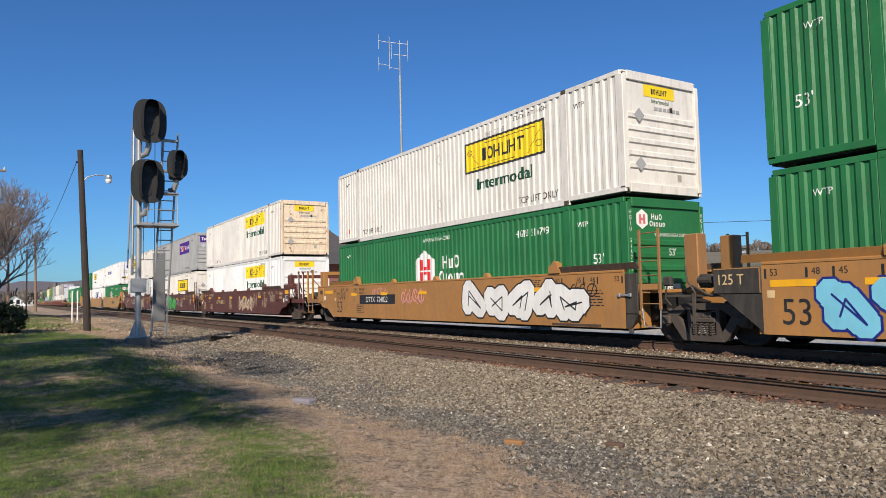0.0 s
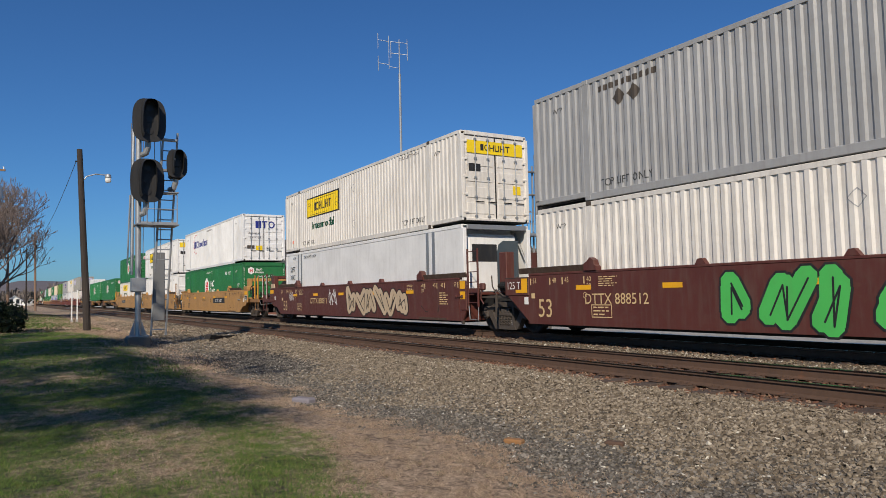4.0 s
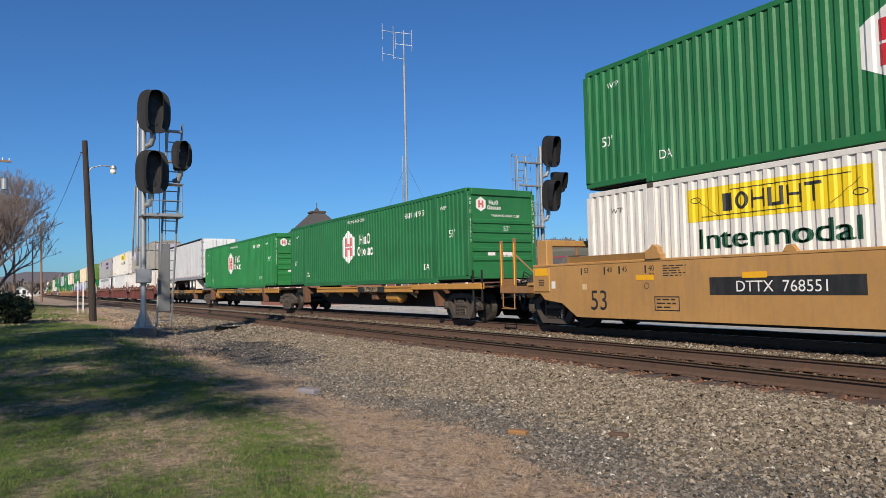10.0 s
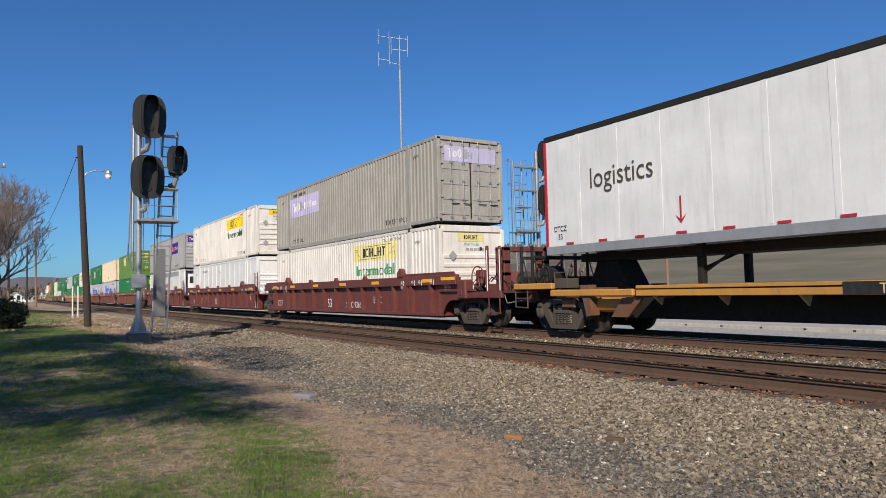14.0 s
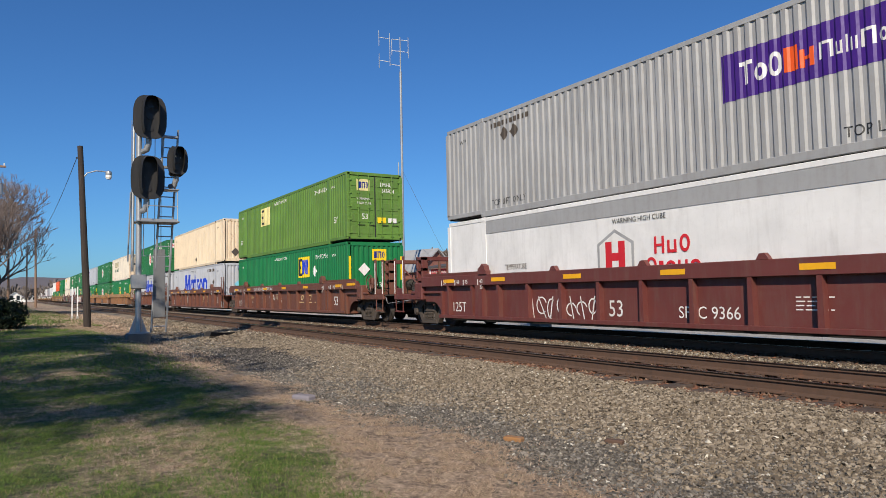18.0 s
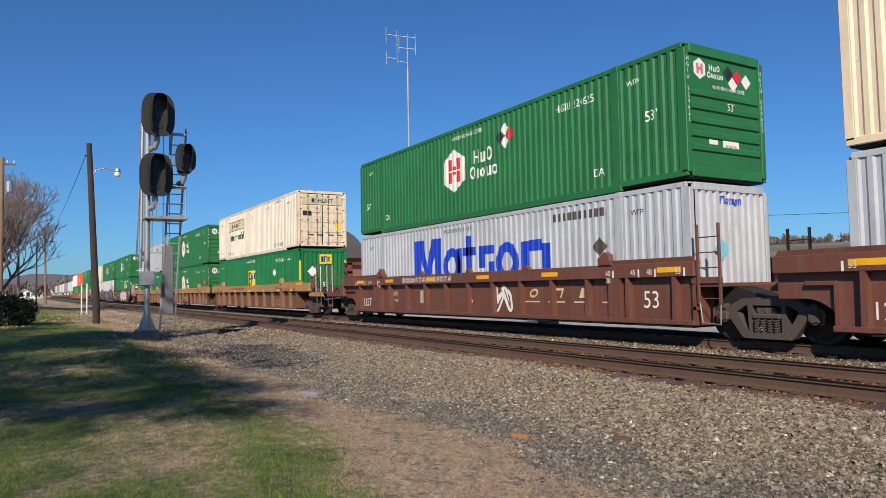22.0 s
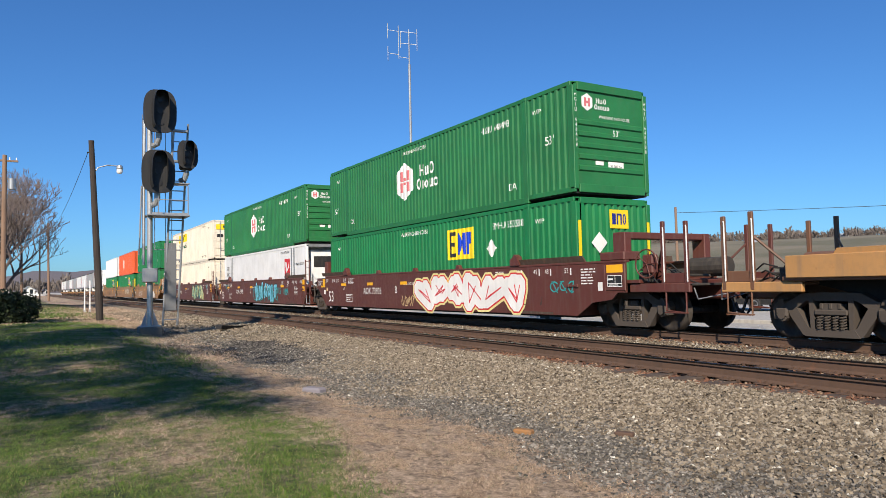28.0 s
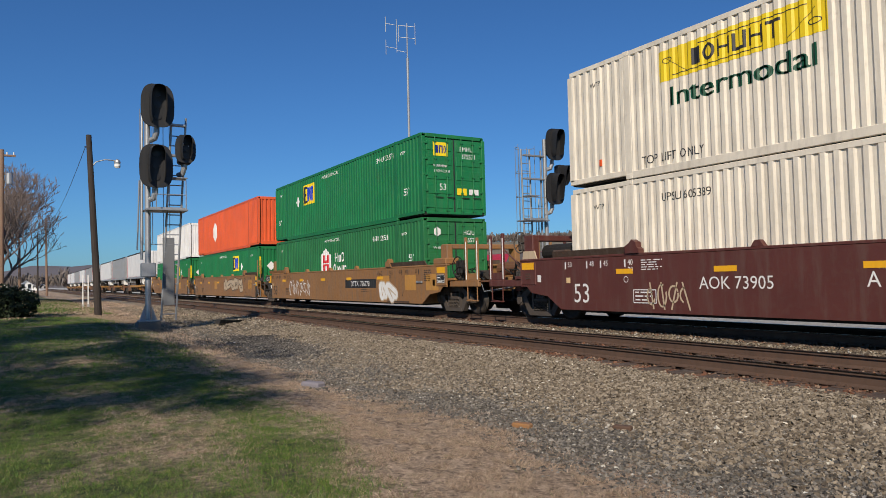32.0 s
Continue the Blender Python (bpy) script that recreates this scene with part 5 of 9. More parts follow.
def end_fittings(u, mat, ink, lead, trail):
    """Panels, placards, pipes and valves at the two ends of a smooth-sided well."""
    tan = mat in TANS
    y = -SIDE
    if lead:
        part("end_panel", Mesher().box(1.16, 1.82, y - 0.018, y + 0.02, 0.88, 1.52, 0.03), mat, u)
        part("reflector", kept("bigrefl", lambda: Mesher().box(-0.25, 0.25, -0.006, 0.0, -0.09, 0.09).mesh("reflector")), YELLOW, u, "yellow reflector", m=pose(1.49, y - 0.018, 1.40))
        part("placard", Mesher().box(1.26, 1.72, y - 0.024, y - 0.018, 0.99, 1.25), BLACK, u, "black data placard")
        on_side("placard_frame", poly_bm(rect(1.26, 1.72, 1.235, 1.25), rect(1.26, 1.72, 0.99, 1.005), rect(1.26, 1.275, 1.005, 1.235), rect(1.705, 1.72, 1.005, 1.235), rect(1.50, 1.515, 1.07, 1.235), rect(1.275, 1.705, 1.055, 1.07), rect(1.29, 1.44, 1.14, 1.18), rect(1.32, 1.6, 1.02, 1.04)), 0, 0, LETW, u, False, SIDE + 0.024)
        part("end_cover", Mesher().box(1.02, 1.80, y - 0.02, y + 0.5, 1.575, 1.78, 0.03), mat, u)
        part("data_tag", Mesher().box(0.93, 1.08, y - 0.004, y + 0.004, 0.90, 1.10), LETW, u, "white data tag")
    else:
        dark = ENDDK if tan else mat
        part("end_panel", Mesher().box(0.06, 0.42, y + 0.004, y + 0.05, 0.62, 1.50, 0.012).prism([(0.06, 0.30), (0.20, 0.30), (0.42, 0.61), (0.06, 0.61)], y + 0.006, y + 0.05), dark, u)
        if mat != TAN:
            for z in (1.37, 1.06):
                part("reflector", kept("sqrefl2", lambda: Mesher().box(-0.135, 0.135, -0.006, 0.0, -0.115, 0.115).mesh("reflector")), YELLOW, u, "yellow reflector", m=pose(0.235, y + 0.004, z))
        part("retainer_valve", Mesher().box(1.12, 1.34, y - 0.02, y + 0.1, 1.20, 1.40, 0.03).tube([(1.2, y + 0.02, 1.2), (1.16, y + 0.02, 0.95), (1.3, y + 0.02, 0.8)], 0.02, 6), ENDDK if tan else mat, u)
        part("portal_post", Mesher().box(1.05, 1.40, -0.75, -0.45, 1.14, 2.3, 0.02), TANP if tan else mat, u)
        part("portal_post", Mesher().box(1.05, 1.40, 0.45, 0.75, 1.14, 2.3, 0.02), TANP if tan else mat, u)
        part("hanging_lug", Mesher().box(0.12, 0.24, y + 0.01, y + 0.06, 0.2, 0.31, 0.01), IRON, u)
    part("handle_bracket", Mesher().box(-0.12, -0.05, y - 0.05, y, 0.99, 1.07, 0.01).box(0.2, 0.27, y - 0.05, y, 0.99, 1.07, 0.01).box(-0.04, 0.19, y - 0.035, y - 0.012, 1.0, 1.05, 0.008), GALV if tan else mat, u)
    for d in (0.0, 0.62):
        pts = [(-2.25 + d * 1.8, 0.74), (-1.95 + d * 1.25, 0.55), (-1.82 + d * 1.0, 0.55), (-1.80 + d * 0.98, 0.60)]
        on_side("tie_down_mark", poly_bm(*thick(pts, 0.011)), 0, 0, LIDDK if tan else ENDDK, u, False, SIDE, stack=0.00003)
    part("foot_strip", Mesher().box(-2.4, -0.7, y - 0.003, y, 0.31, 0.37), LIDDK, u, "grimy red-brown strip")
    x = -LONG
    if trail:
        part("end_panel", Mesher().box(x - 1.80, x - 1.16, y - 0.016, y + 0.02, 0.89, 1.52, 0.03), mat, u)
        if mat == TAN:
            part("end_window", Mesher().box(x - 1.50, x - 1.26, y - 0.022, y - 0.014, 1.24, 1.40), ENDDK, u)
        else:
            part("reflector", kept("bigrefl", lambda: Mesher().box(-0.25, 0.25, -0.006, 0.0, -0.09, 0.09).mesh("reflector")), YELLOW, u, "yellow reflector", m=pose(x - 1.48, y - 0.016, 1.40))
            for z in (1.06, 1.12, 1.18):
                part("louvre", Mesher().box(x - 1.58, x - 1.38, y - 0.024, y - 0.014, z, z + 0.03), LIDDK, u)
        if mat == TAN:
            part("reflector", kept("bigrefl2", lambda: Mesher().box(-0.42, 0.42, -0.006, 0.0, -0.06, 0.06).mesh("reflector")), YELLOW, u, "yellow reflector", m=pose(x - 0.60, y, 1.32))
        part("data_tag", Mesher().box(x - 1.10, x - 0.96, y - 0.004, y + 0.004, 0.98, 1.16), LETW, u, "white data tag")
        if not tan:
            part("reservoir", Mesher().tube([(x - 1.5, y + 0.7, 1.75), (x - 0.4, y + 0.7, 1.75)], 0.22, 14), IRONB, u, "black air reservoir")
            part("cover_plate", Mesher().prism([(x - 1.75, 1.57), (x - 1.15, 1.57), (x - 1.25, 1.80), (x - 1.70, 1.80)], y + 0.02, y + 0.06), BUFF, u, "buff cover plate")
            hand_wheel(u, x - 1.95, y + 0.12, 2.05, IRON)
        part("tie_down_rack", Mesher().box(x - 0.6, x - 0.1, y + 0.1, y + 0.3, 1.58, 1.78, 0.02), LIDDK, u)
    else:
        dark = ENDDK if tan else mat
        part("end_panel", Mesher().box(x - 1.10, x - 0.085, y - 0.01, y + 0.03, 1.02, 1.51, 0.02), dark, u, "sooty end panel" if tan else "")
        on_side("panel_rim", poly_bm(rect(x - 1.08, x - 0.10, 1.485, 1.505), rect(x - 0.122, x - 0.10, 1.04, 1.485)), 0, 0, mat if tan else ENDDK, u, False, SIDE + 0.01)
        say(u, "125 T", x - 0.72, 1.30, 0.20, LETW if mat != TAN else LETY, False, "car_lettering", SIDE + 0.012)
        part("shear_panel", Mesher().prism([(x - 0.98, 1.018), (x - 0.085, 1.018), (x - 0.085, 0.34)], y + 0.004, y + 0.03), dark, u)
        if mat != TAN:
            on_side("reflector", poly_bm(rect(x - 0.38, x - 0.13, 1.16, 1.47), rect(x - 0.62, x - 0.38, 1.10, 1.18), rect(x - 0.38, x - 0.13, 1.10, 1.16)), 0, 0, YELLOW, u, False, SIDE + 0.014, "L-shaped yellow reflector")
            part("data_tag", Mesher().box(x - 0.28, x - 0.12, y - 0.004, y + 0.004, 0.80, 0.99), LETW, u, "white data tag")
        else:
            part("reflector", kept("bigrefl2", lambda: Mesher().box(-0.42, 0.42, -0.006, 0.0, -0.06, 0.06).mesh("reflector")), YELLOW, u, "yellow reflector", m=pose(x + 0.5, y, 1.20))
        # clutter over the shared truck
        part("valve", Mesher().box(x - 1.55, x - 1.2, y + 0.12, y + 0.4, 1.16, 1.42, 0.04).tube([(x - 1.5, y + 0.1, 1.3), (x - 1.2, y + 0.1, 1.3)], 0.07, 8), ENDDK if tan else IRONB, u)
        part("air_pipe", Mesher().tube([(x - 1.9, y + 0.2, 1.12), (x - 1.6, y + 0.05, 1.2), (x - 1.3, y + 0.08, 1.02), (x - 0.9, y + 0.05, 0.98)], 0.022, 6).tube([(x - 1.75, y + 0.02, 1.6), (x - 1.7, y, 1.3), (x - 1.55, y + 0.04, 1.05), (x - 1.6, y + 0.08, 0.7)], 0.018, 6), IRON, u)
        part("brake_lever", Mesher().box(x - 1.62, x - 1.57, y + 0.02, y + 0.05, 0.45, 1.05).box(x - 2.4, x - 1.2, y + 0.1, y + 0.14, 0.98, 1.02), IRON, u)
    part("yellow_tag", Mesher().box(x + 0.02, x + 0.16, y - 0.004, y, 0.95, 1.08), LETY, u)
    on_side("data_frame", poly_bm(rect(x + 2.2, x + 2.85, 0.78, 0.80), rect(x + 2.2, x + 2.85, 0.50, 0.52), rect(x + 2.2, x + 2.22, 0.52, 0.78), rect(x + 2.83, x + 2.85, 0.52, 0.78)), 0, 0, ink, u, False, SIDE)
    on_side("build_mark", poly_bm(*ring_polys(x + 2.0, 1.02, 0.07, 0.07, 0.014, 16)), 0, 0, ink, u, False, SIDE)
    bars(u, x + 2.26, 0.72, 3, 0.03, 0.5, ink)
    bars(u, x + 2.45, 1.42, 5, 0.02, 0.6, ink, 0.03)
    bars(u, -3.2, 1.42, 5, 0.02, 0.5, ink, 0.03)


def spine_unit(label, lead, trail, x_off, length=LONG, marks="", group="articulated spine cars", rig=-5.9, beam=(-12.6, -3.6), bracket=False, link=-1.29):
    """A narrow deep beam with shelves along both edges and brackets for the load."""
    u = tagged(new("spine_car"), label, "rail car", group)
    MOVERS.append((u, Matrix.Translation((x_off, TRACK_Y, 0))))
    u.matrix_basis = MOVERS[-1][1]
    mat = TANO
    x1, x0 = (1.2 if lead else 1.0), -length - (0.8 if trail else 0.25)
    k = Mesher().prism([(x0, 0.72), (x0 + 2.2, 0.72), (x0 + 3.2, 0.36), (x1 - 3.4, 0.36), (x1 - 2.4, 0.72), (x1, 0.72), (x1, 1.06), (x0, 1.06)], -0.4, 0.4)
    part("spine_beam", k, IRONB, u)
    for s in (-1, 1):
        part("edge_shelf", Mesher().box(beam[0], beam[1], *sorted((s * 0.5, s * 1.32)), 1.03, 1.07, 0.005), mat, u)
        y = s * 1.32
        part("edge_beam", Mesher().box(beam[0], beam[1], *sorted((y, y - s * 0.06)), 0.90, 1.13, 0.01), mat, u)
        for i in range(6):
            part("gusset", kept(("gus", s), lambda: Mesher().add([(-0.02, s * 1.26, 0.92), (0.02, s * 1.26, 0.92), (-0.02, s * 0.85, 0.92), (0.02, s * 0.85, 0.92), (-0.02, s * 0.95, 0.70), (0.02, s * 0.95, 0.70)],
                                                         [(0, 1, 3, 2), (2, 3, 5, 4), (0, 4, 5, 1), (0, 2, 4), (1, 5, 3)]).mesh("gusset")), BUFF, u, m=pose(-12.2 + i * 1.65, 0, 0))
        for px in (POSTS[0], POSTS[1]):
            part("container_pedestal", kept(("ped", s), lambda: Mesher().prism([(-0.16, 1.17), (0.14, 1.17), (0.24, 0.45), (0.06, 0.42), (-0.05, 0.8)], *sorted((s * 1.1, s * 1.36))).box(-0.2, 0.2, *sorted((s * 0.4, s * 1.15)), 0.85, 1.1).mesh("container_pedestal")), TANR, u, m=pose(px, 0, 0))
    part("brake_cylinder", Mesher().tube([(rig, -0.95, 0.72), (rig + 0.9, -0.95, 0.72)], 0.21, 14).tube([(rig + 0.9, -0.95, 0.72), (rig + 1.2, -0.95, 0.72)], 0.2, 14, 0.06), TANO, u)
    part("brake_rigging", Mesher().box(rig - 1.5, rig + 2.2, -1.1, -0.98, 0.86, 0.96, 0.01).tube([(rig - 1.5, -0.95, 0.62), (rig, -0.95, 0.70)], 0.03, 6).box(rig - 1.2, rig - 0.7, -1.2, -0.8, 0.6, 0.85, 0.04).tube([(rig - 0.6, -1.1, 0.9), (rig - 0.3, -1.15, 0.75), (rig + 0.2, -1.18, 0.85)], 0.022, 6), TANR, u)
    if bracket:
        part("angle_bracket", Mesher().prism([(rig + 0.9, 0.86), (rig + 1.5, 0.86), (rig + 1.05, 0.42), (rig + 0.55, 0.42)], -1.22, -1.16), TANR, u)
    part("hitch", Mesher().prism([(-length + 1.4, 1.06), (-length + 2.6, 1.06), (-length + 2.1, 1.3), (-length + 1.8, 1.3)], -0.4, 0.4), IRONB, u)
    part("walkway", Mesher().box(-1.5, x1, -1.2, 1.2, 1.06, 1.09), IRONB, u)
    bogie(u, -length + 0.92, 0.44, 1.78) if trail else bogie(u, -length + link, 0.44, 1.83)
    if lead:
        bogie(u, -0.81, 0.44, 1.78)
        coupler(u, 1.22, 1, mat)
        for y in (-1.4, 1.4):
            ladder(u, 0.36, y, 0.62, 1.55, 0.46, IRONB)
            part("end_beam", Mesher().box(-3.4, 0.85, y - 0.06 if y < 0 else y - 0.06, y + 0.08, 0.98, 1.16, 0.02), TANO, u)
        part("end_platform", Mesher().box(-0.6, 1.1, -1.3, 1.3, 1.02, 1.06, 0.01), TANR, u)
    if trail:
        coupler(u, -length - 0.78, -1, mat)
        for y in (-1.38, 1.38):
            part("end_beam", Mesher().box(-16.83, -15.27, y - 0.06, y + 0.08, 1.08, 1.24, 0.02), mat, u)
            part("side_beam", Mesher().box(-15.35, -12.6, y - 0.04, y + 0.06, 0.90, 1.06, 0.02), mat, u)
            part("sill_step", Mesher().tube([(-16.81, y, 1.08), (-16.81, y, 0.62), (-16.30, y, 0.60), (-16.30, y, 1.08)], 0.022, 6).tube([(-16.81, y, 0.85), (-16.30, y, 0.85)], 0.018, 6), IRON, u)
        part("end_platform", Mesher().box(-16.9, -14.9, -1.3, 1.3, 1.03, 1.07, 0.01), IRONB, u)
        for x in (-16.74, -16.28):
            for y in (-1.2, 1.2):
                part("stanchion", Mesher().box(x - 0.035, x + 0.035, y - 0.035, y + 0.035, 1.07, 2.25, 0.01).tube([(x, y, 2.1), (x + 0.35, y, 1.1)], 0.02, 5), IRONB, u)
            part("stanchion_tie", Mesher().box(x - 0.03, x + 0.03, -1.15, 1.15, 1.9, 1.98, 0.01), IRONB, u)
        part("end_bulkhead", Mesher().box(-16.8, -16.2, -1.15, 1.15, 1.08, 1.42, 0.02), IRONB, u)
        hand_wheel(u, -15.80, -1.26, 1.45, IRONB, 0.27)
        part("cable_drum", Mesher().tube([(-15.8, -1.1, 1.45), (-15.8, -0.7, 1.45)], 0.24, 16), IRONB, u)
        part("basket", Mesher().tube([(-15.4, -1.2, 1.1), (-15.4, -1.2, 1.5), (-14.95, -1.2, 1.5), (-14.95, -1.2, 1.1)], 0.02, 5).box(-15.4, -14.95, -1.2, -0.8, 1.1, 1.35, 0.01), IRON, u)
    if marks:
        on_side("number_board", poly_bm(rect(-1.2, 1.2, -0.105, 0.105)), -6.9, 1.015, BLACK, u, False, 1.32)
        say(u, marks, -6.9, 1.015, 0.17, LETY, False, "car_lettering", 1.326)
    return u


def semi_trailer(label, x_off, skin=None, length=LONG, group="trailers on the train"):
    """A box trailer on its wheels and landing gear, nose backwards."""
    skin = skin or TRAILERW
    t = tagged(new("semi_trailer"), label, "trailer", group)
    MOVERS.append((t, Matrix.Translation((x_off, TRACK_Y, 1.09))))
    t.matrix_basis = MOVERS[-1][1]
    z0, z1, w = 0.95, 3.87, 1.295
    part("box", Mesher().box(-length, 0, -w, w, z0, z1, 0.02), skin, t)
    for s in (-1, 1):
        y0, y1 = sorted((s * (w - 0.02), s * (w + 0.015)))
        part("bottom_rail", Mesher().box(-length, 0, y0, y1, z0 - 0.10, z0 + 0.12, 0.01), ALU, t)
        part("top_rail", Mesher().box(-length, 0, y0, y1, z1 - 0.12, z1 + 0.02, 0.01), IRONB, t)
    for i in range(1, 13):
        part("panel_seam", kept("tseam", lambda: Mesher().box(-0.06, 0.06, -0.004, 0.004, 1.1, 3.78).mesh("panel_seam")), skin, t, m=pose(-i * length / 13, -w - 0.002, 0))
    for y in (-w + 0.05, w - 0.05):
        part("rear_post", Mesher().box(-0.05, 0.012, y - 0.06, y + 0.06, z0, z1, 0.01), ALU, t)
        for i in range(5):
            part("hinge", kept("thinge", lambda: Mesher().box(-0.03, 0.03, -0.12, 0.12, -0.05, 0.05, 0.01).mesh("hinge")), ALU, t, m=pose(0.01, y, 1.2 + i * 0.6))
    for ya in (-w + 0.12, 0.01):
        part("rear_door", Mesher().box(0.0, 0.02, ya, ya + w - 0.13, z0 + 0.1, z1 - 0.12), skin, t)
    for y in (-0.5, 0.5, -0.25, 0.25):
        part("locking_bar", kept("tbar", lambda: Mesher().tube([(0.04, 0, 1.0), (0.04, 0, 3.8)], 0.016, 6).mesh("locking_bar")), ALU, t, m=pose(0, y, 0))
    part("bumper", Mesher().box(-0.2, -0.08, -1.1, 1.1, 0.42, 0.54, 0.01).box(-0.18, -0.1, -0.7, -0.6, 0.5, 0.9).box(-0.18, -0.1, 0.6, 0.7, 0.5, 0.9), ALU, t)
    part("nose_edge", Mesher().box(-length - 0.03, -length + 0.1, -w - 0.012, -w + 0.1, z0, z1 - 0.1, 0.02), SIGNRED, t, "red front edge")
    part("underframe", Mesher().box(-length + 0.4, -0.2, -0.5, 0.5, z0 - 0.28, z0 - 0.08), IRONB, t)
    tyre = kept("tyre", lambda: Mesher().lathe_y([(0.28, -0.13), (0.45, -0.14), (0.505, -0.10), (0.515, 0.0), (0.505, 0.10), (0.45, 0.14), (0.28, 0.13)], 28).mesh("tyre", True))
    rim = kept("rim", lambda: Mesher().lathe_y([(0.205, 0.06), (0.225, 0.02), (0.25, -0.02), (0.26, -0.12), (0.285, -0.13), (0.285, 0.1)], 20).mesh("rim", True))
    for x in (-2.85, -4.05):
        part("axle", Mesher().tube([(x, -1.0, 0.515), (x, 1.0, 0.515)], 0.07, 8).box(x - 0.08, x + 0.08, -0.5, -0.4, 0.5, 0.8).box(x - 0.08, x + 0.08, 0.4, 0.5, 0.5, 0.8), IRONB, t)
        for s in (-1, 1):
            for y in (1.15, 0.82):
                wh = part("tyre", tyre, RUBBER, t, m=pose(x, s * y, 0.515) if s < 0 else pose(x, s * y, 0.515, 0, 0, 180))
                part("rim", rim, LETW, wh, "white steel rim")
                part("hub", kept("thub", lambda: Mesher().lathe_y([(0.0, -0.02), (0.07, -0.02), (0.09, 0.02), (0.19, 0.03), (0.20, 0.05)], 18).tube([(0, 0.02, 0), (0, -0.09, 0)], 0.055, 10).mesh("hub")), GALV, wh)
    gx = -length + 4.3
    part("mud_flap", Mesher().box(-2.20, -2.18, -1.28, -0.72, 0.14, 0.80), LETW, t, "white mud flap")
    part("air_line", Mesher().tube([(-7.2, -0.4, 0.85), (-6.6, -0.5, 0.62), (-5.6, -0.5, 0.55), (-4.6, -0.4, 0.6)], 0.018, 5), BLACK, t)
    part("landing_gear", Mesher().box(gx - 0.07, gx + 0.07, -0.85, -0.70, 0.05, 0.9, 0.01).box(gx - 0.07, gx + 0.07, 0.70, 0.85, 0.05, 0.9, 0.01).tube([(gx, -0.78, 0.35), (gx, 0.78, 0.8)], 0.03, 6).tube([(gx, -0.78, 0.25), (gx + 0.9, -0.6, 0.85)], 0.03, 6), IRONB, t)
    part("hitch_stand", Mesher().prism([(-length + 0.5, 0.0), (-length + 1.9, 0.0), (-length + 1.35, 0.9), (-length + 0.95, 0.9)], -0.35, 0.35), IRONB, t)
    for i in range(14):
        part("marker_strip", kept("mstrip", lambda: Mesher().box(-0.13, 0.13, -0.004, 0.004, -0.025, 0.025).mesh("marker_strip")), SIGNRED, t, m=pose(-0.7 - i * 1.12, -w - 0.017, z0 + 0.16))
    return t

# ---- ground ----
def smooth(a, b, x):
    t = max(0.0, min(1.0, (x - a) / (b - a)))
    return t * t * (3 - 2 * t)


def height(x, y):
    """The lie of the land; 0 is the rails' top."""
    lawn = -0.30 + 0.30 * smooth(-8, -20, x)
    ditch = -0.36 + 0.14 * smooth(-12, -30, x)
    z = lawn + (ditch - lawn) * smooth(1.5, 4.2, y)
    z += (-0.20 - z) * smooth(4.4, 7.0, y)
    if y > 14.6:
        z = -0.20 - 0.37 * smooth(14.8, 17.0, y)
    if y > 60:
        far = math.hypot(x, y)
        z += 21 * smooth(90, 430, far) * smooth(0.12, 0.55, math.atan2(y, -x)) if x < 0 else 21 * smooth(90, 430, y)
    z += 0.03 * noise.noise((x * 0.35, y * 0.35, 0)) + (0.015 * noise.noise((x * 1.7, y * 1.7, 3)) if y < 7 else 0)
    if y > 60:
        z += 2.5 * noise.noise((x * 0.006, y * 0.006, 5)) * smooth(60, 200, y)
    return z


def steps(spec):
    out = []
    for a, b, d in spec:
        n = max(1, round((b - a) / d))
        out += [a + (b - a) * i / n for i in range(n)]
    return out + [spec[-1][1]]


def build_ground():
    xs = steps([(-3500, -400, 150), (-400, -100, 20), (-100, -40, 2), (-40, 6, 0.35), (6, 60, 3), (60, 400, 40), (400, 3000, 300)])
    ys = steps([(-300, -40, 40), (-40, -6, 3), (-6, 0, 0.6), (0, 7.6, 0.3), (7.6, 18, 0.5), (18, 40, 3), (40, 100, 6), (100, 520, 20), (520, 3500, 250)])
    k = Mesher()
    n = len(ys)
    k.add([(x, y, height(x, y)) for x in xs for y in ys], [(i * n + j, (i + 1) * n + j, (i + 1) * n + j + 1, i * n + j + 1) for i in range(len(xs) - 1) for j in range(n - 1)])
    g = tagged(new("ground", k.mesh("ground", True)), "uneven ground of lawn, dry grass, gravel and brown hillside", "ground", kind="structure")
    g.data.materials.append(ground_material())
    return g


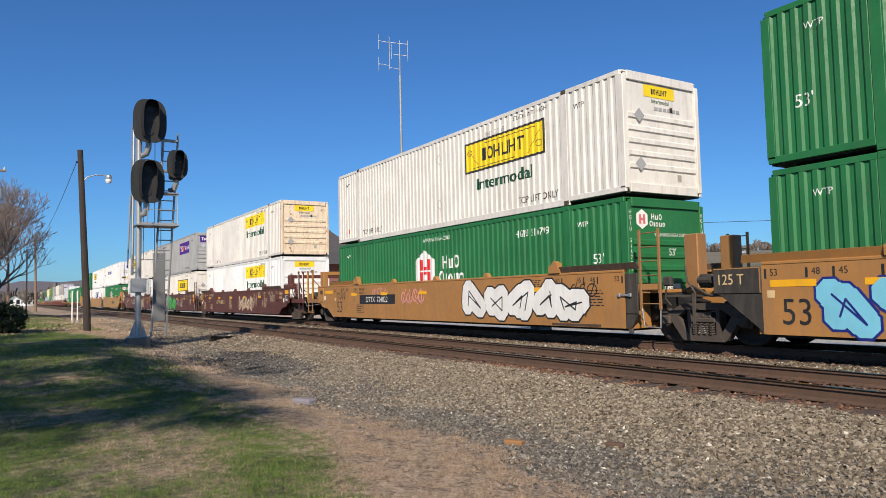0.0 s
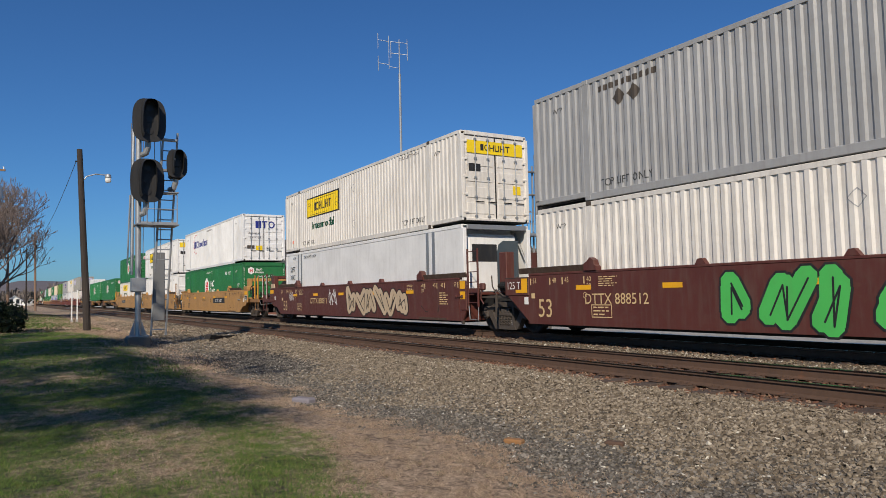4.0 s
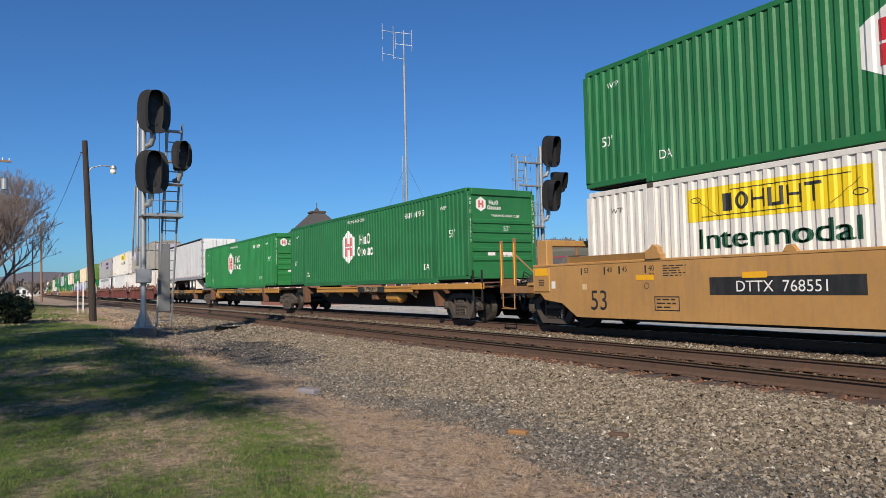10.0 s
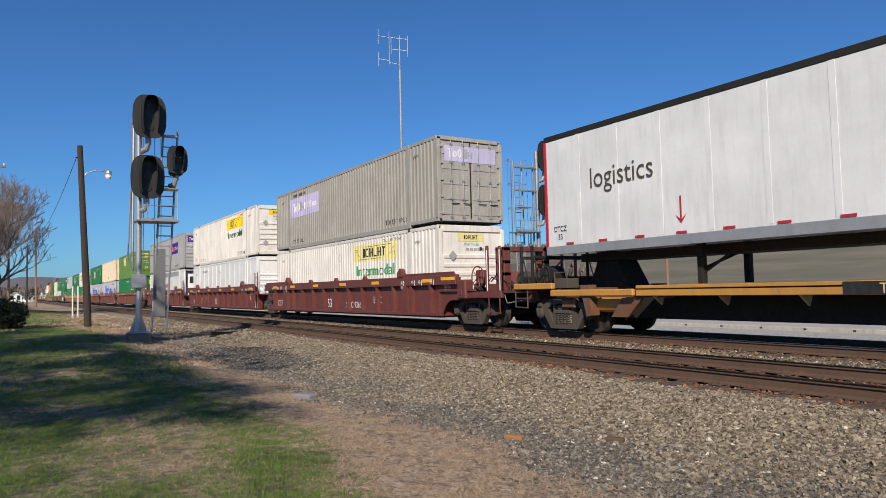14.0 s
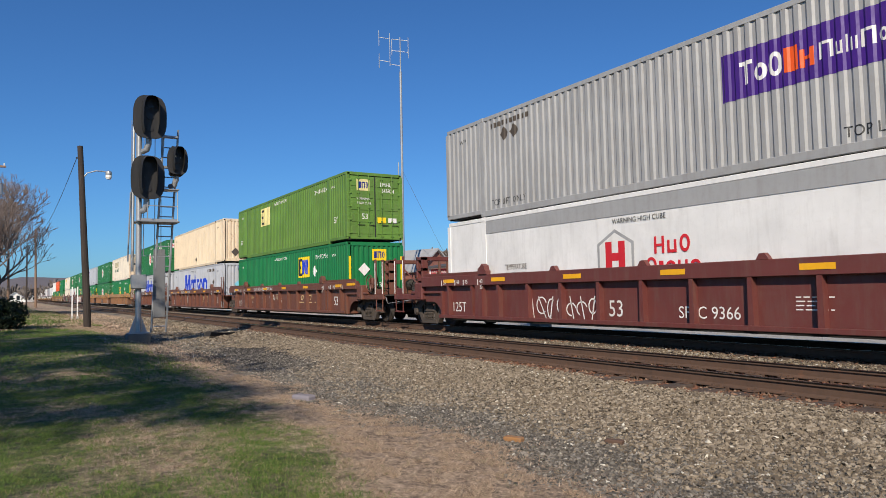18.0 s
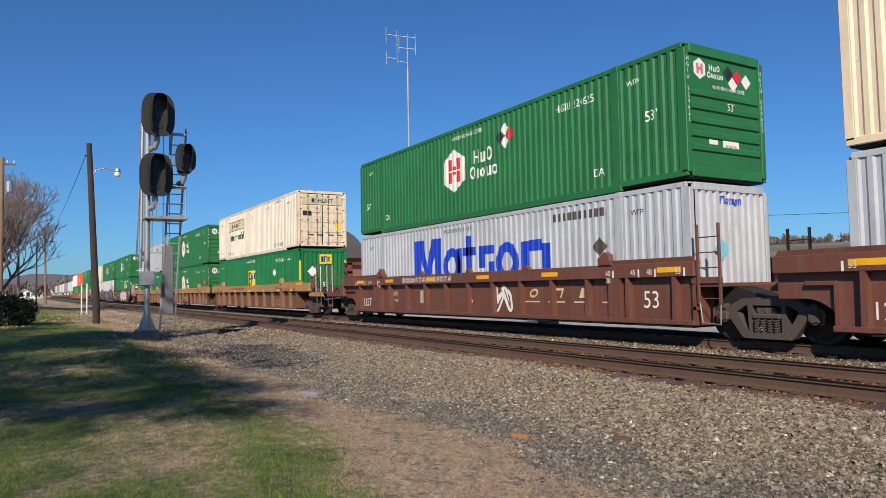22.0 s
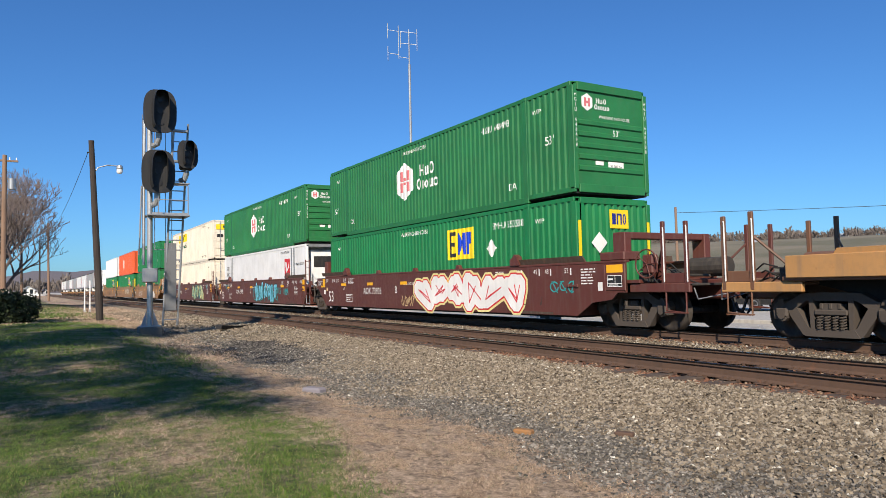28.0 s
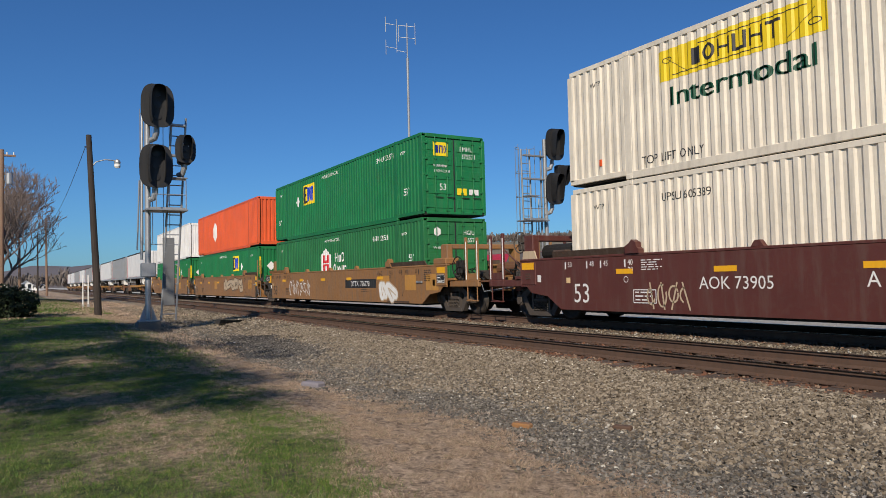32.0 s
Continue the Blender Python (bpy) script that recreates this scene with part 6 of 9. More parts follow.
def ground_material():
    m, n, l, p = mat_new("ground_cover")
    geo = n.new("ShaderNodeNewGeometry")
    sep = n.new("ShaderNodeSeparateXYZ")
    l.new(geo.outputs["Position"], sep.inputs[0])
    pos = geo.outputs["Position"]
    wob, big, fine, tiny = noise_tex(n, l, pos, 0.7, 5), noise_tex(n, l, pos, 0.25, 4), noise_tex(n, l, pos, 6.0, 8, 0.7), noise_tex(n, l, pos, 30.0, 6, 0.7)

    def math2(op, a, b):
        k = n.new("ShaderNodeMath")
        k.operation = op
        for s, v in ((k.inputs[0], a), (k.inputs[1], b)):
            if hasattr(v, "is_output"):
                l.new(v, s)
            else:
                s.default_value = v
        return k.outputs[0]
    # distance from the lawn's edge, which bends away from the track near the viewer and far off
    edge = math2("ADD", sep.outputs[1], math2("MULTIPLY", math2("MAXIMUM", math2("ADD", sep.outputs[0], 9.2), 0.0), 0.17))
    edge = math2("ADD", edge, math2("MULTIPLY", ramp(n, l, sep.outputs[0], -26.0, -40.0), 0.8))
    edge = math2("ADD", edge, math2("MULTIPLY", math2("SUBTRACT", wob, 0.5), 1.7))
    bank = math2("ADD", sep.outputs[1], math2("MULTIPLY", math2("SUBTRACT", noise_tex(n, l, pos, 0.9, 6, 0.65), 0.5), 3.4))
    bank = math2("SUBTRACT", bank, math2("MULTIPLY", ramp(n, l, sep.outputs[0], -27.0, -36.0), 2.3))
    tuft = noise_tex(n, l, pos, 11.0, 5, 0.7)
    grass = mixc(n, l, ramp(n, l, tuft, 0.36, 0.64), (0.020, 0.040, 0.007), (0.125, 0.142, 0.030))
    dry = mixc(n, l, ramp(n, l, tuft, 0.38, 0.62), mixc(n, l, ramp(n, l, tiny, 0.35, 0.7), (0.075, 0.052, 0.036), (0.33, 0.235, 0.16)), mixc(n, l, ramp(n, l, tiny, 0.35, 0.7), (0.35, 0.245, 0.16), (0.74, 0.56, 0.40)))
    grass = mixc(n, l, ramp(n, l, noise_tex(n, l, pos, 1.3, 6, 0.65), 0.47, 0.66), grass, mixc(n, l, 0.8, grass, dry))
    worn = math2("ADD", math2("POWER", math2("ABSOLUTE", math2("DIVIDE", math2("ADD", sep.outputs[0], 7.6), 1.9), 0.0), 2.0), math2("POWER", math2("ABSOLUTE", math2("DIVIDE", math2("SUBTRACT", sep.outputs[1], 1.3), 0.75), 0.0), 2.0))
    worn = math2("ADD", worn, math2("MULTIPLY", math2("SUBTRACT", fine, 0.5), 2.2))
    grass = mixc(n, l, math2("MULTIPLY", ramp(n, l, worn, 1.5, 0.3), 0.5), grass, dry)
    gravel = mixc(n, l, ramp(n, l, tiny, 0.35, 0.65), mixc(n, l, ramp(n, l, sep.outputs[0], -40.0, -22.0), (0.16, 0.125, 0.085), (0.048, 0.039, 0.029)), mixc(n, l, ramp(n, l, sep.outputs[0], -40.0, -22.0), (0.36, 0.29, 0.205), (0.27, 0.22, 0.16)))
    dark = mixc(n, l, ramp(n, l, tiny, 0.35, 0.7), (0.052, 0.048, 0.044), (0.20, 0.185, 0.165))
    gravel = mixc(n, l, math2("MULTIPLY", math2("MULTIPLY", ramp(n, l, big, 0.42, 0.58), ramp(n, l, sep.outputs[0], -26.0, -20.0)), ramp(n, l, sep.outputs[1], 5.4, 4.3)), gravel, dark)
    c = mixc(n, l, ramp(n, l, math2("ADD", edge, math2("MULTIPLY", math2("SUBTRACT", fine, 0.5), 1.4)), 2.6, 3.05), grass, dry)
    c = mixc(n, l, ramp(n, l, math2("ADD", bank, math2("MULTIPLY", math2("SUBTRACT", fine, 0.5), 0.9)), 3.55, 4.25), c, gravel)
    # one oval patch of darker ground with a ragged edge
    dark_oval = math2("ADD", math2("POWER", math2("DIVIDE", math2("ADD", sep.outputs[0], 16.4), 3.4), 2.0), math2("POWER", math2("DIVIDE", math2("SUBTRACT", sep.outputs[1], 4.7), 1.15), 2.0))
    dark_oval = math2("ADD", dark_oval, math2("MULTIPLY", math2("SUBTRACT", fine, 0.5), 1.8))
    c = mixc(n, l, math2("MULTIPLY", ramp(n, l, dark_oval, 1.25, 0.45), 0.8), c, mixc(n, l, ramp(n, l, tiny, 0.35, 0.7), (0.022, 0.019, 0.017), (0.10, 0.088, 0.076)))
    far_off = math2("ABSOLUTE", math2("SUBTRACT", math2("ABSOLUTE", math2("SUBTRACT", sep.outputs[1], 10.8), 0.0), 2.145), 0.0)
    stain = ramp(n, l, math2("ADD", far_off, math2("MULTIPLY", math2("SUBTRACT", fine, 0.5), 0.7)), 1.25, 0.85)
    c = mixc(n, l, math2("MULTIPLY", stain, 0.85), c, mixc(n, l, ramp(n, l, tiny, 0.35, 0.7), (0.08, 0.040, 0.025), (0.27, 0.125, 0.066)))
    lot = mixc(n, l, ramp(n, l, fine, 0.3, 0.7), (0.34, 0.32, 0.29), (0.52, 0.50, 0.46))
    c = mixc(n, l, ramp(n, l, sep.outputs[1], 15.0, 15.6), c, lot)
    field = mixc(n, l, ramp(n, l, noise_tex(n, l, pos, 0.03, 6), 0.4, 0.65), (0.125, 0.118, 0.072), (0.21, 0.178, 0.125))
    c = mixc(n, l, ramp(n, l, sep.outputs[1], 45.0, 60.0), c, field)
    l.new(c, p.inputs["Base Color"])
    p.inputs["Roughness"].default_value = 0.95
    b = n.new("ShaderNodeBump")
    b.inputs["Strength"].default_value, b.inputs["Distance"].default_value = 0.9, 0.05
    l.new(math2("ADD", tiny, math2("MULTIPLY", tuft, 1.2)), b.inputs["Height"])
    l.new(b.outputs[0], p.inputs["Normal"])
    return m


build_ground()


def build_track(name, yc, label):
    t = tagged(new(name), label, "railway track", kind="structure")
    prof = [(-0.07, -0.172), (0.07, -0.172), (0.07, -0.160), (0.012, -0.135), (0.010, -0.045), (0.036, -0.035), (0.036, -0.006), (0.028, 0.0), (-0.028, 0.0), (-0.036, -0.006), (-0.036, -0.035), (-0.010, -0.045), (-0.012, -0.135), (-0.07, -0.160)]
    for s in (-1, 1):
        y = yc + s * 0.754
        part("rail", Mesher().prism_x([(y + a, b) for a, b in prof], -900, 200), RAILSIDE, t, "rusty steel rail")
        part("rail_head", Mesher().box(-900, 200, y - 0.0375, y + 0.0375, -0.016, 0.002), RAILTOP, t, "polished running surface, the train's dark reflection put into its colour")
    tie = kept("tie", lambda: Mesher().box(-0.115, 0.115, -1.3, 1.3, -0.35, -0.176, 0.012).mesh("tie"))
    rng = random.Random(int(yc * 10))
    for i in range(148):
        x = -62 + i * 0.505
        part("tie", tie, TIE, t, m=pose(x + rng.uniform(-0.03, 0.03), yc + rng.uniform(-0.06, 0.06), rng.uniform(-0.012, 0), 0, 0, rng.uniform(-1.2, 1.2)))
    far, plates = Mesher(), Mesher()
    for i in range(320):
        x = -62.5 - i * 1.01
        far.box(x - 0.115, x + 0.115, yc - 1.3, yc + 1.3, -0.35, -0.176)
    tagged(part("far_ties", far, TIE, t), kind="stuff")
    for i in range(148):
        x = -62 + i * 0.505
        for s in (-1, 1):
            y = yc + s * 0.754
            plates.box(x - 0.09, x + 0.09, y - 0.17, y + 0.17, -0.178, -0.165, 0.004)
            for dx, dy in ((-0.05, -0.10), (0.05, 0.10), (0.05, -0.1)):
                plates.box(x + dx - 0.014, x + dx + 0.014, y + dy - 0.02, y + dy + 0.02, -0.166, -0.135)
            plates.box(x + 0.12, x + 0.16, y - 0.085, y + 0.085, -0.20, -0.155)
    tagged(part("tie_plates", plates, RAILSIDE, t), kind="stuff")
    return t


build_track("track_near", NEAR_Y, "rusty near track on weathered wooden ties in ballast")
build_track("track_far", TRACK_Y, "far track with rusty rails under the moving train")

# ---- the train ----
OFF = (8.49, -11.1, -34.64, -54.09, -73.71, -97.57, -116.99, -136.6, -157.94, -176.67, -193.95, -215.4, -235.1, -254.71, -278.6, -298.39, -317.71, -341.38, -361.05, -380.29, -404.1, -423.47, -442.96, -466.57, -486.07, -505.6)
LOW, HIGH = 0.345, 3.262


def at(k, z):
    return Matrix.Translation((OFF[k], TRACK_Y, z))


def load(c):
    MOVERS.append((c, c.matrix_basis.copy()))
    return c


def blue_code(u, spec, x, z, h, mat, gap=0.07, y=SIDE, lean=0.0):
    on_side("name_mark", poly_bm(*glyphs(spec, h, gap, lean)), x, z, mat, u, False, y)


def number_board(u, words, x, z=1.0):
    on_side("number_board", poly_bm(rect(-1.47, 1.47, -0.17, 0.17)), x, z, BLACK, u, False, SIDE, "black number board")
    say(u, words, x, z, 0.21, LETW, False, "car_lettering", SIDE + 0.005, 1.0)


# tan three-well car, its last two wells
u = well_unit("tan smooth-sided well car with blue graffiti under green containers", TAN, "smooth", False, False, OFF[0])
graffiti(u, -15.2, -11.6, 0.34, 1.3, SKYBLUE, NAVY, 1, 4, fat=0.36)
u = well_unit("tan smooth-sided well car with white bubble graffiti", TAN, "smooth", False, True, OFF[1])
graffiti(u, -6.4, -1.2, 0.32, 1.5, LETW, BLACK, 2, 5, fat=0.36)
number_board(u, "DTTX  724022", -12.2)
scrawl(u, -10.3, -8.7, 0.83, 1.34, PINK, 3, 4, 0.05)
scrawl(u, -12.6, -11.2, 1.12, 1.42, PINK, 4, 3, 0.04)
scrawl(u, -2.0, -0.8, 1.0, 1.35, BLACK, 5, 4, 0.03)
scrawl(u, -15.9, -15.0, 1.0, 1.3, IRON, 6, 4, 0.03)
load(hexagon_box("green corrugated container on a tan well car", at(0, LOW), number="HGIU 515201"))
load(hexagon_box("green corrugated container stacked on another", at(0, HIGH), number="HGIU 640117"))
load(hexagon_box("green corrugated container with a white hexagon, under a white one", at(1, LOW), number="HGIU 516799"))
load(panel_box("white corrugated container with framed yellow logo", at(1, HIGH), number="JBHU 271491"))
# maroon three-well car
cars = []
for k, ld, tr, lab in ((2, True, False, "maroon smooth-sided well car with faded buff graffiti"), (3, False, False, "maroon smooth-sided well car with bright green graffiti"), (4, False, True, "maroon smooth-sided well car with buff graffiti")):
    cars.append(well_unit(lab, MAROON, "smooth", ld, tr, OFF[k], letter=LETY, marks="DTTX 888512", mark_x=(-11.3, -13.2, -11.25)[k - 2]))
graffiti(cars[0], -7.0, -4.3, 0.36, 1.34, BUFF, MAROON2, 7, 4)
for x0, x1, z0, z1, sd in ((-4.2, -3.4, 0.62, 1.4, 8), (-2.5, -1.7, 0.6, 1.15, 9), (-1.15, -0.35, 0.9, 1.3, 10), (-9.2, -8.6, 0.5, 1.3, 12)):
    scrawl(cars[0], x0, x1, z0, z1, BUFF, sd, 3, 0.035)
graffiti(cars[1], -10.5, -6.2, 0.34, 1.5, LIMEP, BLACK, 11, 5)
scrawl(cars[1], -4.5, -3.5, 0.55, 1.34, BUFF, 13, 3, 0.035)
scrawl(cars[1], -6.0, -5.0, 0.7, 1.2, LILAC, 14, 3, 0.035)
graffiti(cars[2], -8.2, -3.2, 0.34, 1.45, BUFF, BLACK, 15, 6)
scrawl(cars[2], -10.1, -9.2, 0.75, 1.4, LETW, 16, 3, 0.05)
scrawl(cars[2], -15.0, -14.4, 0.95, 1.35, LETW, 17, 3, 0.03)
load(panel_box("white corrugated container with yellow logo, in a maroon well car", at(2, LOW), frame_=False, paint_=WHITE2))
load(panel_box("rust-stained white corrugated container with yellow logo", at(2, HIGH), frame_=False, end_paint=RUSTY))
load(panel_box("white corrugated container with framed yellow logo and no word", at(3, LOW), word=False, logo_x=-4.8))
load(purple_box("grey corrugated container with purple logo panel", at(3, HIGH)))
c4 = load(container("white smooth-sided refrigerated container", WHITE2, "reefer", at(4, LOW), style="smooth"))
say(c4, "53FT", -LONG + 1.0, 2.10, 0.26, BLACK, False)
say(c4, "XHC", -LONG + 1.0, 1.72, 0.26, BLACK, False)
say(c4, "WTP", -LONG + 1.25, 2.62, 0.14, BLACK, False)
say(c4, "STACK LIMIT 3 HIGH", POSTS[1] + 1.3, 2.62, 0.13, BLACK, False)
for x in POSTS:
    part("lift_panel", Mesher().box(x - 0.28, x + 0.28, -HALF - 0.002, -HALF + 0.02, 0.1, TALL - 0.1), GALV, c4, "bare aluminium lifting panel")
load(panel_box("white corrugated container with framed yellow logo and door end", at(4, HIGH), ends="doors", logo_x=-11.3))
# tan three-well car
cars = []
for k, ld, tr in ((5, True, False), (6, False, False), (7, False, True)):
    cars.append(well_unit("tan smooth-sided well car with black number board" if k != 6 else "tan smooth-sided well car with faded red letter shapes", TAN2, "smooth", ld, tr, OFF[k], letter=BLACK))
number_board(cars[0], "DTTX  768551", -4.75)
number_board(cars[2], "DTTX  768551", -11.1)
say(cars[0], "B", -6.9, 1.0, 0.26, BLACK, False, "car_lettering", SIDE)
say(cars[0], "LD LMT 117,900 PER UNIT", -8.9, 1.04, 0.09, BLACK, False, "car_lettering", SIDE)
say(cars[0], "GWG33H", -12.4, 1.45, 0.11, BLACK, False, "car_lettering", SIDE)
scrawl(cars[0], -13.6, -13.25, 0.95, 1.2, NAVY, 18, 1, 0.03)
say(cars[1], "C", -9.6, 1.0, 0.24, BLACK, False, "car_lettering", SIDE)
on_side("name_mark", poly_bm(*glyphs((("TEE", 0.6), ("TEE", 0.6), ("PAIR", 0.55)), 0.43, 0.06)), -6.67, 0.68, LOGO_PK, cars[1], False, SIDE, "faded red letter shapes")
say(cars[2], "A", -9.0, 1.0, 0.24, BLACK, False, "car_lettering", SIDE)
scrawl(cars[2], -6.3, -5.9, 0.8, 1.15, PURPLE, 19, 1, 0.03)
load(hexagon_box("green corrugated container with a white hexagon, in a tan well car", at(5, LOW), number="HGIU 518610"))
c5 = load(container("white corrugated container with navy shapes and door end", WHITE2, "doors", at(5, HIGH)))
on_side("ring_mark", poly_bm(*ring_polys(0, 0, 0.70, 0.72, 0.05, 30, 70, 300)), -12.45, 1.9, LOGO_R, c5, label="red broken ring")
on_side("name_mark", poly_bm(*glyphs((("BLOCK", 0.36), ("TEE", 0.36), ("RING", 0.4), ("BAR", 0.16), ("ring", 0.36), ("ring", 0.36), ("bar", 0.12), ("block", 0.3), ("TEE", 0.22), ("bar", 0.12), ("ring", 0.34), ("block", 0.3)), 0.36, 0.06)), -10.9, 1.62, NAVY, c5, label="navy name shapes", lift=0.007)
say(c5, "WARNING HIGH CUBE", -8.2, 2.62, 0.13, BLACK)
std_marks(c5, BLACK)
on_end("name_mark", poly_bm(*glyphs((("BLOCK", 0.34), ("TEE", 0.34), ("RING", 0.4)), 0.32, 0.05)), 0.08, 2.05, NAVY, c5, -0.02, "navy name shapes")
say_end(c5, "WARNING", -0.6, 1.72, 0.12, BLACK, -0.02)
say_end(c5, "HIGH CUBE", -0.55, 1.5, 0.12, BLACK, -0.02)
say_end(c5, "53'", 0.3, 0.82, 0.22, BLACK, -0.02)
on_end("notice_plate", poly_bm(rect(-0.2, 0.2, -0.14, 0.14)), -0.3, 0.85, LOGO_Y, c5, -0.02)
on_end("notice_plate", poly_bm(rect(-0.22, 0.22, -0.1, 0.1)), -0.8, 0.9, IRON, c5, -0.02)
c6 = load(container("white corrugated container with slanted navy logo shapes", WHITE2, "front", at(6, LOW)))
sw = (("BLOCK", 0.62), ("CUP", 1.0), ("BAR", 0.3), ("BLOCK", 0.62), ("TEE", 0.9))
on_side("name_mark", poly_bm(*glyphs(sw, 0.72, 0.16, 0.22)), -8.35, 1.30, LOGO_Y, c6, label="yellow shadow of the name shapes")
on_side("name_mark", poly_bm(*glyphs(sw, 0.72, 0.16, 0.22)), -8.30, 1.35, NAVY, c6, label="slanted navy name shapes", lift=0.007)
on_end("name_mark", poly_bm(*glyphs([(a, b * 0.24) for a, b in sw], 0.18, 0.04, 0.22)), 0.0, 2.42, NAVY, c6, -0.045)
say(c6, "SWRU 945525", -3.1, 2.42, 0.17, BLACK)
std_marks(c6, BLACK)
load(panel_box("white corrugated container with framed yellow logo and door end", at(6, HIGH), ends="doors", logo_x=-11.55, paint_=WHITE2, number="JBHU 329136"))
load(panel_box("white corrugated container with yellow logo behind a ladder", at(7, LOW), frame_=False, logo_x=-11.4))
load(hexagon_box("green corrugated container stacked on a white one", at(7, HIGH), number="HGIU 502298"))
# spine car
for k, ld, tr in ((8, True, False), (9, False, False), (10, False, True)):
    spine_unit("orange-tan spine car with black underframe", ld, tr, OFF[k] if k < 10 else OFF[10] - 0.6, marks="TTAX 753510" if k != 9 else "53' ALL PURPOSE SPINE CAR", rig=(-5.9, -13.7, -14.0)[k - 8], bracket=k == 10, beam=(-12.6, -3.6) if k == 8 else (-12.6, 0.6), link=-0.16 if k == 9 else -1.29)
load(hexagon_box("green corrugated container on a spine car", at(8, 1.20), number="HGIU 643919", red=False))
load(hexagon_box("light green corrugated container on a spine car", at(9, 1.20), paint_=GREEN2, number="HGIU 503578"))
tr0 = semi_trailer("white box semi-trailer riding on a spine car", OFF[10])
say(tr0, "logistics", -13.55, 2.62, 0.50, IRON, False, half=HALF + 0.012)
say(tr0, "DTCZ", -LONG + 0.55, 1.5, 0.14, BLACK, False, half=HALF + 0.012)
say(tr0, "53", -LONG + 0.55, 1.3, 0.14, BLACK, False, half=HALF + 0.012)
for x, q in ((-11.9, 0.75), (-5.0, 1.0)):
    on_side("arrow_mark", poly_bm(rect(-0.03 * q, 0.03 * q, 0.1, 0.75 * q), [(0, 0), (0.2 * q, 0.25 * q), (0.03 * q, 0.12 * q), (0, 0.12 * q)], [(0, 0), (0, 0.12 * q), (-0.03 * q, 0.12 * q), (-0.2 * q, 0.25 * q)]), x, 1.3, SIGNRED, tr0, False, HALF + 0.012, "red arrow")
# maroon ribbed car
cars = []
for k, ld, tr in ((11, True, False), (12, False, False), (13, False, True)):
    cars.append(well_unit("maroon ribbed well car with white numbers", MAROON2, "ribbed", ld, tr, OFF[k], marks="SFLC 9366" if k != 12 else "", mark_x=-6.5, mark_z=0.62, big_x=-8.95, big_z=0.68))
scrawl(cars[2], -12.1, -9.5, 0.4, 0.95, LETW, 20, 7, 0.035, SIDE - SET)
scrawl(cars[1], -13.2, -12.3, 0.5, 0.95, BUFF, 21, 3, 0.03, SIDE - SET)
say(cars[1], "LD LMT 116,300", -11.4, 0.9, 0.09, LETW, False, "car_lettering", SIDE - SET)
load(panel_box("white corrugated container with faded yellow logo", at(11, LOW), frame_=False, fill=LOGO_YP, letters=LTGREEN, logo_x=-4.8))
load(purple_box("weathered grey container with faded purple panel and door end", at(11, HIGH), "doors", logo_x=-12.2, paint_=GREYT, faded=True))
c12 = load(container("white smooth-panelled container under a cream one", WHITE2, "front", at(12, LOW), style="smooth"))
say(c12, "ECDU 294 904", -12.4, 2.42, 0.16, BLACK, False, half=HALF - 0.01)
say(c12, "WTP", -LONG + 1.2, 2.25, 0.14, BLACK, False, half=HALF - 0.01)
say(c12, "53/102", -8.3, 2.3, 0.13, BLACK, False, half=HALF - 0.01)
load(panel_box("cream-white corrugated container with yellow logo", at(12, HIGH), frame_=False, number="JBHU 221257"))
c13 = load(container("white refrigerated container with red hexagon mark", WHITE2, "reefer", at(13, LOW), style="smooth"))
part("upper_band", Mesher().box(POSTS[1] + 0.1, POSTS[0] - 0.1, -HALF - 0.002, -HALF + 0.02, TALL - 0.48, TALL - 0.12), GREYC, c13, "grey slatted upper band")
on_side("hexagon_mark", poly_bm(hexagon(0.62, 0, 0, 1.05)), -9.0, 1.5, GREYC, c13, False)
on_side("hexagon_mark", poly_bm(hexagon(0.54, 0, 0, 1.05)), -9.0, 1.5, LETW, c13, False, lift=0.007)
on_side("block_mark", poly_bm(rect(-0.3, -0.1, -0.36, 0.34), rect(0.1, 0.3, -0.36, 0.34), rect(-0.1, 0.1, -0.1, 0.08)), -9.0, 1.5, LOGO_R, c13, False, lift=0.010)
on_side("name_mark", poly_bm(*glyphs((("PAIR", 0.27), ("cup", 0.24), ("RING", 0.26)), 0.27, 0.08)), -7.4, 1.5, LOGO_R, c13, False)
on_side("name_mark", poly_bm(*glyphs((("RING", 0.30), ("bar", 0.12), ("ring", 0.26), ("cup", 0.24), ("ring", 0.26)), 0.26, 0.06)), -7.4, 1.08, LOGO_R, c13, False)
say(c13, "WARNING HIGH CUBE", -8.3, 2.3, 0.12, BLACK, False)
say(c13, "TEMPERATURE", -12.7, 1.42, 0.15, IRON, False, wide=0.7)
say(c13, "CONTROLLED", -12.7, 1.2, 0.15, IRON, False, wide=0.7)
load(purple_box("grey corrugated container with purple logo panel", at(13, HIGH), low=1.85))
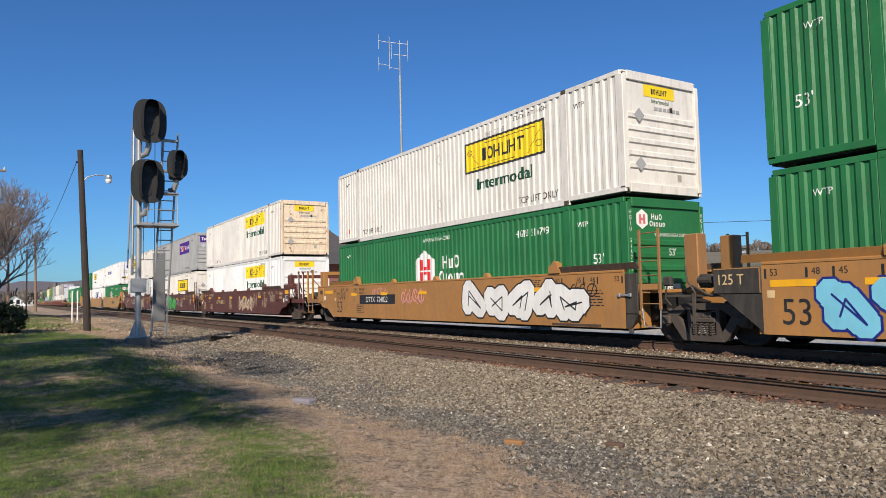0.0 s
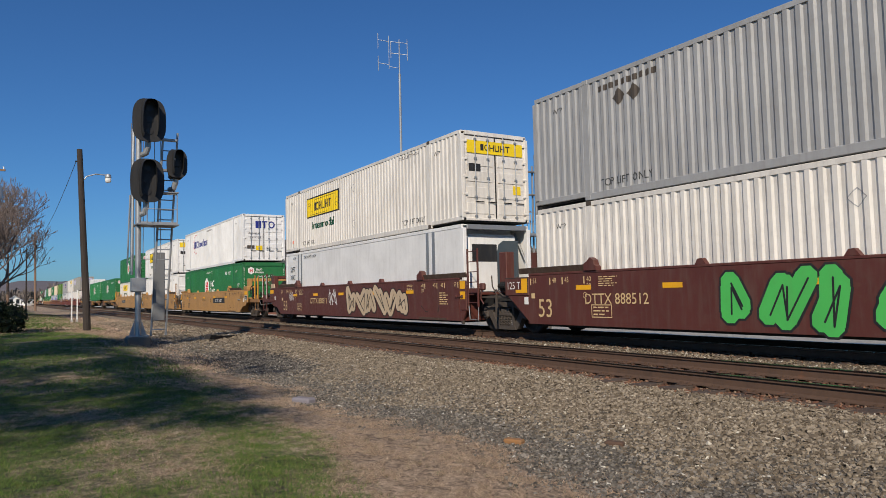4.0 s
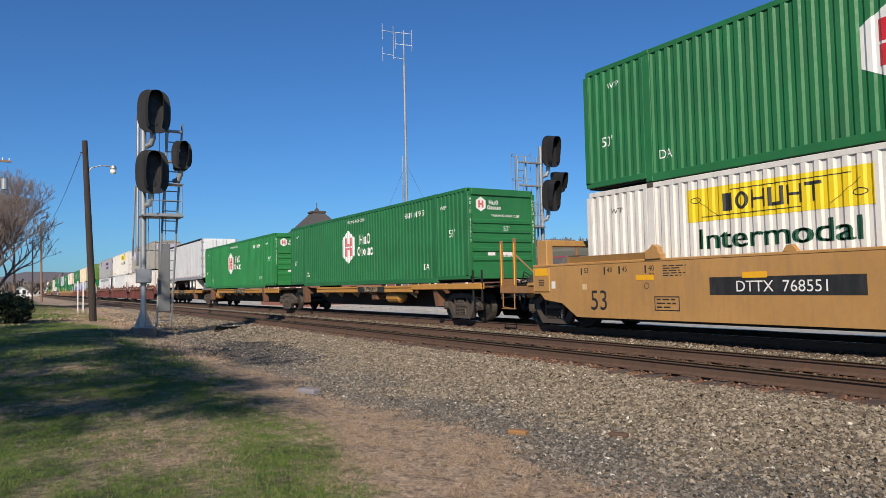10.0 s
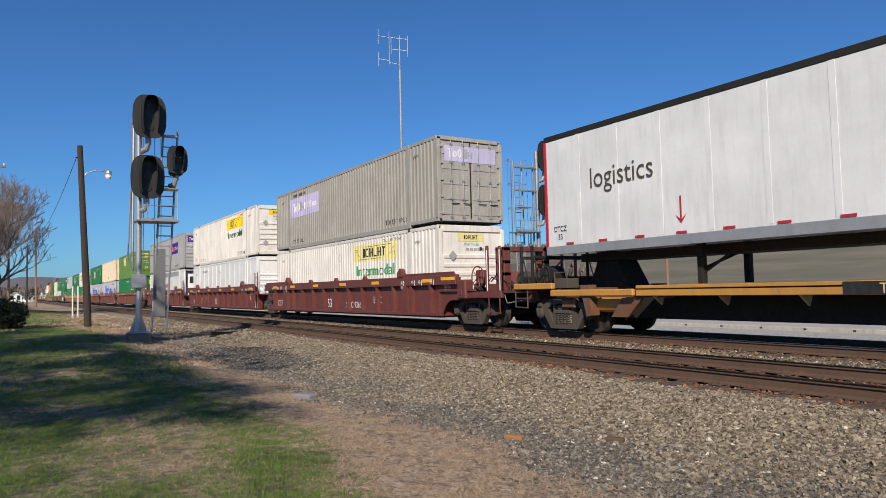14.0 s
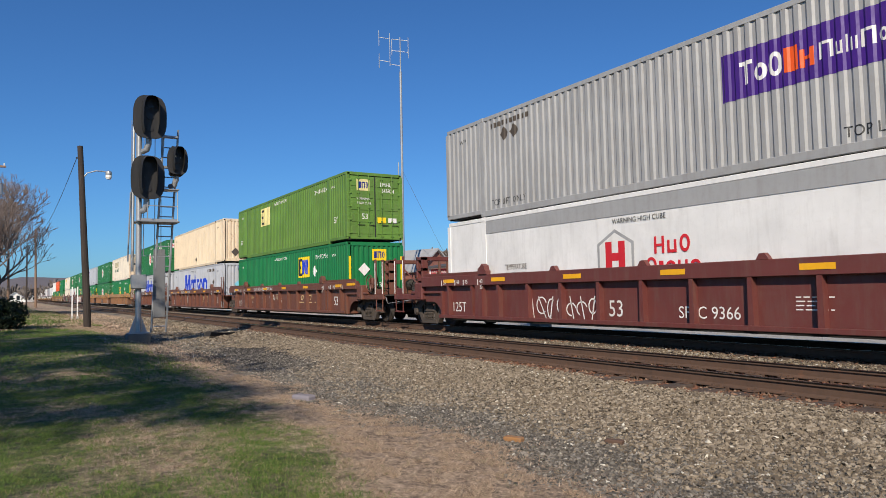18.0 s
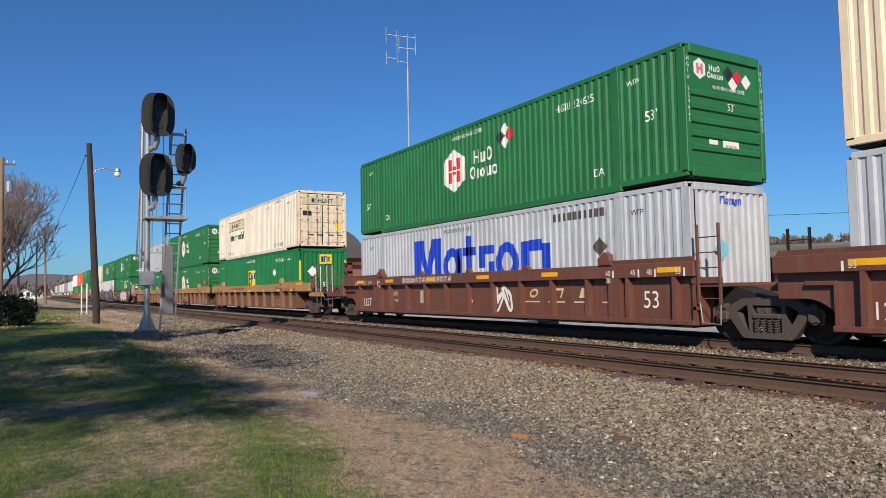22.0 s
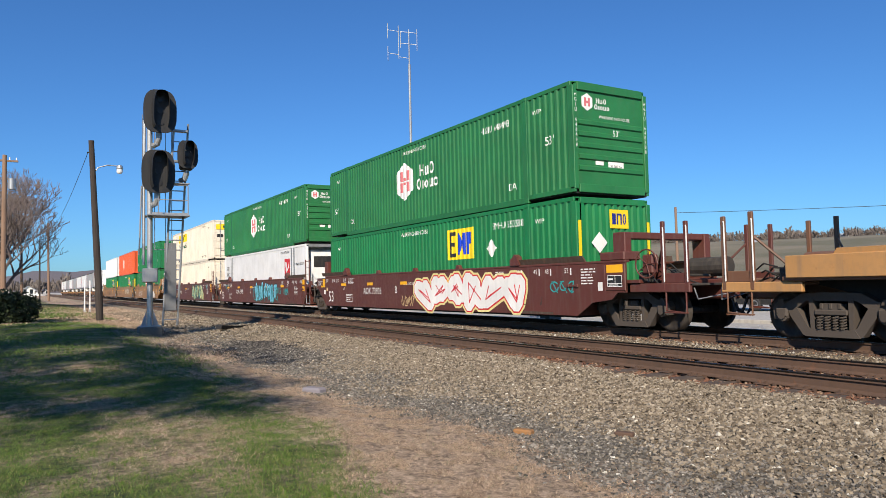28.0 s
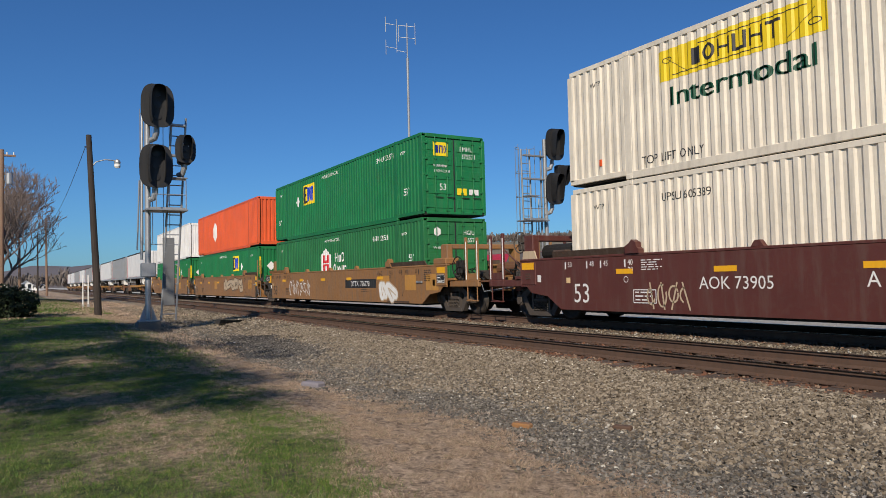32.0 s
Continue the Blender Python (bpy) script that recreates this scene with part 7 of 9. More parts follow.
# brown ribbed car
cars = []
for k, ld, tr in ((14, True, False), (15, False, False), (16, False, True)):
    cars.append(well_unit("oxide-brown ribbed well car with gold slanted marks", BROWN, "ribbed", ld, tr, OFF[k], marks="", big_x=-1.03, big_z=0.82))
    u = cars[-1]
    for i, w in enumerate((("ring", 0.34), ("arch", 0.34), ("block", 0.34), ("tee", 0.34))):
        on_side("name_mark", poly_bm(*glyphs((w,), 0.24, 0.0, 0.45)), -5.1 + i * 0.98, 0.84, LETY, u, False, SIDE - SET, "gold slanted shape")
        on_side("underline", poly_bm(rect(-0.35, 0.3, 0, 0.035)), -5.1 + i * 0.98, 0.72, LETY, u, False, SIDE - SET)
    say(u, "211648", -13.2, 0.98, 0.2, LETY, False, "car_lettering", SIDE - SET)
    say(u, "LD LMT 119100", -13.2, 0.72, 0.09, LETW, False, "car_lettering", SIDE - SET)
    say(u, "BCA"[k - 14] if k != 15 else "C", -8.1, 0.85, 0.3, LETW, False, "car_lettering", SIDE - SET)
    on_side("buff_square", poly_bm(rect(-0.3, 0.3, -0.2, 0.22)), -10.9, 0.85, BUFF, u, False, SIDE - SET)
    scrawl(u, -12.2, -8.9, 1.33, 1.52, LETW, 22 + k, 14, 0.03, SIDE + 0.014)
graffiti(cars[0], -9.9, -9.1, 0.74, 1.2, LETW, BROWN, 26, 3, SIDE - SET)
scrawl(cars[0], -8.9, -8.3, 0.85, 1.2, BUFF, 27, 3, 0.035, SIDE - SET)
scrawl(cars[1], -10.6, -9.5, 0.6, 1.2, LETW, 28, 5, 0.04, SIDE - SET)
graffiti(cars[2], -7.0, -5.95, 0.36, 1.2, LETW, BROWN, 29, 2, SIDE - SET)
load(square_box("dark green corrugated container with yellow square logo", at(14, LOW), number="EMHU 275936"))
load(square_box("faded lime-green container with door end", at(14, HIGH), "doors", LIME, -10.9, True, 0, "EMHU 245824", 2.08))
load(blue_box("silver-grey corrugated container with large blue shapes", at(15, LOW)))
c15 = load(container("cream corrugated container with rust stains", CREAM, "corrugated", at(15, HIGH), RUSTY))
on_side("hazard_diamond", poly_bm([(0, -0.22), (0.22, 0), (0, 0.22), (-0.22, 0)]), -7.9, 0.56, IRON, c15)
on_end("hazard_diamond", poly_bm([(0, -0.28), (0.28, 0), (0, 0.28), (-0.28, 0)]), -0.5, 0.7, IRON, c15, -0.006)
on_end("number_bars", poly_bm(*blocks((0.1,) * 7, 0.12, 0.03)), 0.2, 2.3, IRON, c15, -0.006)
std_marks(c15, IRON)
load(blue_box("silver-grey corrugated container with large blue shapes", at(16, LOW)))
load(hexagon_box("dark green corrugated container with hazard placards", at(16, HIGH), number="HGIU 524625", placards=True))
# rusted tan ribbed car
cars = []
for k, ld, tr in ((17, True, False), (18, False, False), (19, False, True)):
    cars.append(well_unit("rusted brown ribbed well car with tan top chord", TANR, "ribbed", ld, tr, OFF[k], trim=TANC, letter=BUFF, big_x=-7.36 if k != 19 else -9.0, big_z=0.58))
on_side("number_board", poly_bm(rect(-1.2, 1.2, -0.24, 0.24)), -6.83, 0.60, TANR, cars[1], False, SIDE + 0.004)
on_side("name_mark", poly_bm(*glyphs((("TEE", 0.55), ("TEE", 0.55), ("PAIR", 0.55)), 0.25, 0.08, 0.3)), -6.83, 0.45, BUFF, cars[1], False, SIDE + 0.008, "buff letter shapes")
say(cars[2], "DTTX 728710", -12.2, 0.75, 0.22, BUFF, False, "car_lettering", SIDE - SET)
say(cars[0], "DTTX", -13.22, 0.62, 0.2, BUFF, False, "car_lettering", SIDE - SET)
say(cars[0], "728710", -11.95, 0.62, 0.2, ENDDK, False, "car_lettering", SIDE - SET)
for u in cars:
    bars(u, -2.77, 1.34, 2, 0.03, 1.07, ENDDK, y=SIDE + 0.016)
load(square_box("green corrugated container with yellow square logo", at(17, LOW), logo_x=-8.15, dmd=-3.84, number="EMHU 265018", low=1.55))
load(panel_box("cream corrugated container with pale logo and rusty door end", at(17, HIGH), ends="doors", fill=LOGO_F, logo_x=-11.62, end_paint=RUSTY, paint_=CREAM2, number="JBHU 114241", bold=True))
c18 = load(hexagon_box("green corrugated container with a repaired patch", at(18, LOW), number="GIU 644185", red=False))
on_side("patch", poly_bm(rect(-0.35, 0.35, -0.45, 0.45)), -3.75, 2.1, GREEN, c18, label="darker green repair patch")
load(hexagon_box("green corrugated container stacked on another", at(18, HIGH), number="HGIU 502890", red=False))
load(square_box("green corrugated container with yellow square logo", at(19, LOW), "corrugated", dmd=-12.8, number="EMHU 261337", logo_x=-8.0, low=1.55))
load(purple_box("light grey corrugated container with purple logo and door end", at(19, HIGH), "doors", logo_x=-12.3, paint_=SILVER))
# maroon smooth car
cars = []
for k, ld, tr, lab in ((20, True, False, "maroon smooth-sided well car with white and red graffiti"), (21, False, False, "maroon smooth-sided well car with blue wildstyle graffiti"), (22, False, True, "maroon smooth-sided well car with yellow and teal graffiti")):
    cars.append(well_unit(lab, MAROON, "smooth", ld, tr, OFF[k], marks="AOK 73905", mark_x=-11.4))
    say(cars[-1], "BCA"[k - 20], -8.9 if k > 20 else -9.4, 0.98, 0.26, LETW, False, "car_lettering", SIDE)
    say(cars[-1], "WELL LD LMT 118,200", -8.4 if k == 20 else -8.3, 1.18, 0.09, LETW, False, "car_lettering", SIDE)
graffiti(cars[0], -7.9, -1.9, 0.33, 1.52, LETW, LOGO_R, 31, 6, fat=0.3, halo=LOGO_YP)
scrawl(cars[0], -9.0, -8.0, 0.4, 0.75, LETY, 32, 4, 0.03)
scrawl(cars[0], -0.8, 0.2, 0.85, 1.15, TEAL, 33, 3, 0.035)
graffiti(cars[1], -7.9, -3.95, 0.32, 1.44, SKYBLUE, BLACK, 34, 7)
scrawl(cars[1], -8.3, -3.6, 0.36, 1.3, TEAL, 35, 7, 0.05, SIDE + 0.012)
scrawl(cars[1], -4.0, -3.2, 0.8, 1.15, TEAL, 36, 4, 0.03)
scrawl(cars[1], -2.8, -2.0, 0.75, 1.1, TEAL, 37, 4, 0.045)
scrawl(cars[1], -14.9, -14.3, 1.1, 1.4, TEAL, 38, 2, 0.03)
graffiti(cars[2], -6.2, -2.2, 0.36, 1.5, LOGO_YP, BLACK, 39, 5)
scrawl(cars[2], -6.3, -2.3, 0.4, 1.45, TEAL, 40, 8, 0.07, SIDE + 0.012)
scrawl(cars[2], -13.6, -12.4, 0.38, 0.95, BUFF, 41, 4, 0.04)
scrawl(cars[2], -1.4, -0.8, 1.15, 1.45, TEAL, 42, 3, 0.03)
load(square_box("green corrugated container with yellow square logo", at(20, LOW), logo_x=-5.4, dmd=-3.7, number="EMHU 650588", pale=False))
load(hexagon_box("green corrugated container stacked on another", at(20, HIGH), number="HGIU 648498", red=False))
c21 = load(container("white refrigerated container with red square logo", WHITE2, "reefer", at(21, LOW), style="smooth"))
say(c21, "53FT", -LONG + 1.0, 2.10, 0.26, BLACK, False)
say(c21, "XHC", -LONG + 1.0, 1.72, 0.26, BLACK, False)
say(c21, "WARU 800157", -0.95, 1.95, 0.15, BLACK, False)
say(c21, "STACK LIMIT 3 HIGH", -3.2, 2.62, 0.12, BLACK, False)
for x in POSTS:
    part("lift_panel", Mesher().box(x - 0.28, x + 0.28, -HALF - 0.002, -HALF + 0.02, 0.1, TALL - 0.1), GALV, c21, "bare aluminium lifting panel")
on_side("logo_square", poly_bm(rect(-0.42, 0.42, -0.42, 0.42)), -2.85, 1.85, LOGO_R, c21, False, label="red square logo")
on_side("arrow_mark", poly_bm([(-0.33, 0.25), (-0.1, 0.25), (0.02, -0.12), (0.3, 0.22), (0.32, -0.02), (-0.18, -0.34)]), -2.85, 1.85, LETW, c21, False, lift=0.007, label="white angular arrow")
on_side("name_bars", poly_bm(*blocks((0.08,) * 9, 0.12, 0.025)), -2.85, 1.28, BLACK, c21, False)
load(hexagon_box("green corrugated container on a white refrigerated one", at(21, HIGH), number="HGIU 647739", red=False))
c22 = load(container("cream-white corrugated container with door end", CREAM2, "doors", at(22, LOW)))
say(c22, "UPSU 605389", POSTS[1] + 1.5, TALL - 0.48, 0.18, BLACK)
std_marks(c22, BLACK)
load(panel_box("white corrugated container with yellow logo and door end", at(22, HIGH), ends="doors", frame_=False, logo_x=-11.4, paint_=CREAM2))
# tan car, patched
cars = []
for k, ld, tr in ((23, True, False), (24, False, False), (25, False, True)):
    cars.append(well_unit("patched tan well car with white graffiti", TANP, "smooth", ld, tr, OFF[k], letter=BLACK))
number_board(cars[0], "DTTX  726778", -4.8)
graffiti(cars[0], -3.3, -1.7, 0.34, 1.25, LETW, BUFF, 43, 2)
scrawl(cars[0], -13.4, -10.4, 0.45, 1.2, LETW, 44, 6, 0.045)
graffiti(cars[1], -7.4, -2.6, 0.6, 1.45, BUFF, BLACK, 45, 5)
scrawl(cars[2], -10, -6, 0.5, 1.2, IRON, 46, 6, 0.05)
for u, xs in ((cars[0], (-0.6, -2.6, 0.9)), (cars[1], (-1.0, -9.5)), (cars[2], (-3.0, -12.0))):
    for x in xs:
        on_side("paint_patch", poly_bm(rect(-0.4, 0.4, -0.25, 0.28)), x, 1.0, TANO, u, False, SIDE, "orange touched-up patch")
load(hexagon_box("green corrugated container with door end", at(23, LOW), "doors", number="HGIU 525521"))
load(square_box("green corrugated container with yellow square logo and door end", at(23, HIGH), "doors", logo_x=-11.1, number="EMHU 275571", dmd=-12.6))
load(square_box("green corrugated container with yellow square logo", at(24, LOW)))
c24 = load(container("orange corrugated container with white mark", ORANGE, "corrugated", at(24, HIGH)))
on_side("hexagon_mark", poly_bm(hexagon(0.7)), -10.6, 1.5, LETW, c24, label="white mark")
load(square_box("green corrugated container with yellow square logo", at(25, LOW)))
load(container("white corrugated container near the end", WHITE2, "corrugated", at(25, HIGH)))
# trailers further back
for i in range(9):
    xo = -529.5 - i * 18.2
    spine_unit("dark spine car carrying a trailer", i % 3 == 0, i % 3 == 2, xo - 0.6)
    semi_trailer("white box semi-trailer far back in the train", xo, GREYC if i in (1, 4, 6) else WHITE2)

# ---- beside the track ----
def oval(w, h, k=28, e=0.62):
    """A rounded plate outline in y, z: straight sides, domed top."""
    out = []
    for i in range(k):
        a = 2 * math.pi * i / k
        c, s = math.cos(a), math.sin(a)
        out.append((w / 2 * math.copysign(abs(c) ** e, c), h / 2 * math.copysign(abs(s) ** (0.75 if s > 0 else 0.6), s)))
    return out


def signal_head(sig, y, z, w=0.88, h=1.32, x=0.42):
    """A rounded black backing plate with one tall hood that juts forward."""
    ring = oval(w, h)
    plate = part("signal_head", Mesher().prism_x([(y + a, z + b) for a, b in ring], x - 0.06, x), SIGBLACK, sig, "black rounded signal head")
    part("head_housing", Mesher().box(x - 0.42, x - 0.05, y - 0.2, y + 0.2, z - 0.45, z + 0.45, 0.06), SIGBLACK, plate)
    k = Mesher()
    base = [(y + a * 0.52, z + b * 0.94) for a, b in ring]
    n = len(base)
    rows = []
    for f, sc in ((0.0, 1.0), (0.22, 0.97), (0.42, 0.9)):
        rows.append([(x + f * (0.55 + 0.45 * (b - z + h / 2) / h), y + (a - y) * sc, z + (b - z) * sc) for a, b in base])
    v = [p for r in rows for p in r]
    fs = [(i * n + j, i * n + (j + 1) % n, (i + 1) * n + (j + 1) % n, (i + 1) * n + j) for i in range(2) for j in range(n) if not (n * 0.62 < j < n * 0.88)]
    k.add(v, fs)
    hood = part("hood", k, SIGBLACK, plate)
    for i in range(3):
        zz = z + h * (0.28 - 0.27 * i)
        part("lens", Mesher().tube([(x + 0.0, y, zz), (x + 0.02, y, zz)], 0.10, 16), LENSD, plate)
    part("cable_elbow", Mesher().tube([(x - 0.25, y, z - h / 2 + 0.05), (x - 0.25, y, z - h / 2 - 0.12), (x - 0.3, y - 0.05, z - h / 2 - 0.3), (x - 0.42, y - 0.15, z - h / 2 - 0.34)], 0.085, 10), GALV, plate)


def signal_mast(label, x, y, side):
    """A galvanised mast with three heads, a platform, a caged ladder and a case. side: 1 puts the ladder on the far side of the mast."""
    s = tagged(new("railway_signal"), label, "railway signal", "signals by the line")
    s.matrix_basis = pose(x, y, 0)
    part("foundation", Mesher().box(-0.32, 0.32, -0.32, 0.32, -0.75, 0.055, 0.03), SHADEC, s, "concrete foundation block")
    k = Mesher()
    for a in range(4):
        c, d = math.cos(a * math.pi / 2), math.sin(a * math.pi / 2)
        k.add([(c * 0.09, d * 0.09, 0.06), (c * 0.26, d * 0.26, 0.06), (c * 0.09, d * 0.09, 0.55), (c * 0.09 + d * 0.02, d * 0.09 + c * 0.02, 0.06), (c * 0.26 + d * 0.02, d * 0.26 + c * 0.02, 0.06), (c * 0.09 + d * 0.02, d * 0.09 + c * 0.02, 0.55)],
              [(0, 1, 2), (3, 5, 4), (0, 3, 4, 1), (1, 4, 5, 2)])
    k.box(-0.28, 0.28, -0.28, 0.28, 0.06, 0.09)
    part("base_casting", k, GALV, s)
    part("mast", Mesher().tube([(0, 0, 0.08), (0, 0, 6.75)], 0.085, 14), GALV, s, "galvanised tubular mast")
    part("relay_box", Mesher().box(-0.14, 0.2, -0.2, 0.2, 1.38, 1.8, 0.02), GALV, s, "grey junction box")
    signal_head(s, 0.24, 6.50, 0.94, 1.30)
    signal_head(s, 0.19, 4.68, 0.94, 1.30)
    signal_head(s, 1.05 if side > 0 else 0.75, 5.27, 0.60, 0.85, 0.3)
    part("conduit", Mesher().tube([(-0.1, -0.16, 1.9), (-0.1, -0.13, 6.3)], 0.04, 8).tube([(-0.2, -0.27, 2.2), (-0.2, -0.2, 4.3)], 0.025, 6), GALV, s)
    lab = text_bm("C", 0.2)
    on_end("letter_plate", lab, (1.05 if side > 0 else 0.75), 5.42, LETW, s, 0.31)
    for z in (3.42, 5.05, 6.0):
        part("bracket_arm", Mesher().box(-0.06, 0.06, min(0, side * 1.1), max(0, side * 1.1), z, z + 0.07, 0.01), GALV, s)
    part("platform", Mesher().box(-0.45, 0.35, min(-0.1, side * 1.1), max(-0.1, side * 1.1), 3.36, 3.41, 0.01), GALV, s, "small grated work platform")
    part("platform", Mesher().box(-0.1, 0.3, min(0.55 * side, side * 1.1), max(0.55 * side, side * 1.1), 4.35, 4.39, 0.01), GALV, s)
    part("platform_rail", Mesher().tube([(0.3, side * 0.2, 3.4), (0.3, side * 0.2, 4.3), (0.3, side * 1.05, 4.3), (0.3, side * 1.05, 3.4)], 0.018, 6).tube([(0.3, side * 0.2, 3.85), (0.3, side * 1.05, 3.85)], 0.014, 6), GALV, s)
    # ladder, leaning in towards the top
    kl = Mesher()
    foot, head = (-0.35, 0.42 * side, 0.05), (-0.1, 0.72 * side, 6.3)
    for d in (0.0, 0.42):
        kl.tube([(foot[0], foot[1] + d * side, foot[2]), (head[0], head[1] + d * side, head[2])], 0.036, 6)
    ladder_ = part("ladder", kl, GALV, s, "galvanised ladder")
    for i in range(20):
        f = (i + 0.6) / 20.5
        p = [foot[j] + (head[j] - foot[j]) * f for j in range(3)]
        part("rung", kept("rung%d" % side, lambda: Mesher().tube([(0, 0, 0), (0, 0.42 * side, 0)], 0.019, 6).mesh("rung")), GALV, ladder_, m=pose(*p))
    part("climb_guard", Mesher().box(-0.30, -0.24, min(0.46 * side, 0.80 * side), max(0.46 * side, 0.80 * side), 0.5, 2.58, 0.015), GUARD, s, "grey steel climbing guard")
    # safety cage behind the ladder
    kc = Mesher()
    for a in range(5):
        t = math.pi * a / 4
        px, py = -0.25 - 0.5 * math.sin(t), (0.75 - 0.42 * math.cos(t)) * side - 0.5 * (side > 0)
        kc.tube([(px, py, 2.4), (px, py, 6.5)], 0.012, 5)
    for z in (2.4, 3.4, 4.4, 5.4, 6.4):
        kc.tube([(-0.25 - 0.5 * math.sin(math.pi * a / 8), (0.75 - 0.42 * math.cos(math.pi * a / 8)) * side - 0.5 * (side > 0), z) for a in range(9)], 0.013, 5)
    part("safety_cage", kc, GALV, s, "thin galvanised safety cage")
    return s


signal_mast("galvanised signal mast with black hooded heads beside the near track", -22.46, 3.19, 1)
signal_mast("galvanised signal mast with black hooded heads beyond the train", -22.3, 18.4, -1)


def wood_pole(label, base, top, r, mat, lamp=False, arm=None, name="utility_pole", group="poles along the line"):
    p = tagged(new(name), label, "utility pole" if not lamp else "street lamp", group)
    p.matrix_basis = pose(*base)
    t = Vector(top) - Vector(base)
    part("pole", Mesher().tube([t * (i / 6) - Vector((0, 0, 0.4 * (i == 0))) for i in range(7)], r, 12, r * 0.72), mat, p)
    if lamp:
        a = t * 0.81
        part("lamp_arm", Mesher().tube([a, a + Vector((0.02, 0.2, 0.30)), a + Vector((0.04, 0.55, 0.42)), a + Vector((0.06, 0.98, 0.40))], 0.025, 8), GALV, p, "curved galvanised arm")
        h = a + Vector((0.06, 1.02, 0.36))
        head = part("lamp_head", Mesher().lathe_y([(0.03, 0.1), (0.11, 0.06), (0.13, -0.04), (0.12, -0.10), (0.0, -0.10)], 14), GALV, p, m=Matrix.Translation(h) @ pose(0, 0, 0, 90, 0, 0))
        part("lamp_bowl", Mesher().lathe_y([(0.12, -0.10), (0.125, -0.2), (0.09, -0.27), (0.0, -0.28)], 14), LETW, head, "pale plastic bowl")
        part("insulator", Mesher().tube([t * 0.93, t * 0.93 + Vector((0, -0.18, 0.02))], 0.03, 6), IRONB, p)
    if arm:
        z = t.z - 0.35
        part("crossarm", Mesher().box(-0.06, 0.06, -arm, arm, z - 0.06, z + 0.06, 0.01), mat, p)
        for y in (-arm + 0.1, -arm * 0.4, arm * 0.4, arm - 0.1):
            part("insulator", kept("ins", lambda: Mesher().tube([(0, 0, 0), (0, 0, 0.16)], 0.035, 8).mesh("insulator")), LETW, p, m=pose(0, y, z + 0.06))
    return p


wood_pole("dark weathered wooden pole with a curved lamp arm", (-32.49, 2.68, -0.02), (-32.52, 2.33, 7.49), 0.15, POLEWOOD, True, name="street_lamp")
wood_pole("weathered wooden pole far along the line", (-117, 2.9, 0), (-117, 2.75, 11.3), 0.17, POLEWOOD2)
lp = wood_pole("dark slim pole with a short arm", (-117, 1.75, 0), (-117, 1.73, 9.0), 0.12, POLEWOOD)
part("lamp_arm", Mesher().tube([(0, 0, 8.8), (0, 1.2, 9.1), (0, 2.2, 9.0)], 0.05, 6), IRONB, lp)
wood_pole("pale wooden pole behind the hedge", (-100, -0.42, 0), (-100, -0.47, 7.1), 0.17, POLEWOOD2)
tp = wood_pole("brown utility pole with transformer and crossarm", (-50, -1.18, 0), (-50, -1.15, 9.6), 0.17, POLEWOOD2, arm=0.75)
part("transformer", Mesher().tube([(0.1, 0.42, 7.5), (0.1, 0.42, 8.15)], 0.2, 14), GALV, tp, "grey pole transformer")
wood_pole("weathered utility pole beyond the road", (-58.5, 68.4, -0.3), (-58.5, 68.4, 9.9), 0.2, POLEWOOD2)
wires = tagged(new("overhead_wire"), "thin overhead service wires between poles", "wire")
for a, b, sag in (((-32.5, 2.2, 6.95), (-117, 2.8, 11), 1.2), ((-58.5, 68.4, 9.2), (20, 118, 9.5), 1.0), ((-50, -1.8, 9.3), (-117, 2.8, 11.2), 0.8)):
    a, b = Vector(a), Vector(b)
    part("wire", Mesher().tube([a.lerp(b, i / 14) - Vector((0, 0, sag * 4 * (i / 14) * (1 - i / 14))) for i in range(15)], 0.013 if a.y < 50 else 0.03, 5), BLACK, wires)

for y in (3.2, 3.5):
    mp = tagged(new("marker_post"), "slim white marker post beside the line", "post", "marker posts")
    mp.matrix_basis = pose(-49.5, y, -0.1)
    part("post", Mesher().box(-0.035, 0.035, -0.035, 0.035, -0.2, 1.95, 0.008), LETW, mp)
    part("foot", Mesher().box(-0.07, 0.07, -0.07, 0.07, -0.1, 0.12, 0.01), CONCRETE, mp)

# antenna
an = tagged(new("radio_mast"), "slim galvanised radio mast with dipole aerials", "antenna")
an.matrix_basis = pose(-61.55, 33.35, -0.1)
part("lower_mast", Mesher().tube([(0, 0, -0.5), (0, 0, 23.6)], 0.13, 10), GALV, an)
part("upper_mast", Mesher().tube([(0, 0, 23.4), (0, 0, 27.2)], 0.075, 10, 0.05), GALV, an)
part("standoff_tube", Mesher().tube([(-0.3, -0.25, -0.5), (-0.3, -0.25, 14.3)], 0.06, 8), GALV, an)
AX = Vector((0.475, 0.88, 0))
for u0, u1, z in ((-0.9, 0.82, 26.9), (-0.9, 0.82, 25.7), (-2.15, -1.05, 27.1), (-2.15, -1.05, 24.7), (-1.05, 0, 24.3)):
    part("boom", Mesher().tube([AX * u0 + Vector((0, 0, z + 0.1)), AX * u1 + Vector((0, 0, z - 0.1))], 0.03, 6), GALV, an)
for u, z0, z1 in ((-2.15, 26.3, 27.9), (-2.15, 24.0, 25.5), (-1.05, 24.2, 27.6), (-0.85, 25.3, 27.0), (0.82, 25.0, 27.2)):
    part("dipole", Mesher().tube([AX * u + Vector((0, 0, z0)), AX * u + Vector((0, 0, z1))], 0.035, 6), GALV, an)
for a in (40, 160, 280):
    part("guy_wire", Mesher().tube([(0, 0, 13.5), (7 * math.cos(radians(a)), 7 * math.sin(radians(a)), -0.5)], 0.012, 4), IRON, an)

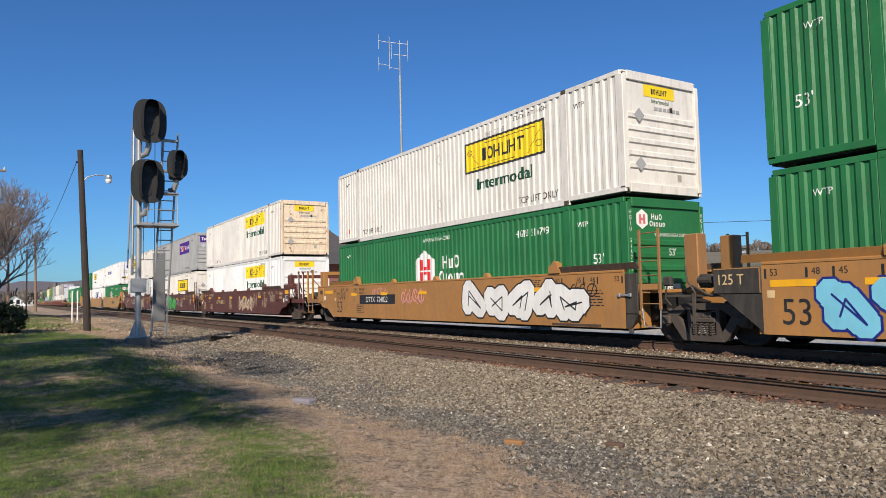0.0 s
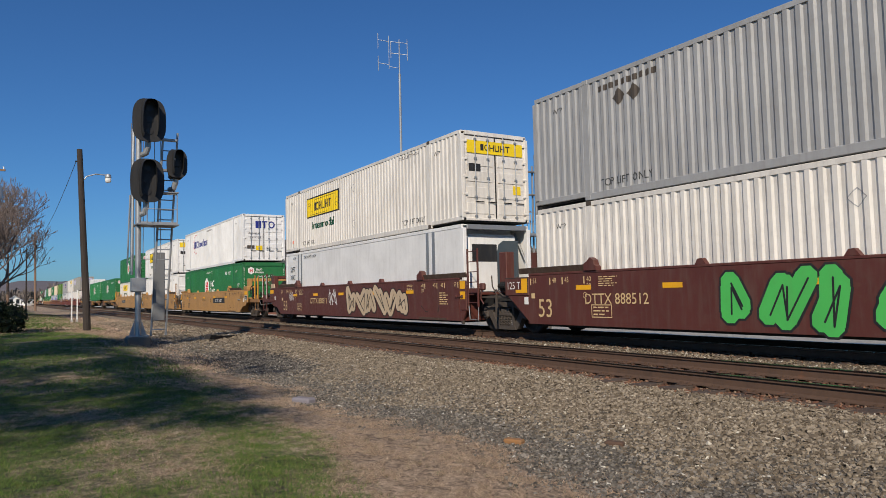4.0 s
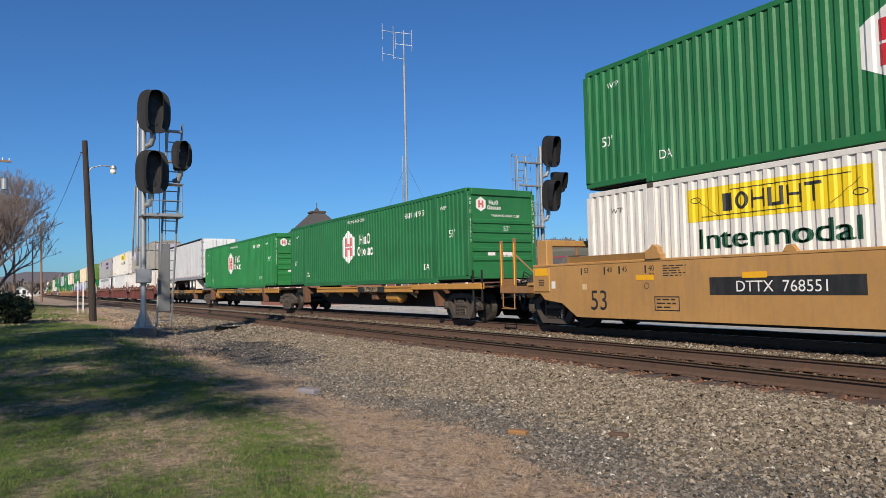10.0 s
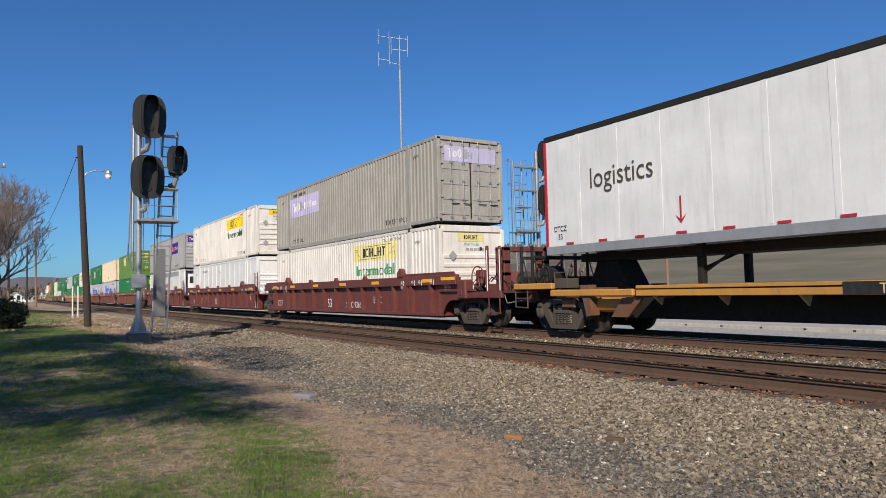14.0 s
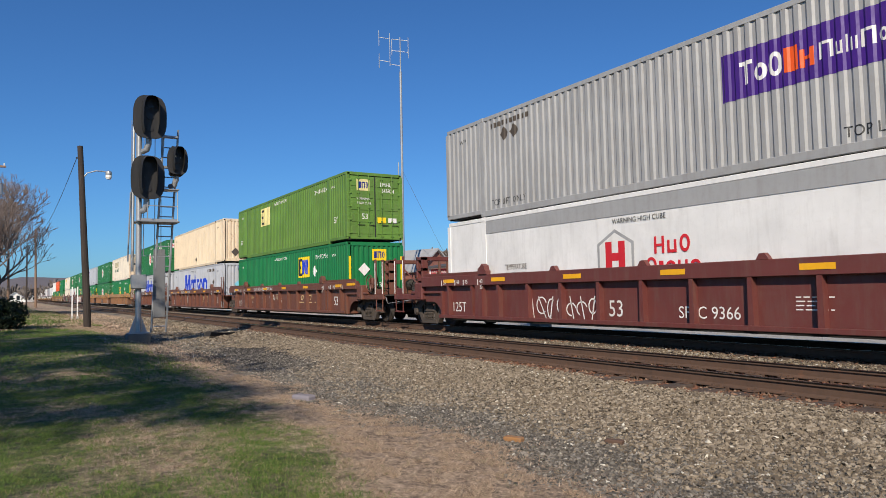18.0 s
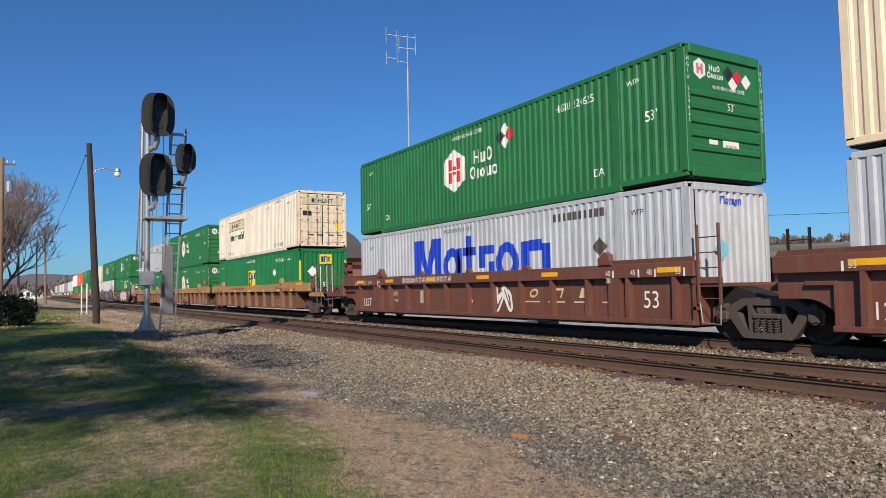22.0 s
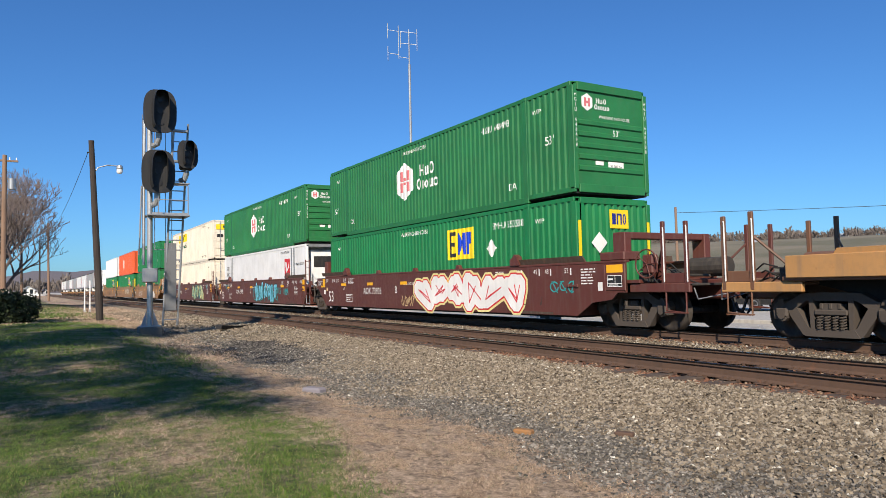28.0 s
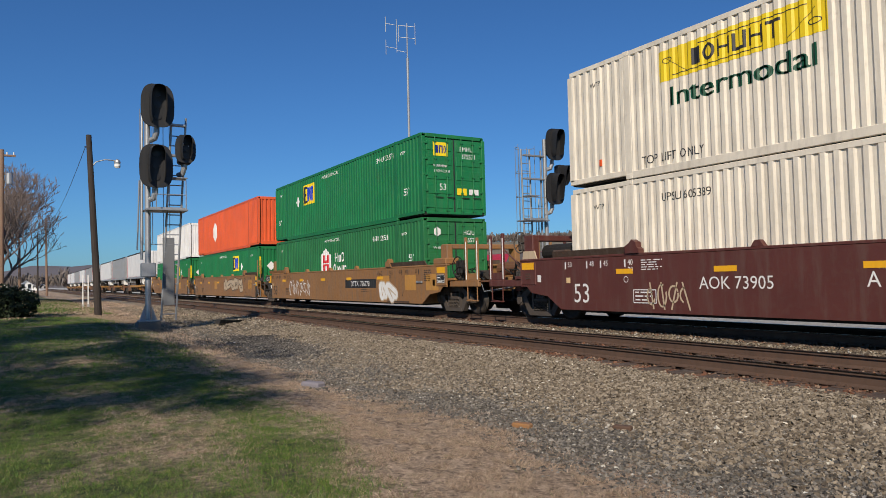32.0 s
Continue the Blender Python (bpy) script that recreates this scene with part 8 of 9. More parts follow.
# ---- trees ----
TWIG = paint("brown_winter_twigs", (0.15, 0.118, 0.108), 0.3, rough=0.95)
def bare_tree(label, x, y, h, seed, spread=0.55, name="tree", group="bare trees by the hedge", deep=7):
    """Trunk, forking limbs, and a crown of fine twigs."""
    rng = random.Random(seed)
    t = tagged(new(name), label, "tree", group)
    t.matrix_basis = pose(x, y, height(x, y) - 0.1)
    trunk, crown = Mesher(), Mesher()

    def grow(p, d, length, r, lev):
        n = 3
        pts = [p]
        for i in range(n):
            d = (d + Vector((rng.uniform(-1, 1), rng.uniform(-1, 1), rng.uniform(-0.4, 0.7))) * 0.16).normalized()
            pts.append(pts[-1] + d * length / n)
        m = trunk if lev == 0 else crown
        m.tube(pts, r, 8 if lev == 0 else 5 if lev < 3 else 3, r * 0.62, cap=False)
        if lev >= deep:
            return
        for i in range(4 if lev < 3 else rng.choice((2, 3))):
            q = pts[-1] if i < 2 else pts[rng.choice((1, 2))]
            side = Vector((rng.uniform(-1, 1), rng.uniform(-1, 1), rng.uniform(-0.25, 0.6))).normalized()
            grow(q, (d * (1 - spread * 0.6) + side * spread + Vector((0, 0, 0.12))).normalized(), length * rng.uniform(0.62, 0.82), max(0.019, r * rng.uniform(0.5, 0.64)), lev + 1)

    grow(Vector((0, 0, 0)), Vector((0, 0, 1)), h * 0.25, h * 0.022, 0)
    part("trunk", trunk, BARK, t)
    part("crown", crown, TWIG, t)
    return t


for i, (x, y, h) in enumerate(((-72, -1.9, 15.0), (-64, -5.4, 16.0), (-60, -1.7, 12.2), (-66, -3.2, 14.5), (-98, -4.5, 15))):
    bare_tree("leafless grey-brown tree with a spreading crown", x, y, h, 11 + i, deep=7 if i < 4 else 6)


def leaf_cloud(blobs, n, size, seed):
    """Many small leaf faces round several centres."""
    rng = np.random.RandomState(seed)
    c = np.array([b[:3] for b in blobs])
    r = np.array([b[3:] for b in blobs])
    k = rng.randint(0, len(blobs), n)
    d = rng.normal(size=(n, 3))
    d /= np.linalg.norm(d, axis=1)[:, None]
    p = c[k] + d * r[k] * (rng.uniform(0.55, 1.05, (n, 1)))
    a = rng.normal(size=(n, 3)) * size
    b = rng.normal(size=(n, 3)) * size
    v = np.stack([p - a, p + b, p + a, p - b], 1).reshape(-1, 3)
    me = bpy.data.meshes.new("leaves")
    me.from_pydata(v.tolist(), [], np.arange(4 * n).reshape(-1, 4).tolist())
    return me


def island_mat(name, stops, rough=0.8, trans=0.0):
    m, n, l, p = mat_new(name)
    g = n.new("ShaderNodeNewGeometry")
    r = n.new("ShaderNodeValToRGB")
    while len(r.color_ramp.elements) < len(stops):
        r.color_ramp.elements.new(0.5)
    for e, (pos, col) in zip(r.color_ramp.elements, stops):
        e.position, e.color = pos, (*col, 1)
    l.new(g.outputs["Random Per Island"], r.inputs[0])
    t = noise_tex(n, l, g.outputs["Position"], 45.0, 3)
    c = mixc(n, l, ramp(n, l, t, 0.3, 0.8), r.outputs[0], (0.5, 0.5, 0.5))
    x = n.new("ShaderNodeMix")
    x.data_type, x.blend_type = "RGBA", "MULTIPLY"
    x.inputs[0].default_value = 0.45
    l.new(r.outputs[0], x.inputs[6])
    l.new(t, x.inputs[7])
    l.new(x.outputs[2], p.inputs["Base Color"])
    p.inputs["Roughness"].default_value = rough
    if trans:
        p.inputs["Transmission Weight"].default_value = 0.0
    return m


HEDGE = island_mat("dark_evergreen_leaves", [(0.0, (0.008, 0.016, 0.006)), (0.6, (0.017, 0.034, 0.010)), (1.0, (0.06, 0.085, 0.028))])
hd = tagged(new("hedge"), "clipped dark evergreen hedge on the lawn", "hedge")
hd.matrix_basis = pose(-31.6, -1.7, -0.1)
part("stems", Mesher().tube([(0, 0, 0), (0, 0, 0.8)], 0.06, 6).tube([(-0.6, -1, 0), (-0.6, -1, 0.8)], 0.06, 6).tube([(0, 1.2, 0), (0, 1.2, 0.8)], 0.05, 6), BARK, hd)
part("foliage", leaf_cloud([(0, -2.6, 0.7, 1.1, 1.2, 0.75), (0, -1.3, 0.72, 1.2, 1.2, 0.75), (0.1, 0, 0.70, 1.2, 1.2, 0.74), (0, 1.0, 0.68, 1.0, 1.0, 0.72), (0.2, 1.45, 0.62, 0.8, 0.8, 0.66), (0.3, 0.6, 0.95, 0.9, 1.1, 0.4), (-1, -1, 0.75, 1.4, 2.2, 0.7), (0.2, -4, 0.75, 1.2, 1.3, 0.8)], 15000, 0.035, 5), HEDGE, hd)
# unseen evergreens added behind the viewer; their sprays lie between sun and lawn for shade
CAST = Vector((SUN_WAY.x / math.tan(SUN_EL), SUN_WAY.y / math.tan(SUN_EL), 1.0))
# bands of shade on the lawn: two ends, half width, share of leaves, sprays
BANDS = [((-26.0, 4.6), (-16.5, -1.6), 1.7, 0.9, 46), ((-33.0, 1.5), (-24.0, -0.6), 1.3, 0.9, 16), ((-14.0, -1.4), (-11.4, 1.3), 0.6, 0.4, 13), ((-11.6, 1.3), (-10.7, 3.3), 0.42, 0.4, 10), ((-9.5, 0.0), (-10.1, 1.9), 0.3, 0.5, 8),
         ((-11.5, -0.9), (-10.2, 0.4), 0.6, 0.4, 8), ((-9.2, 1.4), (-8.6, 2.7), 0.5, 0.4, 9), ((-16.0, -1.0), (-15.0, 1.6), 0.5, 0.4, 9), ((-20.0, -1.0), (-9.0, 0.2), 1.6, 0.35, 34), ((-18.0, 2.4), (-9.6, 2.0), 1.1, 0.5, 34), ((-24.5, 3.4), (-19.0, 0.6), 1.6, 0.9, 42), ((-18.5, 3.9), (-13.0, 4.4), 0.7, 0.3, 9)]
TRUNKS = ((6.6, -13.2), (3.4, -12.2), (-2.5, -13.0), (-8.5, -13.4), (8.8, -12.4))
sprays = {k: [] for k in range(len(TRUNKS))}
rng = random.Random(40)
for (xa, ya), (xb, yb), half, share, count in BANDS:
    for i in range(count):
        f = (i + rng.uniform(0.1, 0.9)) / count
        z = rng.uniform(11.2, 13.4)
        c = Vector((xa + (xb - xa) * f + rng.uniform(-half, half) * 0.8, ya + (yb - ya) * f + rng.uniform(-half, half) * 0.5, -0.25)) + CAST * (z + 0.25)
        k = min(sprays, key=lambda q: math.hypot(c.x - TRUNKS[q][0], c.y - TRUNKS[q][1]))
        sprays[k].append((c, max(0.36, min(0.9, half)) * rng.uniform(0.6, 1.2), share))
for k, (x, y) in enumerate(TRUNKS):
    et = tagged(new("tree"), "unseen evergreen tree behind the viewer, added to shade the lawn", "tree", "evergreens on the lawn")
    et.matrix_basis = pose(x, y, -0.3)
    trunk = Mesher().tube([(0, 0, 0), (0.1, 0, 5), (0, 0, 9.4)], 0.2, 8, 0.07)
    for c, r, share in sprays[k]:
        p = c - Vector((x, y, -0.3))
        trunk.tube([(0, 0, max(3.0, min(9.2, p.z - 0.25 * math.hypot(p.x, p.y) - 0.3))), p * 0.5 + Vector((0, 0, p.z * 0.5 - 0.1)), p], 0.02, 4, 0.008)
    part("trunk", trunk, BARK, et)
    blobs = [(*(c - Vector((x, y, -0.3))), r * 1.4, r * 1.0, r * 0.35) for c, r, share in sprays[k] for _ in range(max(1, round(share * 3)))]
    if blobs:
        part("foliage", leaf_cloud(blobs, 50 * len(blobs), 0.05, k), HEDGE, et)

# ---- far side ----
kb = tagged(new("kerb"), "long low concrete edge of the paved lot", "kerb", kind="structure")
part("edge_stone", Mesher().box(-80, 30, 23.0, 23.3, -0.7, -0.43, 0.02), CONCRETE, kb)
for i in range(60):
    part("drain_slot", kept("slot", lambda: Mesher().box(-0.05, 0.05, 22.994, 23.0, -0.53, -0.47).mesh("drain_slot")), BLACK, kb, m=pose(-70 + i * 1.65, 0, 0))
lot = tagged(new("pavement", Mesher().box(-120, 60, 23.31, 42, -0.8, -0.46).mesh("pavement")), "pale worn asphalt lot beyond the track", "pavement", kind="structure")
lot.data.materials.append(CONCRETE)


def gable(name, label, cx, cy, w, d, h, roof_h, wall, roof, turn=0.0, cat="house"):
    b = tagged(new(name), label, cat, "buildings beyond the line")
    b.matrix_basis = pose(cx, cy, height(cx, cy) - 0.3, 0, 0, turn)
    part("wall", Mesher().box(-w / 2, w / 2, -d / 2, d / 2, 0, h), wall, b)
    part("gable_wall", Mesher().prism_x([(-d / 2, h), (d / 2, h), (0, h + roof_h)], w / 2 - 0.2, w / 2 - 0.002).prism_x([(-d / 2, h), (d / 2, h), (0, h + roof_h)], -w / 2 + 0.002, -w / 2 + 0.2), wall, b)
    o = 0.4
    for s in (-1, 1):
        part("roof", Mesher().prism_x([(0, h + roof_h + 0.02), (0, h + roof_h + 0.2), (s * (d / 2 + o), h - roof_h * 2 * o / d + 0.2), (s * (d / 2 + o), h - roof_h * 2 * o / d + 0.02)], -w / 2 - o, w / 2 + o), roof, b)
    n = max(1, int(w / 2.4))
    for i in range(n):
        for yy in (-d / 2,):
            wn_ = part("window", Mesher().box(-0.55, 0.55, -0.05, 0.02, 0, 1.4, 0.01), LETW, b, m=pose(-w / 2 + (i + 0.5) * w / n, yy, 1.1))
            part("pane", Mesher().box(-0.45, 0.45, -0.06, -0.045, 0.1, 1.3), GLASSD, wn_)
    for i in range(2):
        wn_ = part("window", Mesher().box(-0.02, 0.05, -0.5, 0.5, 0, 1.4, 0.01), LETW, b, m=pose(w / 2, -d / 4 + i * d / 2, 1.1))
        part("pane", Mesher().box(0.045, 0.06, -0.4, 0.4, 0.1, 1.3), GLASSD, wn_)
    return b


gable("house", "red brick gabled house with white windows", -71, 39.5, 8, 5.4, 4.4, 2.2, BRICKR, GREYC, 15)
gable("shed", "small white shed beyond the hedge", -220, 0.6, 4, 3.0, 2.2, 1.0, WHITE2, SILVER)
gable("house", "white farmhouse on the far hillside", -262, 348, 6, 4, 1.8, 1.1, WHITE2, ROOFSL, 20)
gable("house", "white farmhouse on the far hillside", -196, 352, 5, 4, 1.6, 1.0, WHITE2, GREYC, -10)
gable("house", "small pale house at the foot of the hill", -178, 252, 4, 3, 1.5, 0.8, SILVER, ROOFSL, 17)
gable("house", "brick building with white windows beyond the lot", -77, 63, 9, 6, 3.6, 1.6, BRICKR, ROOFSL, 40)
gable("barn", "long low red building beyond the signal", -120, 88, 40, 10, 3.0, 2.0, BRICKR, SIGNRED, 0, "building")

dp = tagged(new("station_building"), "brick station with a dark slate turret roof", "building", "buildings beyond the line")
dp.matrix_basis = pose(-66.0, 25.5, 0)
part("wall", Mesher().box(-7, 7, -3.6, 3.6, -0.6, 4.2), BRICKR, dp)
k = Mesher()
levels = ((3.9, 4.0, 8.2), (2.6, 5.3, 4.6), (2.45, 6.4, 2.9), (1.6, 7.3, 1.75), (0.75, 8.3, 0.8), (0.55, 8.55, 0.6))
for (a, z, bx), (a2, z2, bx2) in zip(levels, levels[1:]):
    k.add([(-bx, -a, z), (bx, -a, z), (bx, a, z), (-bx, a, z), (-bx2, -a2, z2), (bx2, -a2, z2), (bx2, a2, z2), (-bx2, a2, z2)], [(0, 1, 5, 4), (1, 2, 6, 5), (2, 3, 7, 6), (3, 0, 4, 7)])
part("roof", k, ROOFSL, dp, "flared dark slate roof")
part("cresting", Mesher().box(-0.75, 0.75, -0.7, 0.7, 8.5, 8.72, 0.04), IRON, dp)
part("finial", Mesher().tube([(0, 0, 8.7), (0, 0, 9.1)], 0.35, 4, 0.05).tube([(0, 0, 9.0), (0, 0, 9.6)], 0.04, 6), IRON, dp)
for i in range(4):
    wn_ = part("window", Mesher().box(-0.6, 0.6, -0.05, 0.02, 0, 1.7, 0.01), LETW, dp, m=pose(-5 + i * 3.2, -3.6, 1.1))
    part("pane", Mesher().box(-0.5, 0.5, -0.06, -0.045, 0.1, 1.6), GLASSD, wn_)

sg = tagged(new("station_canopy"), "white timber platform canopy with a red name board", "canopy")
sg.matrix_basis = pose(-48.2, 30, 0)
part("name_board", Mesher().box(-2.6, 2.6, -0.06, 0.0, 2.42, 2.95, 0.01), SIGNRED, sg, "red station name board")
on_side("board_lettering", text_bm("LEWISTOWN JUNCTION", 0.30), 0, 2.68, LETW, sg, False, 0.06)
part("canopy_roof", Mesher().prism_x([(-0.3, 3.0), (3.4, 3.5), (3.4, 3.65), (-0.3, 3.15)], -4, 4), ROOFSL, sg)
for x in (-2.4, 2.4):
    part("canopy_post", Mesher().box(x - 0.09, x + 0.09, -0.09, 0.09, -0.46, 3.0, 0.01), LETW, sg)
    part("canopy_brace", Mesher().tube([(x, 0, 2.0), (x - 0.7 if x > 0 else x + 0.7, 0, 2.4)], 0.05, 6), LETW, sg)


def parked_car(label, x, y, mat, turn):
    c = tagged(new("car"), label, "car", "parked cars")
    c.matrix_basis = pose(x, y, -0.45, 0, 0, turn)
    part("body", Mesher().prism([(-2.2, 0.3), (2.2, 0.3), (2.25, 0.65), (2.0, 0.85), (1.1, 0.95), (-2.15, 0.98), (-2.25, 0.6)], -0.88, 0.88), mat, c)
    part("cabin", Mesher().prism([(-2.0, 0.97), (1.0, 0.95), (0.3, 1.45), (-1.5, 1.48)], -0.78, 0.78), GLASSD, c)
    part("roof", Mesher().box(-1.45, 0.3, -0.76, 0.76, 1.44, 1.5, 0.02), mat, c)
    for wx in (-1.4, 1.4):
        for wy in (-0.8, 0.8):
            w = part("tyre", kept("ctyre", lambda: Mesher().lathe_y([(0.19, -0.1), (0.3, -0.11), (0.33, 0), (0.3, 0.11), (0.19, 0.1)], 20).mesh("tyre", True)), RUBBER, c, m=pose(wx, wy, 0.33))
            part("rim", kept("crim", lambda: Mesher().lathe_y([(0.0, -0.06), (0.2, -0.09), (0.2, 0.09), (0.0, 0.06)], 16).mesh("rim")), GALV, w)


for lab, x, y, mt, tn in (("white parked car on the lot", -9.5, 27.5, WHITE2, 8), ("silver parked car on the lot", -14.5, 29, SILVER, 4), ("red parked car on the lot", -4.5, 28.5, SIGNRED, -5), ("dark blue parked car on the lot", -34, 33, NAVY, 10), ("white parked car by the station", -40, 32, WHITE2, 0), ("black parked car on the lot", -22, 30, BLACK, 2)):
    parked_car(lab, x, y, mt, tn)

# loose things on the near side
for lab, x, y, mt, sz in (("grey-purple flat stone in dry grass", -9.55, 3.53, LILAC, 0.17), ("orange broken brick on dark gravel", -5.62, 4.25, ORANGE, 0.1), ("rusty lump of iron on gravel", -4.9, 4.9, RAILSIDE, 0.09)):
    st = tagged(new("stone"), lab, "stone")
    st.matrix_basis = pose(x, y, height(x, y), 0, 0, 25)
    part("block", Mesher().box(-sz, sz, -sz * 0.5, sz * 0.5, -0.03, sz * 0.42, sz * 0.14), STONEG if mt == LILAC else TANP if mt == ORANGE else mt, st)
ot = tagged(new("old_tie"), "split black discarded wooden tie on the ballast slope", "railway tie")
ot.matrix_basis = pose(-24.5, 6.3, height(-24.5, 6.3) + 0.02, 0, 3, 140)
part("timber", Mesher().prism([(-1.4, -0.04), (1.3, -0.04), (1.4, 0.02), (0.6, 0.07), (-0.4, 0.05), (-1.3, 0.08)], -0.10, 0.09), IRONB, ot)
part("splinter", Mesher().prism([(-1.0, -0.05), (1.7, -0.05), (1.75, 0.0), (0.2, 0.04), (-0.9, 0.02)], 0.12, 0.2), IRONB, ot)

# ---- far woods and ridge ----
def woods(name, label, spots, hgt, seed, mat, n=36):
    rng = np.random.RandomState(seed)
    V = []
    for x, y, z in spots:
        h = hgt * rng.uniform(0.6, 1.15)
        a = rng.uniform(0, 2 * math.pi, n)
        r = rng.uniform(0.1, 0.42, n) * h
        b0 = rng.uniform(0.12, 0.55, n) * h
        t = np.stack([np.cos(a) * r, np.sin(a) * r, b0 + rng.uniform(0.25, 0.5, n) * h], 1)
        t[:, 2] = np.minimum(t[:, 2], h * (1.02 - 0.55 * (r / (0.42 * h)) ** 2))
        base = np.stack([np.cos(a) * r * 0.3, np.sin(a) * r * 0.3, b0 * 0.6], 1)
        w = rng.normal(size=(n, 3)) * 0.035 * h
        V += [np.stack([base, t + w, t - w], 1) + np.array((x, y, z))]
        V += [np.array([[[-0.02 * h, 0, -1], [0.02 * h, 0, -1], [0, 0, 0.7 * h]]]) + np.array((x, y, z))]
    V = np.concatenate(V).reshape(-1, 3)
    me = bpy.data.meshes.new(name)
    me.from_pydata(V.tolist(), [], np.arange(len(V)).reshape(-1, 3).tolist())
    me.materials.append(mat)
    return tagged(new(name, me), label, "woods", kind="stuff")


# grey-brown twigs, lightened so the colour carries the haze of distance
WOODS = island_mat("hazy_winter_twigs", [(0.0, (0.14, 0.115, 0.10)), (0.5, (0.20, 0.165, 0.145)), (1.0, (0.27, 0.23, 0.20))], 0.95)
rng = random.Random(3)
spots = []
for i in range(1500):
    a = radians(rng.uniform(18, 92))
    d = rng.gauss(412, 16) if rng.random() < 0.93 else rng.uniform(330, 420)
    x, y = -math.cos(a) * d, math.sin(a) * d
    spots.append((x, y, height(x, y)))
woods("far_woods", "bare brown winter woods on the far hill", spots, 5.2, 4, WOODS)
spots = []
for i in range(16):
    a = radians(rng.uniform(40, 45.5))
    d = rng.uniform(95, 140)
    spots.append((-math.cos(a) * d, math.sin(a) * d, height(-math.cos(a) * d, math.sin(a) * d)))
woods("scrub", "pale bare scrub trees beyond the second signal", spots, 5, 6, WOODS, 70)
rk = Mesher()
xs = [(-2300, -700 + i * 60) for i in range(26)]
v = []
for i, (x, y) in enumerate(xs):
    hgt = 62 + 14 * math.sin(i * 0.55) + 6 * math.sin(i * 1.7) - 14 * smooth(12, 22, i)
    v += [(x, y, -5), (x - 150, y, hgt * 0.75), (x - 350, y, hgt)]
rk.add(v, [(3 * i + j, 3 * i + 3 + j, 3 * i + 4 + j, 3 * i + 1 + j) for i in range(25) for j in (0, 1)])
RIDGE = paint("distant_wooded_ridge", (0.13, 0.12, 0.135), 0.3, rough=1.0, vary=0.25)
rd = tagged(new("backdrop", rk.mesh("backdrop", True)), "distant low wooded ridge", "hills", kind="structure")
rd.data.materials.append(RIDGE)
spots = [(-rng.uniform(330, 520), rng.uniform(-60, 60) + 10, 0) for _ in range(110)]
woods("line_of_trees", "distant bare trees beyond the end of the line", spots, 9, 9, WOODS)
for i, (x, y) in enumerate(((-300, 22), (-330, -8), (-280, 30), (-360, 6), (-260, -12))):
    gable("house", "small pale house in the distance", x, y, 5, 4, 2.2, 1.4, WHITE2 if i % 2 else SILVER, ROOFSL, 10 * i)

# ---- ballast stones and grass ----
STONE = island_mat("ballast_stone", [(0.0, (0.095, 0.071, 0.048)), (0.4, (0.225, 0.178, 0.124)), (0.8, (0.345, 0.282, 0.205)), (0.985, (0.44, 0.37, 0.275)), (1.0, (0.80, 0.75, 0.63))], 0.9)
STONED = island_mat("dark_fine_gravel", [(0.0, (0.055, 0.049, 0.042)), (0.6, (0.19, 0.170, 0.143)), (0.97, (0.33, 0.295, 0.25)), (1.0, (0.80, 0.76, 0.66))], 0.9)
STONEM = island_mat("brown_track_stone", [(0.0, (0.07, 0.05, 0.034)), (0.5, (0.20, 0.15, 0.10)), (0.9, (0.33, 0.27, 0.19)), (1.0, (0.62, 0.58, 0.50))], 0.9)
STONEK = island_mat("black_grit", [(0.0, (0.018, 0.016, 0.015)), (0.7, (0.07, 0.062, 0.055)), (1.0, (0.30, 0.27, 0.24))], 0.9)
STONER = island_mat("rust_stained_stone", [(0.0, (0.09, 0.042, 0.025)), (0.5, (0.24, 0.10, 0.052)), (0.8, (0.30, 0.165, 0.10)), (1.0, (0.34, 0.25, 0.17))], 0.9)


def stones(name, label, pts, size, seed, mat):
    """Angular stones at the points given, half sunk in the ground."""
    rng = np.random.RandomState(seed)
    t = np.array([(-1, -1, -1), (1, -1, -1), (1, 1, -1), (-1, 1, -1), (-0.75, -0.7, 0.8), (0.8, -0.6, 0.7), (0.6, 0.75, 0.9), (-0.7, 0.7, 0.6)], float)
    f = np.array([(4, 5, 6), (4, 6, 7), (0, 1, 5), (0, 5, 4), (1, 2, 6), (1, 6, 5), (2, 3, 7), (2, 7, 6), (3, 0, 4), (3, 4, 7)])
    n = len(pts)
    s = size * rng.uniform(0.45, 1.15, (n, 1, 1)) * rng.uniform(0.6, 1.3, (n, 1, 3)) * 0.5
    v = (t[None] + rng.normal(size=(n, 8, 3)) * 0.28) * s
    ang = rng.normal(size=(n, 3)) * np.array((0.75, 0.75, 3))
    for ax in range(3):
        c, d = np.cos(ang[:, ax])[:, None], np.sin(ang[:, ax])[:, None]
        i, j = [(1, 2), (0, 2), (0, 1)][ax]
        a, b = v[:, :, i].copy(), v[:, :, j].copy()
        v[:, :, i], v[:, :, j] = a * c - b * d, a * d + b * c
    v += np.array(pts)[:, None, :]
    me = bpy.data.meshes.new(name)
    me.from_pydata(v.reshape(-1, 3).tolist(), [], (f[None] + 8 * np.arange(n)[:, None, None]).reshape(-1, 3).tolist())
    me.materials.append(mat)
    return tagged(new(name, me), label, "gravel", kind="stuff")


rng = random.Random(21)


def edge_of(x, y):
    return y + 0.17 * max(0.0, x + 9.2) + 1.9 * smooth(-24, -36, x) + noise.noise((x * 0.5, y * 0.5, 9)) * 0.5


